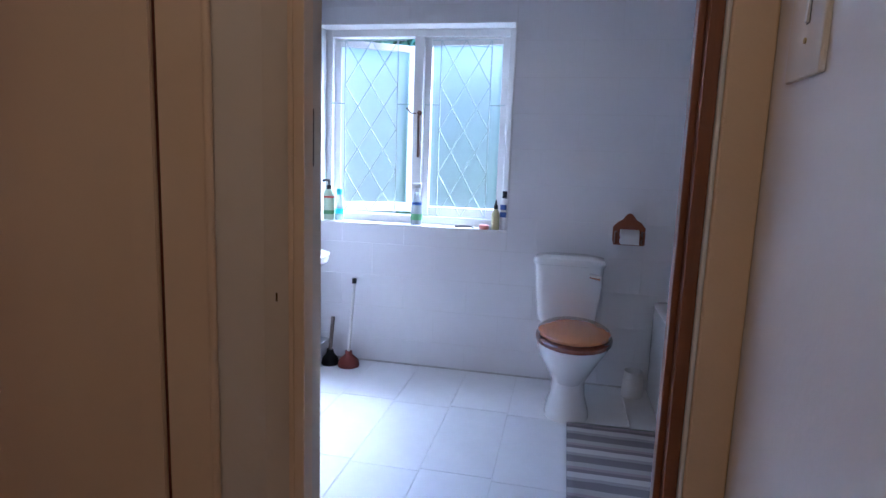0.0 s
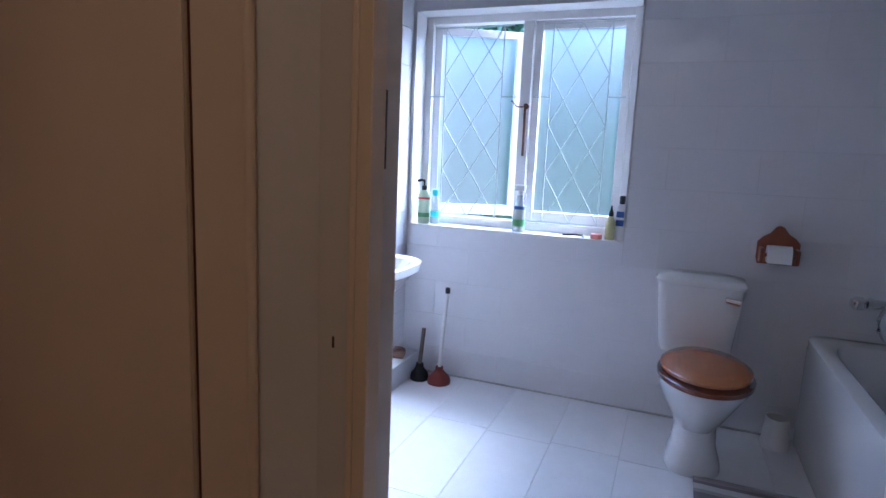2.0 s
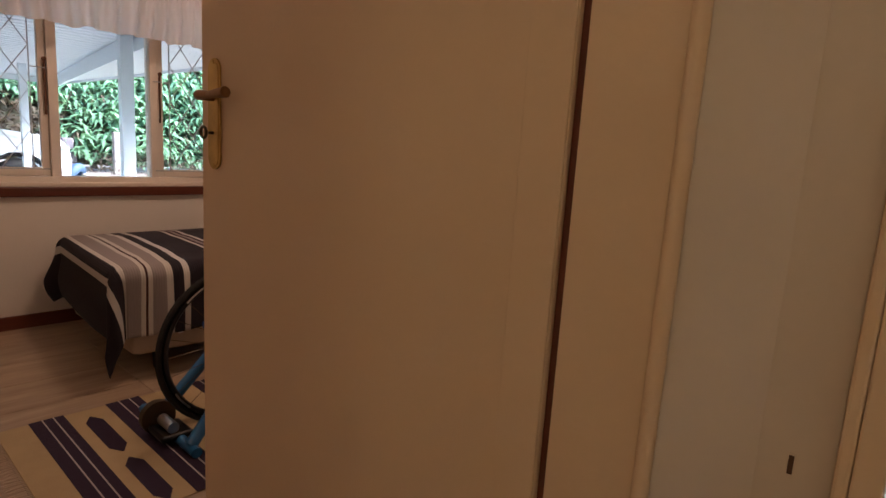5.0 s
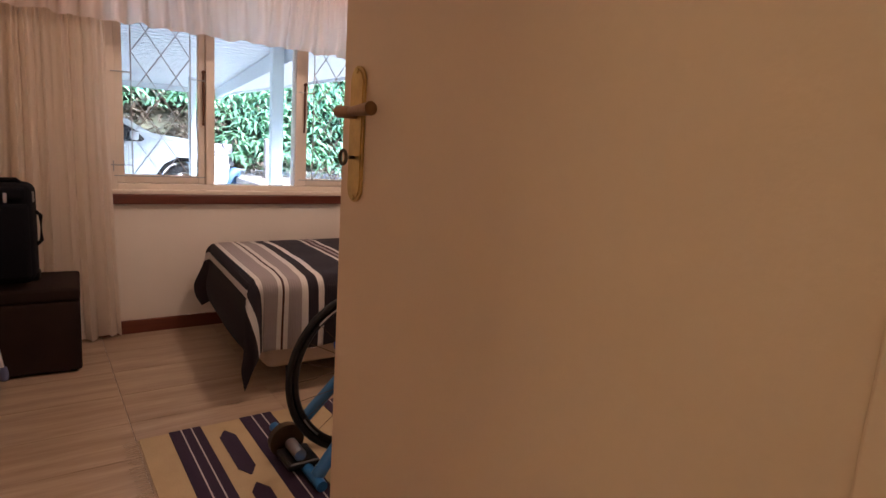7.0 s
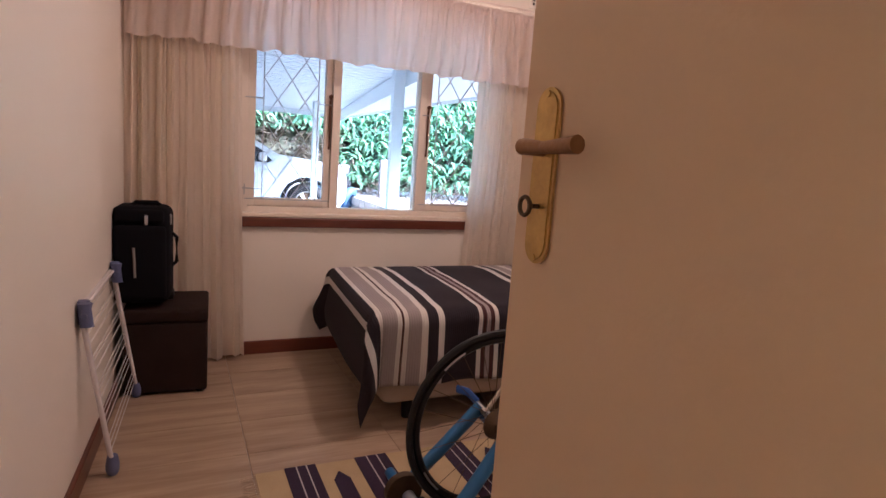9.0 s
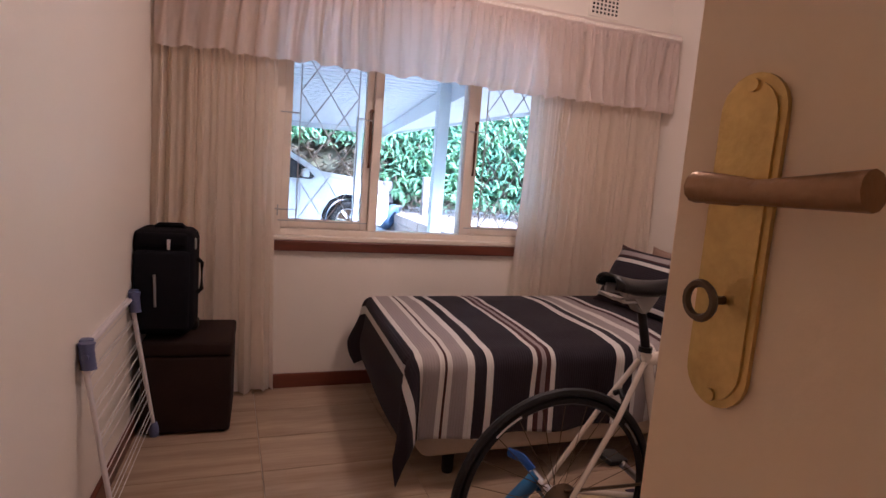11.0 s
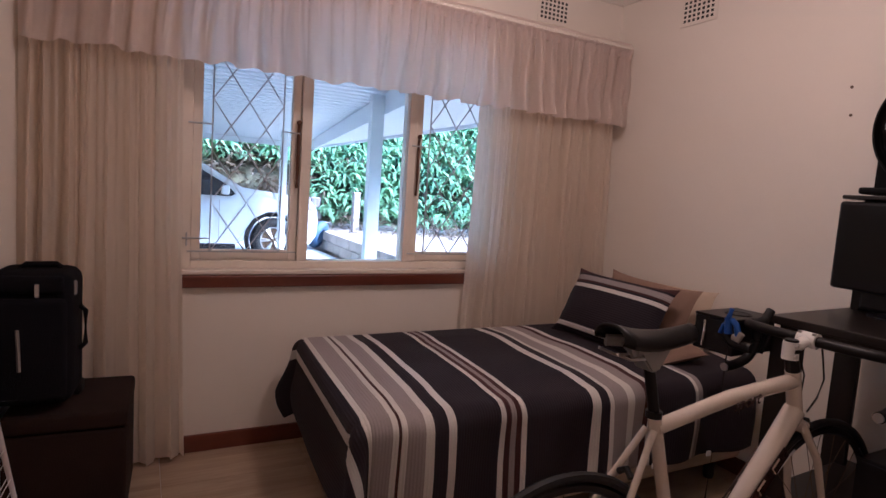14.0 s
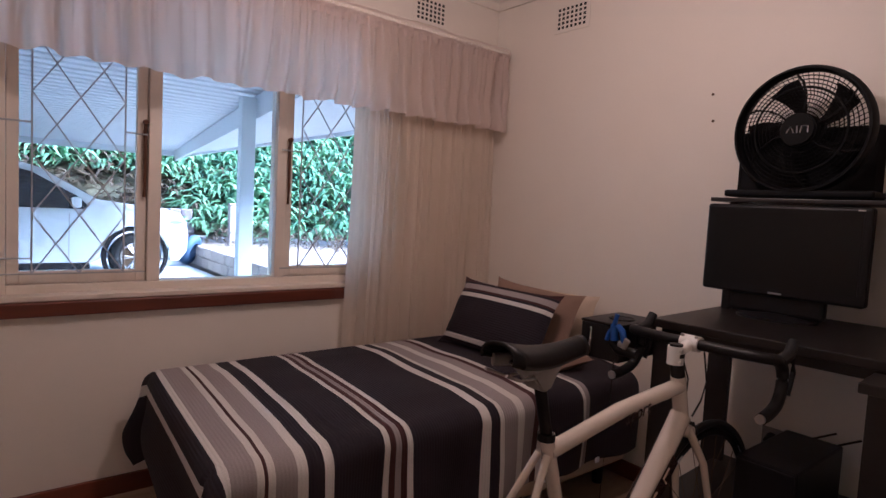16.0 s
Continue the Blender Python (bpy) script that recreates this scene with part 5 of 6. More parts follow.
cs = part("cassette", tube([(0.022, 0, 0), (0.052, 0, 0)], 0.058, 26, r2=0.03), M_DARKMETAL, bk, "dark worn cassette")
part("derailleur", tube([(0.055, 0.01, -0.03), (0.06, 0.035, -0.07), (0.055, 0.02, -0.14)], 0.014, 10), M_SILVER, bk, "silver rear derailleur", True)
part("chain", tube([(0.042, -0.0, 0.045), BB + Vector((0.045, 0.0, 0.10))], 0.004, 6), M_DARKMETAL, bk, "dark chain")
part("chain", tube([(0.052, 0.03, -0.15), BB + Vector((0.045, 0.0, -0.10))], 0.004, 6), M_DARKMETAL, bk, "dark chain")
part("brake_caliper", tube([(-0.020, 0.182, 0.300), (0, 0.186, 0.314), (0.020, 0.182, 0.300)], 0.0085, 10), M_BLACKP, bk, "black brake caliper", True)
p = HB + Vector((0, 0.03, -0.01))
part("brake_caliper", tube([p + Vector(q) for q in ((-0.024, 0, -0.035), (-0.026, 0.004, -0.012), (-0.012, 0.008, 0.006), (0.014, 0.008, 0.010), (0.026, 0.004, -0.010), (0.024, 0, -0.035))], 0.0065, 10), M_BLACKP, bk, "black brake caliper", True)
cl = part("blue_clip", tube([(-0.212, 0.80, 0.555), (-0.214, 0.795, 0.60), (-0.208, 0.80, 0.635)], 0.013, 10, r2=0.008), M_LEVER, bk, "bright blue plastic bar clip", True)
part("clip_jaw", tube([(-0.180, 0.805, 0.545), (-0.186, 0.80, 0.585), (-0.205, 0.80, 0.60)], 0.010, 10), M_LEVER, cl, smooth=True)
part("clip_jaw", tube([(-0.240, 0.80, 0.55), (-0.232, 0.80, 0.575), (-0.217, 0.80, 0.59)], 0.007, 10), M_LEVER, cl, smooth=True)
part("lamp_holder", tube([(-0.225, 0.81, 0.545), (-0.20, 0.81, 0.525), (-0.145, 0.82, 0.522)], 0.016, 10), M_BLACKP, bk, "black lamp holder under the bar", True)
part("grey_bracket", tube([(-0.195, 0.80, 0.548), (-0.175, 0.797, 0.543), (-0.165, 0.797, 0.565)], 0.007, 8, flat=1.6), M_GREY, bk, "pale grey bracket", True)
part("hanging_lead", tube([(-0.215, 0.81, 0.53), (-0.22, 0.81, 0.3), (-0.225, 0.80, 0.0), (-0.24, 0.77, -0.325)], 0.0022, 6), M_BLACK, bk, "thin black lead hanging from the bar", True)

# ---- trainer ----
tr = thing("bicycle_trainer", (-2.60, 1.615, 0.0), 0, "blue steel indoor bicycle trainer holding the rear wheel", "bicycle trainer")
for s in (1, -1):
    part("upright", tube([(s * 0.105, 0.0, 0.345), (s * 0.13, -0.14, 0.185), (s * 0.15, -0.27, 0.04)], 0.024, 14), M_TRAIN, tr, "blue painted upright", True)
    part("fork_leg", tube([(s * 0.11, 0.01, 0.31), (s * 0.2, 0.16, 0.16), (s * 0.24, 0.24, 0.03)], 0.018, 14), M_TRAIN, tr, "blue painted leg", True)
    part("axle_clamp", tube([(s * 0.06, 0, 0.334), (s * 0.135, 0, 0.340)], 0.014, 12), M_SILVER, tr, "silver axle clamp", True)
    part("foot_cap", box(s * 0.24 - 0.03, 0.21, 0.0, s * 0.24 + 0.03, 0.27, 0.03, 0.008), M_BLACKP, tr)
part("cross_foot", tube([(-0.29, -0.27, 0.028), (0.20, -0.27, 0.028)], 0.02, 12), M_TRAIN, tr, "blue painted cross foot", True)
part("clamp_lever", tube([(-0.135, 0.0, 0.348), (-0.175, -0.02, 0.372), (-0.225, -0.04, 0.366)], 0.009, 10, flat=1.8), M_LEVER, tr, "bright blue clamp lever", True)
part("roller", disc((0.0, -0.29, 0.075), 0.022, 0.10, "X", 20), M_SILVER, tr, "steel roller", True)
part("flywheel", disc((-0.085, -0.295, 0.075), 0.065, 0.03, "X", 32), M_DARKMETAL, tr, "dark steel flywheel", True)
part("resistance_unit", box(-0.07, -0.34, 0.03, 0.07, -0.22, 0.055, 0.01), M_BLACKP, tr)

# ---- desk ----
dk = thing("desk", (-2.845, 2.665, 0), 3, "tall black brown computer desk with a raised shelf beside the bed", "desk")
DT = 0.933
part("top", box(0.0, 0.0, DT - 0.028, 0.95, 0.652, DT, 0.003), M_DESK, dk)
part("top_wing", box(0.62, -0.16, DT - 0.058, 0.95, -0.002, DT - 0.032, 0.003), M_DESK, dk)
part("apron", box(0.03, 0.02, DT - 0.06, 0.93, 0.04, DT - 0.029, 0.002), M_DESK, dk)
for x0, x1, y0 in ((0.0, 0.10, 0.03), (-0.02, 0.065, 0.52), (0.62, 0.70, -0.05), (0.76, 0.85, 0.03)):
    part("leg_panel", box(x0, y0, 0.0, x1, y0 + 0.025, DT - (0.029 if y0 > 0.1 else 0.061), 0.002), M_DESK, dk)
part("foot_shelf", box(0.03, 0.06, 0.30, 0.93, 0.60, 0.325, 0.003), M_DESK, dk)
part("back_rail", box(0.03, 0.60, 0.10, 0.93, 0.62, 0.30, 0.003), M_DESK, dk)
for x in (0.02, 0.64):
    part("riser_post", box(x, 0.50, DT, x + 0.03, 0.62, 1.345, 0.002), M_DESK, dk)
part("raised_shelf", box(-0.02, 0.42, 1.345, 0.70, 0.65, 1.360, 0.003), M_DESK, dk)
sb = part("side_box", box(-0.150, -0.18, 0.798, -0.004, 0.05, 0.912, 0.004), M_BLACKP, dk, "black plastic box with a round cable port")
part("top_plate", box(-0.152, -0.182, 0.9125, -0.001, 0.052, 0.922, 0.003), M_BLACKP, sb)
part("port_rim", ring((-0.066, -0.07, 0.923), 0.040, 0.003, "Z", 32, 6), M_BLACKP, sb)
part("port_hole", disc((-0.066, -0.07, 0.923), 0.038, 0.002, "Z", 28), M_BLACK, sb, "round dark port")
part("chrome_strip", tube([(-0.112, -0.184, 0.812), (-0.108, -0.185, 0.86), (-0.110, -0.184, 0.90)], 0.005, 8), M_CHROME, sb, "chrome handle strip", True)

mo = thing("monitor", (-2.632, 3.12, DT), 0, "black flat screen monitor standing on the desk", "monitor")
part("stand_foot", lathe([(0.12, 0.0), (0.12, 0.008), (0.04, 0.018), (0.03, 0.02)], 30, sx=1.1, sy=0.8), M_BLACKP, mo, smooth=True)
part("stand_neck", box(-0.17, -0.01, 0.010, 0.15, 0.035, 0.13, 0.015), M_BLACKP, mo)
hs = part("housing", box(-0.265, -0.03, 0.079, 0.265, 0.02, 0.404, 0.012, 3), M_BLACKP, mo)
part("screen", box(-0.243, -0.0325, 0.117, 0.243, -0.0305, 0.384), M_SCREEN, hs, "dark glossy screen")
part("badge", box(-0.022, -0.0325, 0.089, 0.022, -0.0305, 0.095), M_SILVER, hs, "small silver badge bar")
part("corner_mark", box(0.225, -0.033, 0.391, 0.245, -0.031, 0.395), M_SILVER, hs, "pale corner mark")

# ---- fan ----
fa = thing("desk_fan", (-2.622, 3.19, 1.367), 0, "black box fan with round grille standing on the desk shelf", "fan")
part("back_plate", box(-0.235, 0.03, 0.0, 0.235, 0.06, 0.25, 0.02, 3), M_FAN, fa)
part("base", box(-0.24, -0.06, 0.0, 0.24, 0.08, 0.025, 0.008), M_FAN, fa)
C = (0.0, -0.03, 0.235)
part("rim", ring(C, 0.214, 0.011, "Y", 72, 10, flat=3.0), M_FAN, fa, smooth=True)
gr = part("front_grille", ring((C[0], C[1] - 0.025, C[2]), 0.055, 0.006, "Y", 40, 6), M_FAN, fa, smooth=True)
for k in range(11):
    part("grille_ring", ring((C[0], C[1] - 0.022 + 0.00014 * k * k, C[2]), 0.068 + 0.0135 * k, 0.0020, "Y", 64, 4), M_FAN, gr)
for k in range(72):
    a = 2 * math.pi * k / 72
    part("grille_bar", tube([(C[0] + r * math.cos(a + q), C[1] - 0.024 + 0.02 * (r / 0.2) ** 3, C[2] + r * math.sin(a + q)) for r, q in ((0.05, 0), (0.12, 0.12), (0.2, 0.32))], 0.0015, 4), M_FAN, gr)
for k in range(6):
    a = 2 * math.pi * k / 6 + 0.3
    part("grille_spoke", tube([(C[0] + r * math.cos(a + q), C[1] - 0.026 + 0.02 * (r / 0.2) ** 3, C[2] + r * math.sin(a + q)) for r, q in ((0.05, 0), (0.09, 0.05), (0.13, 0.14), (0.17, 0.25), (0.205, 0.38))], 0.0038, 6), M_FAN, gr)
part("grille_band", ring((C[0], C[1] - 0.019, C[2]), 0.148, 0.0045, "Y", 64, 6), M_FAN, gr)
part("badge_plate", disc((C[0], C[1] - 0.034, C[2]), 0.052, 0.008, "Y", 30), M_FAN, gr)
for i in range(5):
    a0 = 2 * math.pi * i / 5
    bm = bmesh.new()
    g = []
    for r in (0.04, 0.09, 0.14, 0.185):
        g.append([bm.verts.new((C[0] + r * math.cos(a0 + q + r * 2.5), C[1] + 0.02 + s, C[2] + r * math.sin(a0 + q + r * 2.5))) for q, s in ((0.0, -0.015), (0.3, 0.0), (0.62, 0.018))])
    for q in range(3):
        for w in range(2):
            bm.faces.new((g[q][w], g[q + 1][w], g[q + 1][w + 1], g[q][w + 1]))
    b = part("blade", bm, M_FAN, fa, smooth=True)
    b.modifiers.new("thickness", "SOLIDIFY").thickness = 0.003
part("motor", disc((C[0], C[1] + 0.04, C[2]), 0.06, 0.06, "Y", 28), M_FAN, fa)
mark = tube([(C[0] - 0.034, C[1] - 0.039, C[2] - 0.012), (C[0] - 0.022, C[1] - 0.039, C[2] + 0.012), (C[0] - 0.010, C[1] - 0.039, C[2] - 0.012)], 0.0022, 5)
tube([(C[0], C[1] - 0.039, C[2] + 0.012), (C[0], C[1] - 0.039, C[2] - 0.012)], 0.0026, 5, mark)
tube([(C[0] + 0.010, C[1] - 0.039, C[2] - 0.012), (C[0] + 0.014, C[1] - 0.039, C[2] + 0.012), (C[0] + 0.034, C[1] - 0.039, C[2] + 0.010), (C[0] + 0.034, C[1] - 0.039, C[2] - 0.012)], 0.0022, 5, mark)
part("badge_mark", mark, M_SILVER, gr, "pale raised badge mark")

# ---- cables, sockets and bag under the desk ----
so = thing("wall_socket", (-2.66, YR, 0.42), 0, "socket plate with black plugs and cables under the desk", "wall socket")
part("plate", box(-0.075, -0.012, -0.04, 0.075, 0.0, 0.04, 0.004), M_GREY, so)
for dx in (-0.035, 0.04):
    part("plug", tube([(dx, -0.012, 0), (dx, -0.05, -0.004)], 0.024, 14, r2=0.018), M_BLACK, so, "black round plug", True)
    part("plug_lead", tube([(dx, -0.05, -0.004), (dx + 0.03, -0.09, 0.0), (dx + 0.12, -0.12, 0.05), (dx + 0.24, -0.10, 0.12)], 0.004, 6), M_BLACK, so, smooth=True)
cbk = thing("computer_case", (-2.50, 3.0, 0.326), 0, "black computer case on the foot shelf of the desk", "computer")
part("case", box(-0.09, -0.2, 0.0, 0.09, 0.2, 0.20, 0.006), M_BLACKP, cbk)
part("front_panel", box(-0.085, -0.206, 0.008, 0.085, -0.2, 0.192, 0.004), M_BLACKP, cbk)
pc = thing("cable", (0, 0, 0), 0, "black cables hanging at the desk side", "cable")
part("lead", tube([(-2.08, 2.62, 0.943), (-2.07, 2.59, 0.85), (-2.07, 2.60, 0.7), (-2.12, 2.60, 0.45), (-2.09, 2.62, 0.2)], 0.004, 6), M_BLACK, pc, smooth=True)
part("lead", tube([(-2.11, 2.62, 0.943), (-2.10, 2.59, 0.85), (-2.11, 2.60, 0.6), (-2.07, 2.60, 0.38), (-2.13, 2.61, 0.15)], 0.004, 6), M_BLACK, pc, smooth=True)
# ---- toilet ----
to = thing("toilet", (0.072, 2.76, -0.001), 0, "white close coupled toilet with a varnished orange wooden seat", "toilet")


def loft(rings, n=30, bm=None):
    """Rings of (cx, cy, z, rx, ry, squareness)."""
    own = bm or bmesh.new()
    rr = []
    for cx, cy, z, rx, ry, sq in rings:
        row = []
        for k in range(n):
            a = 2 * math.pi * k / n
            c, s = math.cos(a), math.sin(a)
            row.append(own.verts.new((cx + rx * math.copysign(abs(c) ** sq, c), cy + ry * math.copysign(abs(s) ** sq, s), z)))
        rr.append(row)
    for q, w in zip(rr, rr[1:]):
        for k in range(n):
            own.faces.new((q[k], q[(k + 1) % n], w[(k + 1) % n], w[k]))
    own.faces.new(rr[0][::-1])
    own.faces.new(rr[-1])
    bmesh.ops.recalc_face_normals(own, faces=own.faces)
    return own


part("pan", loft([(0, 0.02, 0.0, 0.108, 0.15, 0.8), (0, 0.02, 0.03, 0.104, 0.145, 0.8), (0, 0.04, 0.09, 0.085, 0.13, 0.9), (0, 0.05, 0.17, 0.083, 0.14, 0.95), (0, 0.02, 0.24, 0.115, 0.19, 1.0), (0, 0.0, 0.31, 0.150, 0.225, 1.0), (0.008, -0.005, 0.355, 0.168, 0.24, 1.0), (0.010, -0.005, 0.375, 0.170, 0.242, 1.0)]), M_CERAMIC, to, smooth=True)
part("shelf", box(-0.12, 0.17, 0.24, 0.12, 0.40, 0.37, 0.03, 3), M_CERAMIC, to, smooth=True)
part("seat", loft([(0.012, -0.01, 0.376, 0.170, 0.238, 1.0), (0.012, -0.01, 0.381, 0.180, 0.250, 1.0), (0.012, -0.01, 0.397, 0.180, 0.250, 1.0), (0.012, -0.01, 0.403, 0.172, 0.24, 1.0)], 40), M_SEATR, to, "dark varnished seat ring", True)
part("lid", loft([(0.012, 0.0, 0.405, 0.160, 0.222, 1.0), (0.012, 0.0, 0.411, 0.170, 0.234, 1.0), (0.012, 0.0, 0.422, 0.170, 0.234, 1.0), (0.012, 0.0, 0.431, 0.155, 0.218, 1.0), (0.012, 0.0, 0.434, 0.10, 0.15, 1.0)], 40), M_SEAT, to, "varnished orange pine lid", True)
for s in (1, -1):
    part("hinge", disc((0.012 + s * 0.07, 0.232, 0.40), 0.010, 0.04, "X", 12), M_BRASS, to, "brass hinge")
part("cistern", loft([(-0.026, 0.335, 0.378, 0.140, 0.072, 0.35), (-0.026, 0.333, 0.41, 0.153, 0.078, 0.3), (-0.026, 0.325, 0.59, 0.170, 0.088, 0.28), (-0.026, 0.322, 0.690, 0.176, 0.092, 0.28)], 44), M_CERAMIC, to, smooth=True)
part("cistern_lid", loft([(-0.026, 0.322, 0.692, 0.182, 0.098, 0.3), (-0.026, 0.322, 0.707, 0.187, 0.101, 0.3), (-0.026, 0.322, 0.724, 0.178, 0.094, 0.35), (-0.026, 0.322, 0.737, 0.125, 0.06, 0.5)], 44), M_CERAMIC, to, smooth=True)
part("flush_lever", tube([(0.085, 0.232, 0.65), (0.085, 0.213, 0.65), (0.105, 0.206, 0.648), (0.13, 0.206, 0.643)], 0.0125, 12, r2=0.015), M_CHROME, to, "chrome flush lever", True)

# ---- bath ----
ba = thing("bathtub", (0.487, 1.70, 0), 0, "white enamel bath with a plain side panel along the wall", "bathtub")
part("side_panel", box(0.012, 0.0, 0.0, 0.03, 1.46, 0.455, 0.004), M_BATH, ba)
part("end_panel", box(0.03, 0.0, 0.0, 0.755, 0.018, 0.455, 0.004), M_BATH, ba)
bm = bmesh.new()
rows = []
W, L = 0.755, 1.475
for k, (ins, z, sq) in enumerate(((0.0, 0.455, 0.12), (0.0, 0.497, 0.12), (0.008, 0.503, 0.12), (0.055, 0.503, 0.2), (0.068, 0.492, 0.28), (0.085, 0.40, 0.32), (0.12, 0.16, 0.4), (0.18, 0.11, 0.5))):
    row = []
    for q in range(64):
        a = 2 * math.pi * q / 64
        c, s = math.cos(a), math.sin(a)
        row.append(bm.verts.new((W / 2 + (W / 2 - ins) * math.copysign(abs(c) ** sq, c), L / 2 + (L / 2 - ins * 1.2) * math.copysign(abs(s) ** sq, s), z)))
    rows.append(row)
for p, q in zip(rows, rows[1:]):
    for k in range(64):
        bm.faces.new((p[k], p[(k + 1) % 64], q[(k + 1) % 64], q[k]))
bm.faces.new(rows[-1])
bmesh.ops.recalc_face_normals(bm, faces=bm.faces)
part("tub", bm, M_BATH, ba, smooth=True)
mx = thing("bath_mixer", (0.80, YB, 0.672), 0, "chrome wall mixer tap with hand shower and hose over the bath", "tap")
mx.scale = (1.2, 1.2, 1.2)
part("body", tube([(-0.10, -0.055, 0), (0.10, -0.055, 0)], 0.019, 16), M_CHROME, mx, smooth=True)
for s in (1, -1):
    part("union", tube([(s * 0.075, 0.0, 0), (s * 0.075, -0.055, 0)], 0.016, 14), M_CHROME, mx, smooth=True)
    part("knob", lathe([(0.018, -0.02), (0.026, -0.01), (0.026, 0.012), (0.012, 0.022)], 16, centre=(s * 0.125, -0.055, 0)), M_CHROME, mx, smooth=True)
part("spout", tube([(0, -0.055, -0.01), (0, -0.12, -0.02), (0, -0.16, -0.05)], 0.012, 12), M_CHROME, mx, smooth=True)
part("hose", tube([(-0.02, -0.07, 0.01)] + [(0.02 + 0.09 * math.cos(2.6 + 0.45 * k), -0.085, -0.05 + 0.09 * math.sin(2.6 + 0.45 * k)) for k in range(11)], 0.007, 8), M_CHROME, mx, smooth=True)
part("hand_shower", tube([(0.05, -0.10, 0.045), (0.14, -0.11, 0.05), (0.17, -0.12, 0.03)], 0.013, 12, r2=0.026), M_WHITE, mx, "white hand shower", True)

# ---- basin, ledge ----
bs = thing("washbasin", (-1.446, 2.44, 0.0), 0, "white ceramic wall basin with a faceted outer rim", "washbasin")
part("bowl", loft([(0.12, 0, 0.56, 0.08, 0.09, 0.8), (0.15, 0, 0.62, 0.13, 0.17, 0.7), (0.165, 0, 0.685, 0.165, 0.24, 0.6), (0.168, 0, 0.70, 0.185, 0.26, 0.66), (0.168, 0, 0.735, 0.190, 0.27, 0.66), (0.168, 0, 0.742, 0.175, 0.25, 0.66), (0.175, 0, 0.735, 0.15, 0.21, 0.75), (0.175, 0, 0.66, 0.11, 0.15, 0.9), (0.175, 0, 0.63, 0.05, 0.06, 1.0)], 48), M_CERAMIC, bs, smooth=True)
part("pedestal", loft([(0.10, 0, 0.12, 0.08, 0.09, 0.8), (0.10, 0, 0.4, 0.06, 0.075, 0.8), (0.11, 0, 0.57, 0.075, 0.09, 0.8)]), M_CERAMIC, bs, smooth=True)
part("tap", tube([(0.03, 0, 0.74), (0.03, 0, 0.80), (0.07, 0, 0.83), (0.13, 0, 0.80)], 0.011, 12), M_CHROME, bs, "chrome pillar tap", True)
lg = structure("ledge", box(-1.456, 1.75, 0.0, -1.345, YB - 0.002, 0.118, 0.003), M_TILEW, "white tiled low pipe ledge under the basin")
sp = thing("sponge", (-1.405, 3.03, 0.118), 20, "worn tan bath sponge lying on the tiled ledge", "sponge")
bm = box(-0.035, -0.05, 0.0, 0.035, 0.05, 0.042, 0.014, 3)
for q in bm.verts:
    q.co += 0.010 * noise.noise_vector(q.co * 40)
    q.co.z = max(q.co.z, 0.0)
part("body", bm, M_SPONGE, sp, smooth=True)
part("worn_patch", box(-0.012, -0.02, 0.038, 0.016, 0.018, 0.047, 0.004), M_RUBBER, sp, "red brown worn patch")


def plunger(name, x, y, lean, stick_len, stick_mat, cup_mat, r, label, knob=None, sr=0.011):
    t = thing(name, (x, y, 0), 0, label, "plunger")
    part("cup", lathe([(r, 0.0), (r, 0.012), (r * 0.92, 0.035), (r * 0.6, 0.055), (0.022, 0.068), (0.02, 0.09)], 26), cup_mat, t, smooth=True)
    part("stick", tube([(0, 0, 0.085), (lean[0], lean[1], 0.085 + stick_len)], sr, 12), stick_mat, t, smooth=True)
    if knob:
        part("knob", tube([(lean[0], lean[1], 0.08 + stick_len), (lean[0] * 1.02, lean[1] * 1.02, 0.11 + stick_len)], sr + 0.004, 12), knob, t, "black knob", True)


M_STICK = material("grey wooden stick", (0.16, 0.12, 0.10), 0.7, vary=0.1)
plunger("plunger", -1.29, 3.06, (0.0, 0.04), 0.19, M_STICK, M_BLACK, 0.050, "small black rubber plunger with a wooden stick beside the ledge")
plunger("plunger", -1.175, 3.06, (0.006, 0.06), 0.40, M_WHITE, M_RUBBER, 0.062, "red rubber plunger with a white stick against the wall", M_BLACKP, 0.009)

# ---- roll holder ----
rh = thing("toilet_roll_holder", (0.342, YB - 0.008, 0.87), 0, "carved red brown wooden holder with a white toilet roll", "toilet roll holder")
pr = [(-0.075, -0.075), (0.075, -0.075), (0.082, -0.05), (0.082, 0.02), (0.06, 0.045), (0.035, 0.06), (0.015, 0.088), (0, 0.094), (-0.015, 0.088), (-0.035, 0.06), (-0.06, 0.045), (-0.082, 0.02), (-0.082, -0.05)]
part("back_board", outline(pr, -0.016, 0.0), M_HOLDER, rh)
for s in (1, -1):
    part("arm", box(s * 0.068 - 0.007, -0.085, -0.065, s * 0.068 + 0.007, -0.016, 0.0, 0.004), M_HOLDER, rh)
part("dowel", disc((0, -0.06, -0.03), 0.009, 0.125, "X", 12), M_HOLDER, rh)
ro = thing("toilet_roll", (0.340, YB - 0.068, 0.846), 0, "white paper toilet roll on the wooden holder", "toilet roll")
part("paper", disc((0, 0, 0), 0.037, 0.092, "X", 32), M_PAPER, ro, smooth=True)
part("loose_sheet", box(-0.046, -0.0385, -0.038, 0.046, -0.037, 0.0), M_PAPER, ro)
bn = thing("brush_holder", (0.415, 3.085, 0), 0, "white plastic toilet brush pot beside the bath", "toilet brush pot")
part("pot", lathe([(0.056, 0.0), (0.057, 0.008), (0.047, 0.132), (0.044, 0.134), (0.042, 0.125), (0.044, 0.02)], 26), M_WHITE, bn, smooth=True)
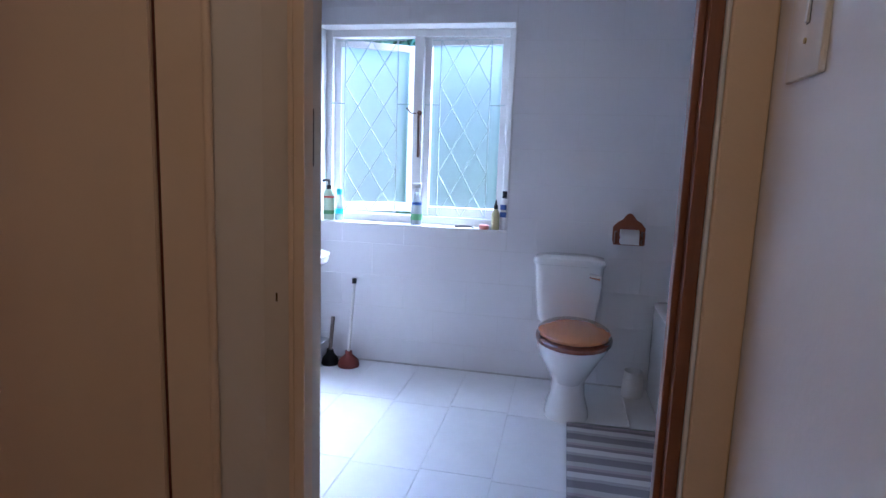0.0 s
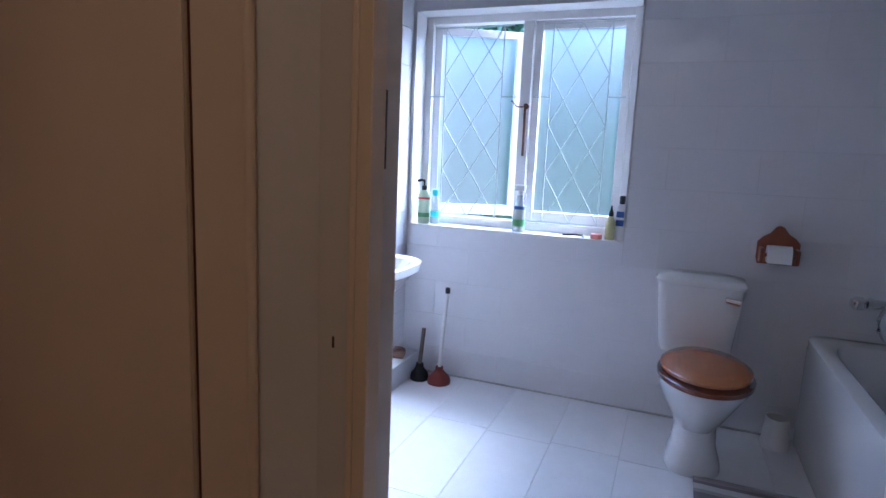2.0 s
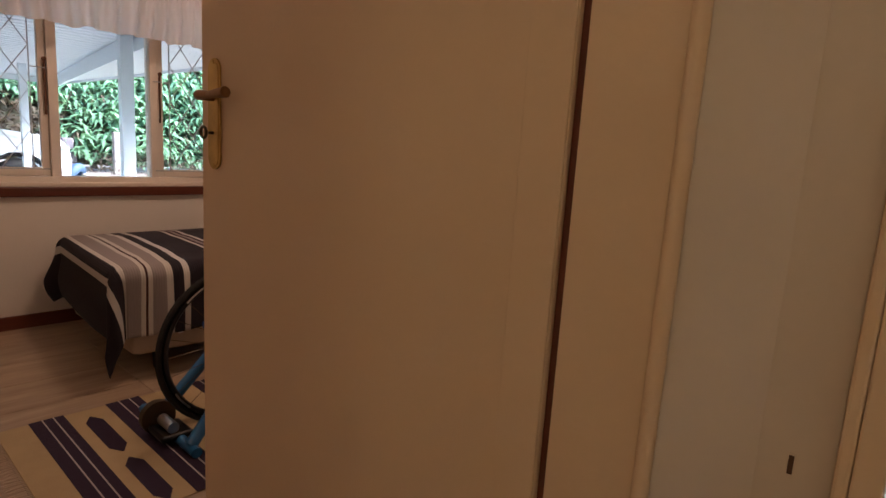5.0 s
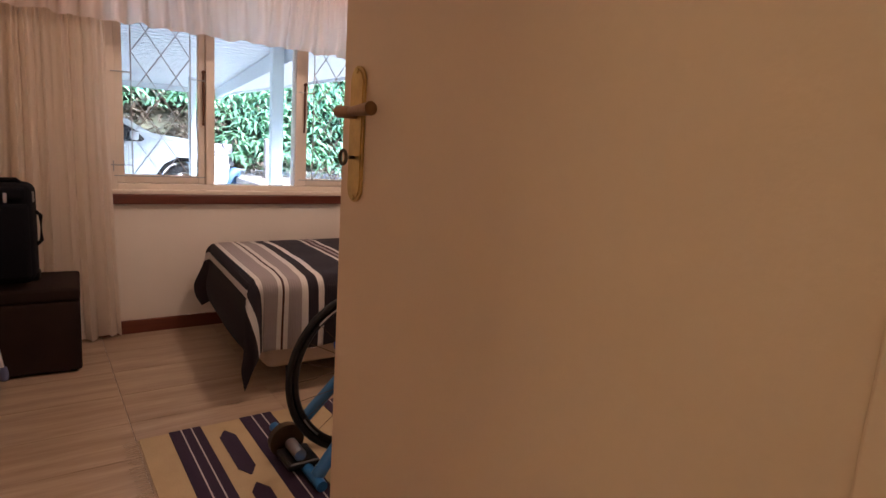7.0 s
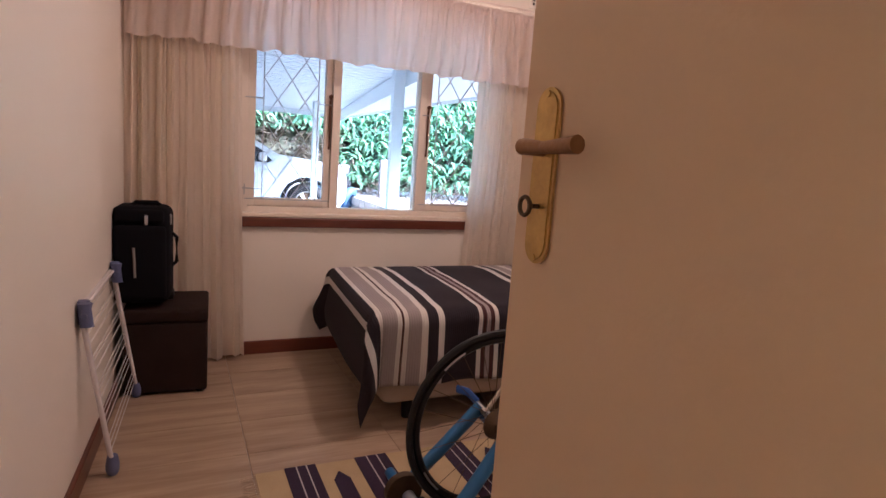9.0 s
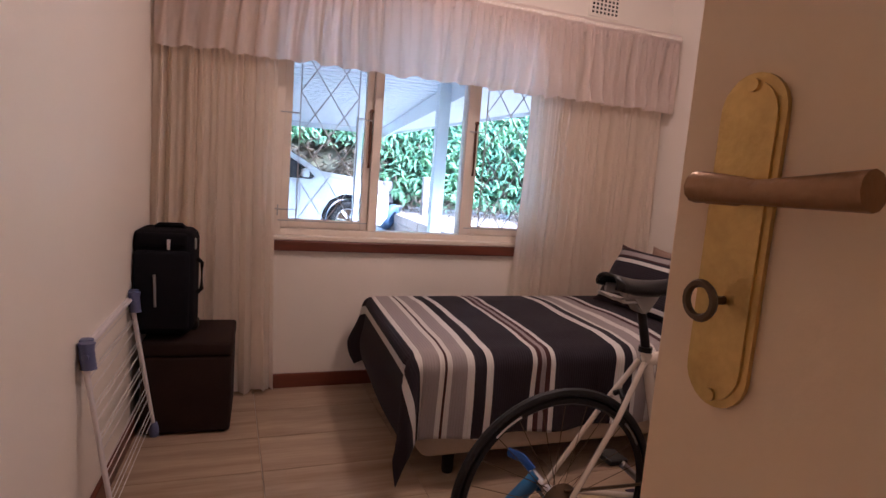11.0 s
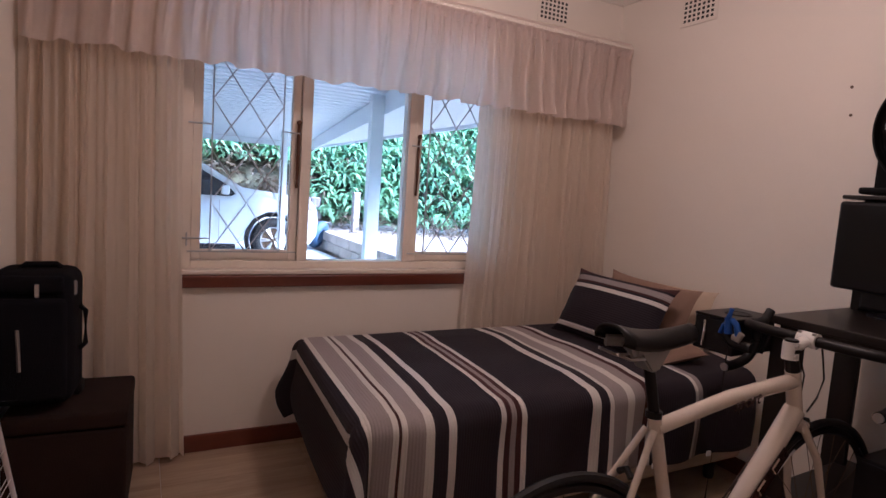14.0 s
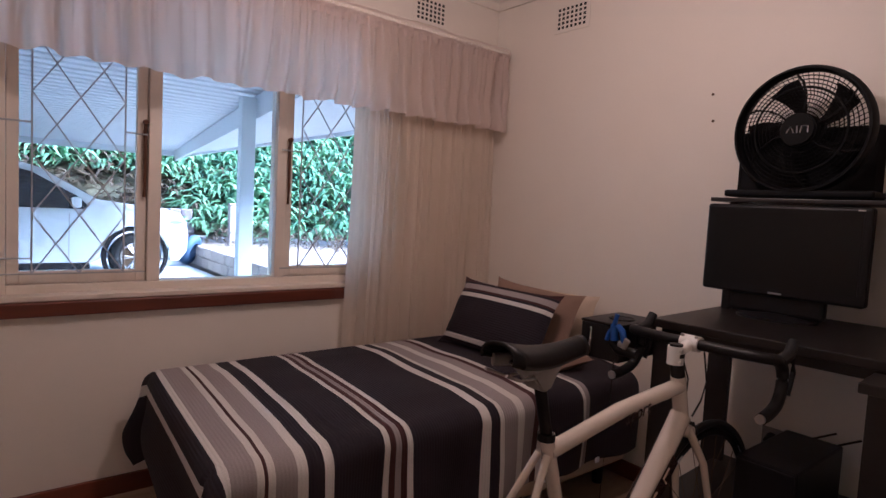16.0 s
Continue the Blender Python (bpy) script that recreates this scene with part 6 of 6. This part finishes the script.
part("rim", ring((0, 0, 0.134), 0.046, 0.0035, "Z", 30, 6), M_WHITE, bn, smooth=True)

mt = thing("bath_mat", (0.075, 1.86, 0.0), 0, "grey and cream striped cotton bath mat before the toilet", "bath mat")
bm = bmesh.new()
ul = bm.loops.layers.uv.new("UVMap")
g = [[bm.verts.new((0.40 * i / 12, 0.78 * j / 26, 0.011 + 0.003 * noise.noise((i * 0.4, j * 0.35, 3)))) for j in range(27)] for i in range(13)]
for i in range(12):
    for j in range(26):
        f = bm.faces.new((g[i][j], g[i + 1][j], g[i + 1][j + 1], g[i][j + 1]))
        for lp in f.loops:
            lp[ul].uv = lp.vert.co.xy
ob = part("weave", bm, M_MAT, mt, smooth=True)
md = ob.modifiers.new("thickness", "SOLIDIFY")
md.thickness, md.offset = 0.008, -1
bm = bmesh.new()
for k in range(40):
    x = 0.005 + 0.39 * k / 39
    tube([(x, 0.78, 0.005), (x + rnd.uniform(-0.006, 0.006), 0.78 + rnd.uniform(0.015, 0.03), 0.003)], 0.0018, 4, bm)
part("fringe", bm, M_PAPER, mt, "pale frayed fringe", kind="stuff")

# ---- bottles on the sill ----
SZ0, SY = BZ0 + 0.0005, YB + 0.045


def bottle(name, x, y, body, prof, mat, label, cap=None, capmat=None, lab=None, sx=1.0, sy=0.7, tall=1.18):
    t = thing(name, (x, y, SZ0), 0, label, "bottle")
    t.scale = (1.05, 1.05, tall)
    b = part("body", lathe(prof, 22, sx=sx, sy=sy), mat, t, smooth=True)
    if lab:
        for lm, z0, z1, f in lab:
            part("label_band", lathe([(f * body + 0.0006, z0), (f * body + 0.0006, z1)], 22, sx=sx, sy=sy), lm, b, "printed label band", True)
    if cap:
        part("cap", lathe(cap, 16), capmat, t, "bottle cap", True)
    return t


t = bottle("soap_bottle", -1.375, SY, 0.032, [(0.030, 0), (0.032, 0.01), (0.032, 0.13), (0.022, 0.15), (0.012, 0.158)], M_GREEN, "green soap bottle with a black pump on the sill", [(0.013, 0.155), (0.013, 0.175), (0.005, 0.177), (0.005, 0.20)], M_BLACKP, [(M_LABELR, 0.112, 0.122, 1), (M_LABELG, 0.03, 0.05, 1)])
part("pump_spout", tube([(0.004, 0, 0.198), (-0.012, -0.004, 0.201), (-0.035, -0.008, 0.196)], 0.006, 8), M_BLACKP, t, smooth=True)
t = bottle("spray_bottle", -1.315, SY + 0.015, 0.026, [(0.024, 0), (0.026, 0.01), (0.02, 0.08), (0.022, 0.11), (0.010, 0.135)], M_CLEARB, "clear bottle with a turquoise cap behind the soap", [(0.014, 0.13), (0.016, 0.142), (0.016, 0.155), (0.012, 0.16)], M_TEAL, [(M_TEAL, 0.03, 0.06, 0.9)])
t = bottle("cleaner_spray", -0.833, SY - 0.005, 0.032, [(0.030, 0), (0.031, 0.01), (0.030, 0.09), (0.018, 0.13), (0.014, 0.165)], M_CLEARB, "clear trigger spray bottle with a green label on the sill", [(0.015, 0.16), (0.017, 0.175), (0.016, 0.18)], M_WHITE, [(M_LABELG, 0.025, 0.055, 1), (M_LABELB, 0.098, 0.112, 0.86)])
part("trigger_head", box(-0.028, -0.012, 0.178, 0.026, 0.012, 0.205, 0.006), M_WHITE, t)
part("trigger", tube([(0.02, 0, 0.18), (0.028, 0, 0.16), (0.022, 0, 0.14)], 0.004, 6), M_WHITE, t)
bottle("oil_bottle", -0.374, SY - 0.01, 0.022, [(0.021, 0), (0.022, 0.008), (0.022, 0.075), (0.010, 0.095), (0.009, 0.10)], M_YEL, "pale yellow dropper bottle on the sill", [(0.011, 0.098), (0.011, 0.112), (0.006, 0.122), (0.003, 0.142)], M_BLACKP, sy=1.0)
bottle("lotion_bottle", -0.325, SY, 0.024, [(0.022, 0), (0.024, 0.008), (0.024, 0.13), (0.018, 0.145), (0.015, 0.15)], M_WHITE, "white and blue lotion bottle with a black cap", [(0.015, 0.15), (0.016, 0.152), (0.016, 0.182), (0.014, 0.184)], M_BLACKP, [(M_LABELB, 0.06, 0.085, 1), (M_LABELB, 0.095, 0.12, 1)])
t = thing("tin", (-0.435, SY - 0.02, SZ0), 0, "low salmon pink round tin on the sill", "tin")
part("box", lathe([(0.026, 0), (0.028, 0.003), (0.028, 0.014)], 26), M_PINK, t, smooth=True)
part("lid", lathe([(0.0285, 0.0142), (0.0285, 0.022), (0.026, 0.024)], 26), M_PINK, t, smooth=True)
t = thing("razor", (-0.54, SY - 0.02, SZ0), 0, "black and silver razor lying on the sill", "razor")
part("handle", tube([(-0.06, 0, 0.006), (0.0, -0.006, 0.012), (0.04, 0, 0.01)], 0.005, 8), M_BLACKP, t, smooth=True)
part("head", box(0.036, -0.02, 0.002, 0.05, 0.02, 0.012, 0.003), M_SILVER, t)

# ---- car on the drive ----
car = thing("car", (-11.33, 2.72, G0), 0, "white compact pickup parked under the carport, dark tinted windows", "car")
CW = 1.75
side = [(0.60, 0.30), (0.70, 0.45), (0.72, 0.70), (0.69, 0.90), (0.60, 1.03), (0.42, 1.09), (-0.20, 1.16), (-0.52, 1.20), (-1.20, 1.60), (-1.7, 1.74), (-3.0, 1.80), (-3.9, 1.76), (-4.1, 1.0), (-4.1, 0.35), (-3.5, 0.26), (-0.62, 0.26), (-0.48, 0.34), (-0.46, 0.5), (-0.34, 0.70), (-0.12, 0.82), (0.12, 0.82), (0.34, 0.70), (0.46, 0.5), (0.48, 0.30)]
bm = bmesh.new()
va = []
for dx, k in ((0.0, 1.0), (-0.06, 1.0), (-CW + 0.06, 1.0), (-CW, 1.0)):
    row = []
    for y, z in side:
        tuck = -0.16 * max(0, z - 1.0) if dx > -1 else 0.16 * max(0, z - 1.0)
        row.append(bm.verts.new((dx + tuck - (0.03 if dx == 0.0 and (z < 0.4 or z > 1.5) else 0), y, z)))
    va.append(row)
for p, q in zip(va, va[1:]):
    for k in range(len(side)):
        m_ = (k + 1) % len(side)
        bm.faces.new((p[k], p[m_], q[m_], q[k]))
bm.faces.new(va[0])
bm.faces.new(va[-1][::-1])
bmesh.ops.recalc_face_normals(bm, faces=bm.faces)
part("body", bm, M_CAR, car)
bm = bmesh.new()
wn_ = [(-0.62, 1.09), (-0.74, 1.22), (-1.28, 1.53), (-1.75, 1.65), (-2.9, 1.68), (-2.9, 1.05), (-0.68, 1.05)]
vs = [bm.verts.new((0.006 - 0.16 * max(0, z - 1.0), y, z)) for y, z in wn_]
vt_ = [bm.verts.new((-0.02 - 0.16 * max(0, z - 1.0), y, z)) for y, z in wn_]
bm.faces.new(vs)
for k in range(len(wn_)):
    bm.faces.new((vs[k], vt_[k], vt_[(k + 1) % len(wn_)], vs[(k + 1) % len(wn_)]))
bmesh.ops.recalc_face_normals(bm, faces=bm.faces)
part("side_window", bm, M_CARG, car, "dark tinted side window")
part("windscreen", tube([(-0.3, -0.62, 1.26), (-0.3, -1.15, 1.56)], 0.02, 4), M_CARG, car, "dark windscreen")
mr = part("mirror", box(-0.02, -0.84, 1.07, 0.17, -0.72, 1.22, 0.03, 3), M_CAR, car, "white door mirror", True)
part("mirror_glass", box(0.03, -0.846, 1.085, 0.15, -0.84, 1.205), M_GREY, mr)
part("sill_trim", box(-0.05, -3.4, 0.20, 0.02, -0.60, 0.29, 0.02), M_BLACKP, car, "dark sill strip")
part("headlamp", box(-0.10, 0.44, 0.86, 0.012, 0.67, 0.97, 0.04, 3), M_GLASS, car, "clear headlamp")
part("door_line", box(0.0005, -0.86, 0.34, 0.003, -0.85, 0.99), M_GREY, car, "dark door gap")
part("wheel_arch", ring((-0.08, 0, 0.37), 0.42, 0.035, "X", 40, 6), M_BLACKP, car, "dark wheel arch")
for y in (0.0, -2.55):
    w = part("wheel", ring((-0.11, y, 0.36), 0.27, 0.095, "X", 40, 10), M_BLACK, car, "black tyre", True)
    part("rim", disc((-0.09, y, 0.36), 0.205, 0.10, "X", 32), M_DARKMETAL, w)
    for k in range(6):
        a = 2 * math.pi * k / 6
        for d in (0.12, -0.12):
            part("spoke", tube([(-0.025, y + 0.04 * math.cos(a), 0.36 + 0.04 * math.sin(a)), (-0.025, y + 0.20 * math.cos(a + d), 0.36 + 0.20 * math.sin(a + d))], 0.014, 6), M_SILVER, w)
    part("rim_edge", ring((-0.03, y, 0.36), 0.205, 0.012, "X", 36, 6), M_SILVER, w)

# ---- block wall, tyre, posts ----
bw = thing("block_wall", (0, 0, 0), 0, "low retaining wall of weathered grey blocks beside the drive", "retaining wall")
P0, P1 = Vector((-14.9, 4.25)), Vector((-5.0, 4.02))
dv = (P1 - P0).normalized()
ang = math.degrees(math.atan2(dv.y, dv.x))
me0 = None
for row in range(2):
    n = int((P1 - P0).length / 0.40)
    for k in range(n):
        o = P0 + dv * (0.40 * k + (0.2 if row else 0))
        if me0 is None:
            b = part("block", box(0.004, -0.10, 0.004, 0.392, 0.09, 0.186, 0.012, 1), M_BLOCK, bw)
            me0 = b.data
        else:
            b = new("block", me0)
            b.parent = bw
        b.location = (o.x, o.y + rnd.uniform(-0.008, 0.008), G0 + 0.19 * row)
        b.rotation_euler = (0, 0, radians(ang + rnd.uniform(-0.6, 0.6)))
ty = thing("tyre", (-13.25, 4.0, G0 + 0.30), 0, "dull blue painted tyre leaning at the end of the block wall", "tyre")
ty.rotation_euler = (radians(24), radians(20), radians(50))
part("tread", ring((0, 0, 0), 0.21, 0.085, "X", 40, 10), M_BLUET, ty, smooth=True)
part("side_band", ring((0.05, 0, 0), 0.17, 0.03, "X", 40, 6), M_BLUET, ty, smooth=True)
for k, (x, y, h) in enumerate(((-13.2, 4.75, 1.15), (-15.1, 4.9, 1.2))):
    t = thing("fence_post", (x, y, 0.30), 0, "short pale timber post on the terrace", "fence post", "posts on the terrace")
    part("stake", box(-0.07, -0.07, 0, 0.07, 0.07, h - 0.35, 0.02), M_BLOCK, t)
    part("cap", box(-0.075, -0.075, h - 0.35, 0.075, 0.075, h - 0.31, 0.01), M_BLOCK, t)
for k in range(16):
    t = thing("rubble_block", (-14.5 + 0.05 * rnd.random(), 3.50 + 0.24 * (k % 4) + 0.05 * rnd.random(), G0 + 0.26 * (k // 4)), rnd.uniform(-14, 14), "grey purple weathered block stacked loosely at the end of the drive", "stone block", "blocks stacked at the bank foot")
    part("block", box(-0.12, -0.11, 0.0, 0.12, 0.11, 0.255, 0.03, 2), M_STONE, t)
    part("mortar_patch", box(0.121, -0.05, 0.03, 0.128, 0.03, 0.09, 0.002), M_BLOCK, t)


# ---- tiles ----
def tiles(parent, mat, mats, name="tile"):
    """Flat pieces that share their mesh by size. mats: (pose, width, height, lift)."""
    cache = {}
    for m, w, h, lift in mats:
        if w < 0.02 or h < 0.02:
            continue
        key = (round(w, 3), round(h, 3), lift)
        if key not in cache:
            me = bpy.data.meshes.new(name)
            bm = bmesh.new()
            e = 0.0006
            lo = [bm.verts.new((x, y, 0)) for x, y in ((0, 0), (w, 0), (w, h), (0, h))]
            hi = [bm.verts.new((x, y, lift)) for x, y in ((e, e), (w - e, e), (w - e, h - e), (e, h - e))]
            bm.faces.new(hi)
            for i in range(4):
                j = (i + 1) % 4
                bm.faces.new((lo[i], lo[j], hi[j], hi[i]))
            bm.to_mesh(me)
            bm.free()
            me.materials.append(mat)
            cache[key] = me
        ob = new(name, cache[key])
        ob.parent = parent
        ob.matrix_basis = m


TW, TH, JT = 0.377, 0.1885, 0.0020
VJ = 0.0004
jig = random.Random(2)
lst = []
z0 = 1.708 - 9 * TH - 0.05
for r in range(15):
    za, zb = z0 + r * TH, z0 + (r + 1) * TH
    off = -0.141 + (TW / 2 if r % 2 else 0)
    for k in range(-5, 6):
        xa, xb = off + k * TW, off + (k + 1) * TW
        a, b, c, d = max(xa, -1.45), min(xb, 1.25), max(za, 0), min(zb, CEIL)
        pieces = [(a, b, c, d)]
        if b > BX0 and a < BX1 and d > BZ0 - 0.012 and c < BZ1:
            pieces = []
            if a < BX0 - 0.01:
                pieces.append((a, BX0, c, d))
            if b > BX1 + 0.01:
                pieces.append((BX1 + 0.004, b, c, d))
            ia, ib = max(a, BX0), min(b, BX1)
            if c < BZ0 - 0.012:
                pieces.append((ia, ib, c, BZ0 - 0.013))
            if d > BZ1:
                pieces.append((ia, ib, BZ1, d))
        for p, q, s, t in pieces:
            if q - p > 0.03 and t - s > 0.02:
                lst.append((pose(p + VJ / 2, YB + 0.0034, s + JT / 2, 90 + jig.uniform(-0.12, 0.12), 0, jig.uniform(-0.1, 0.1)), q - p - VJ, t - s - JT, 0.0016))
tiles(wall_n, M_TILEW, lst)
lst = []
for r in range(15):
    za, zb = max(z0 + r * TH, 0), min(z0 + (r + 1) * TH, CEIL)
    for k in range(7):
        ya = 3.187 - (k + 1) * TW + (TW / 2 if r % 2 else 0)
        yb = min(ya + TW, 3.187)
        ya = max(ya, 1.15)
        if zb - za > 0.02 and yb - ya > 0.03:
            lst.append((pose(-1.4543, ya + VJ / 2, za + JT / 2, 0, 0, 0) @ Matrix(((0, 0, 1, 0), (1, 0, 0, 0), (0, 1, 0, 0), (0, 0, 0, 1))), yb - ya - VJ, zb - za - JT, 0.0022))
wall_w = structure("wall_tiling_backing", box(-1.4552, 1.14, 0, -1.4545, 3.187, CEIL), M_GROUT, "white tiled bathroom side wall")
tiles(wall_w, M_TILEW, lst)
lst = []
for r in range(15):
    za, zb = max(z0 + r * TH, 0), min(z0 + (r + 1) * TH, CEIL)
    for k in range(6):
        ya, yb = 1.15 + k * TW, min(1.15 + (k + 1) * TW, 3.187)
        if zb - za > 0.02 and yb - ya > 0.03:
            lst.append((pose(1.2499, ya + VJ / 2, za + JT / 2) @ Matrix(((0, 0, -1, 0), (1, 0, 0, 0), (0, 1, 0, 0), (0, 0, 0, 1))) @ pose(0, 0, 0), yb - ya - VJ, zb - za - JT, 0.0022))
tiles(wall_e, M_TILEW, lst)
# floor tiles of the bathroom
lst = []
for i in range(-3, 7):
    xa = -0.775 + 0.285 * i
    for j in range(-3, 3):
        ya = 2.04 + 0.61 * j + 0.02 * (i % 2)
        a, b, c, d = max(xa, -1.34), min(xa + 0.285, 1.24), max(ya, 1.085), min(ya + 0.61, YB + 0.0)
        if b - a > 0.03 and d - c > 0.03:
            lst.append((pose(a + 0.0009, c + 0.0009, -0.0048, jig.uniform(-0.05, 0.05), 0, 0), b - a - 0.0018, d - c - 0.0018, 0.0048))
tiles(floor_bath, M_TILEF, lst)
# board look tiles of the bedroom floor
lst = []
for i in range(0, 13):
    for j in range(-1, 8):
        xa, ya = XW + 0.30 * i, 0.862 + 0.60 * (j - 1)
        a, b, c, d = xa, min(xa + 0.30, -0.70), max(ya, 0.0), min(ya + 0.60, YR)
        if b > -1.62 and c > 1.0:
            continue
        if b - a > 0.03 and d - c > 0.03:
            lst.append((pose(a + 0.0006, c + 0.0008, -0.0062), b - a - 0.0012, d - c - 0.0016, 0.0060))
tiles(floor_bed, M_PLANK, lst, "floor_board")
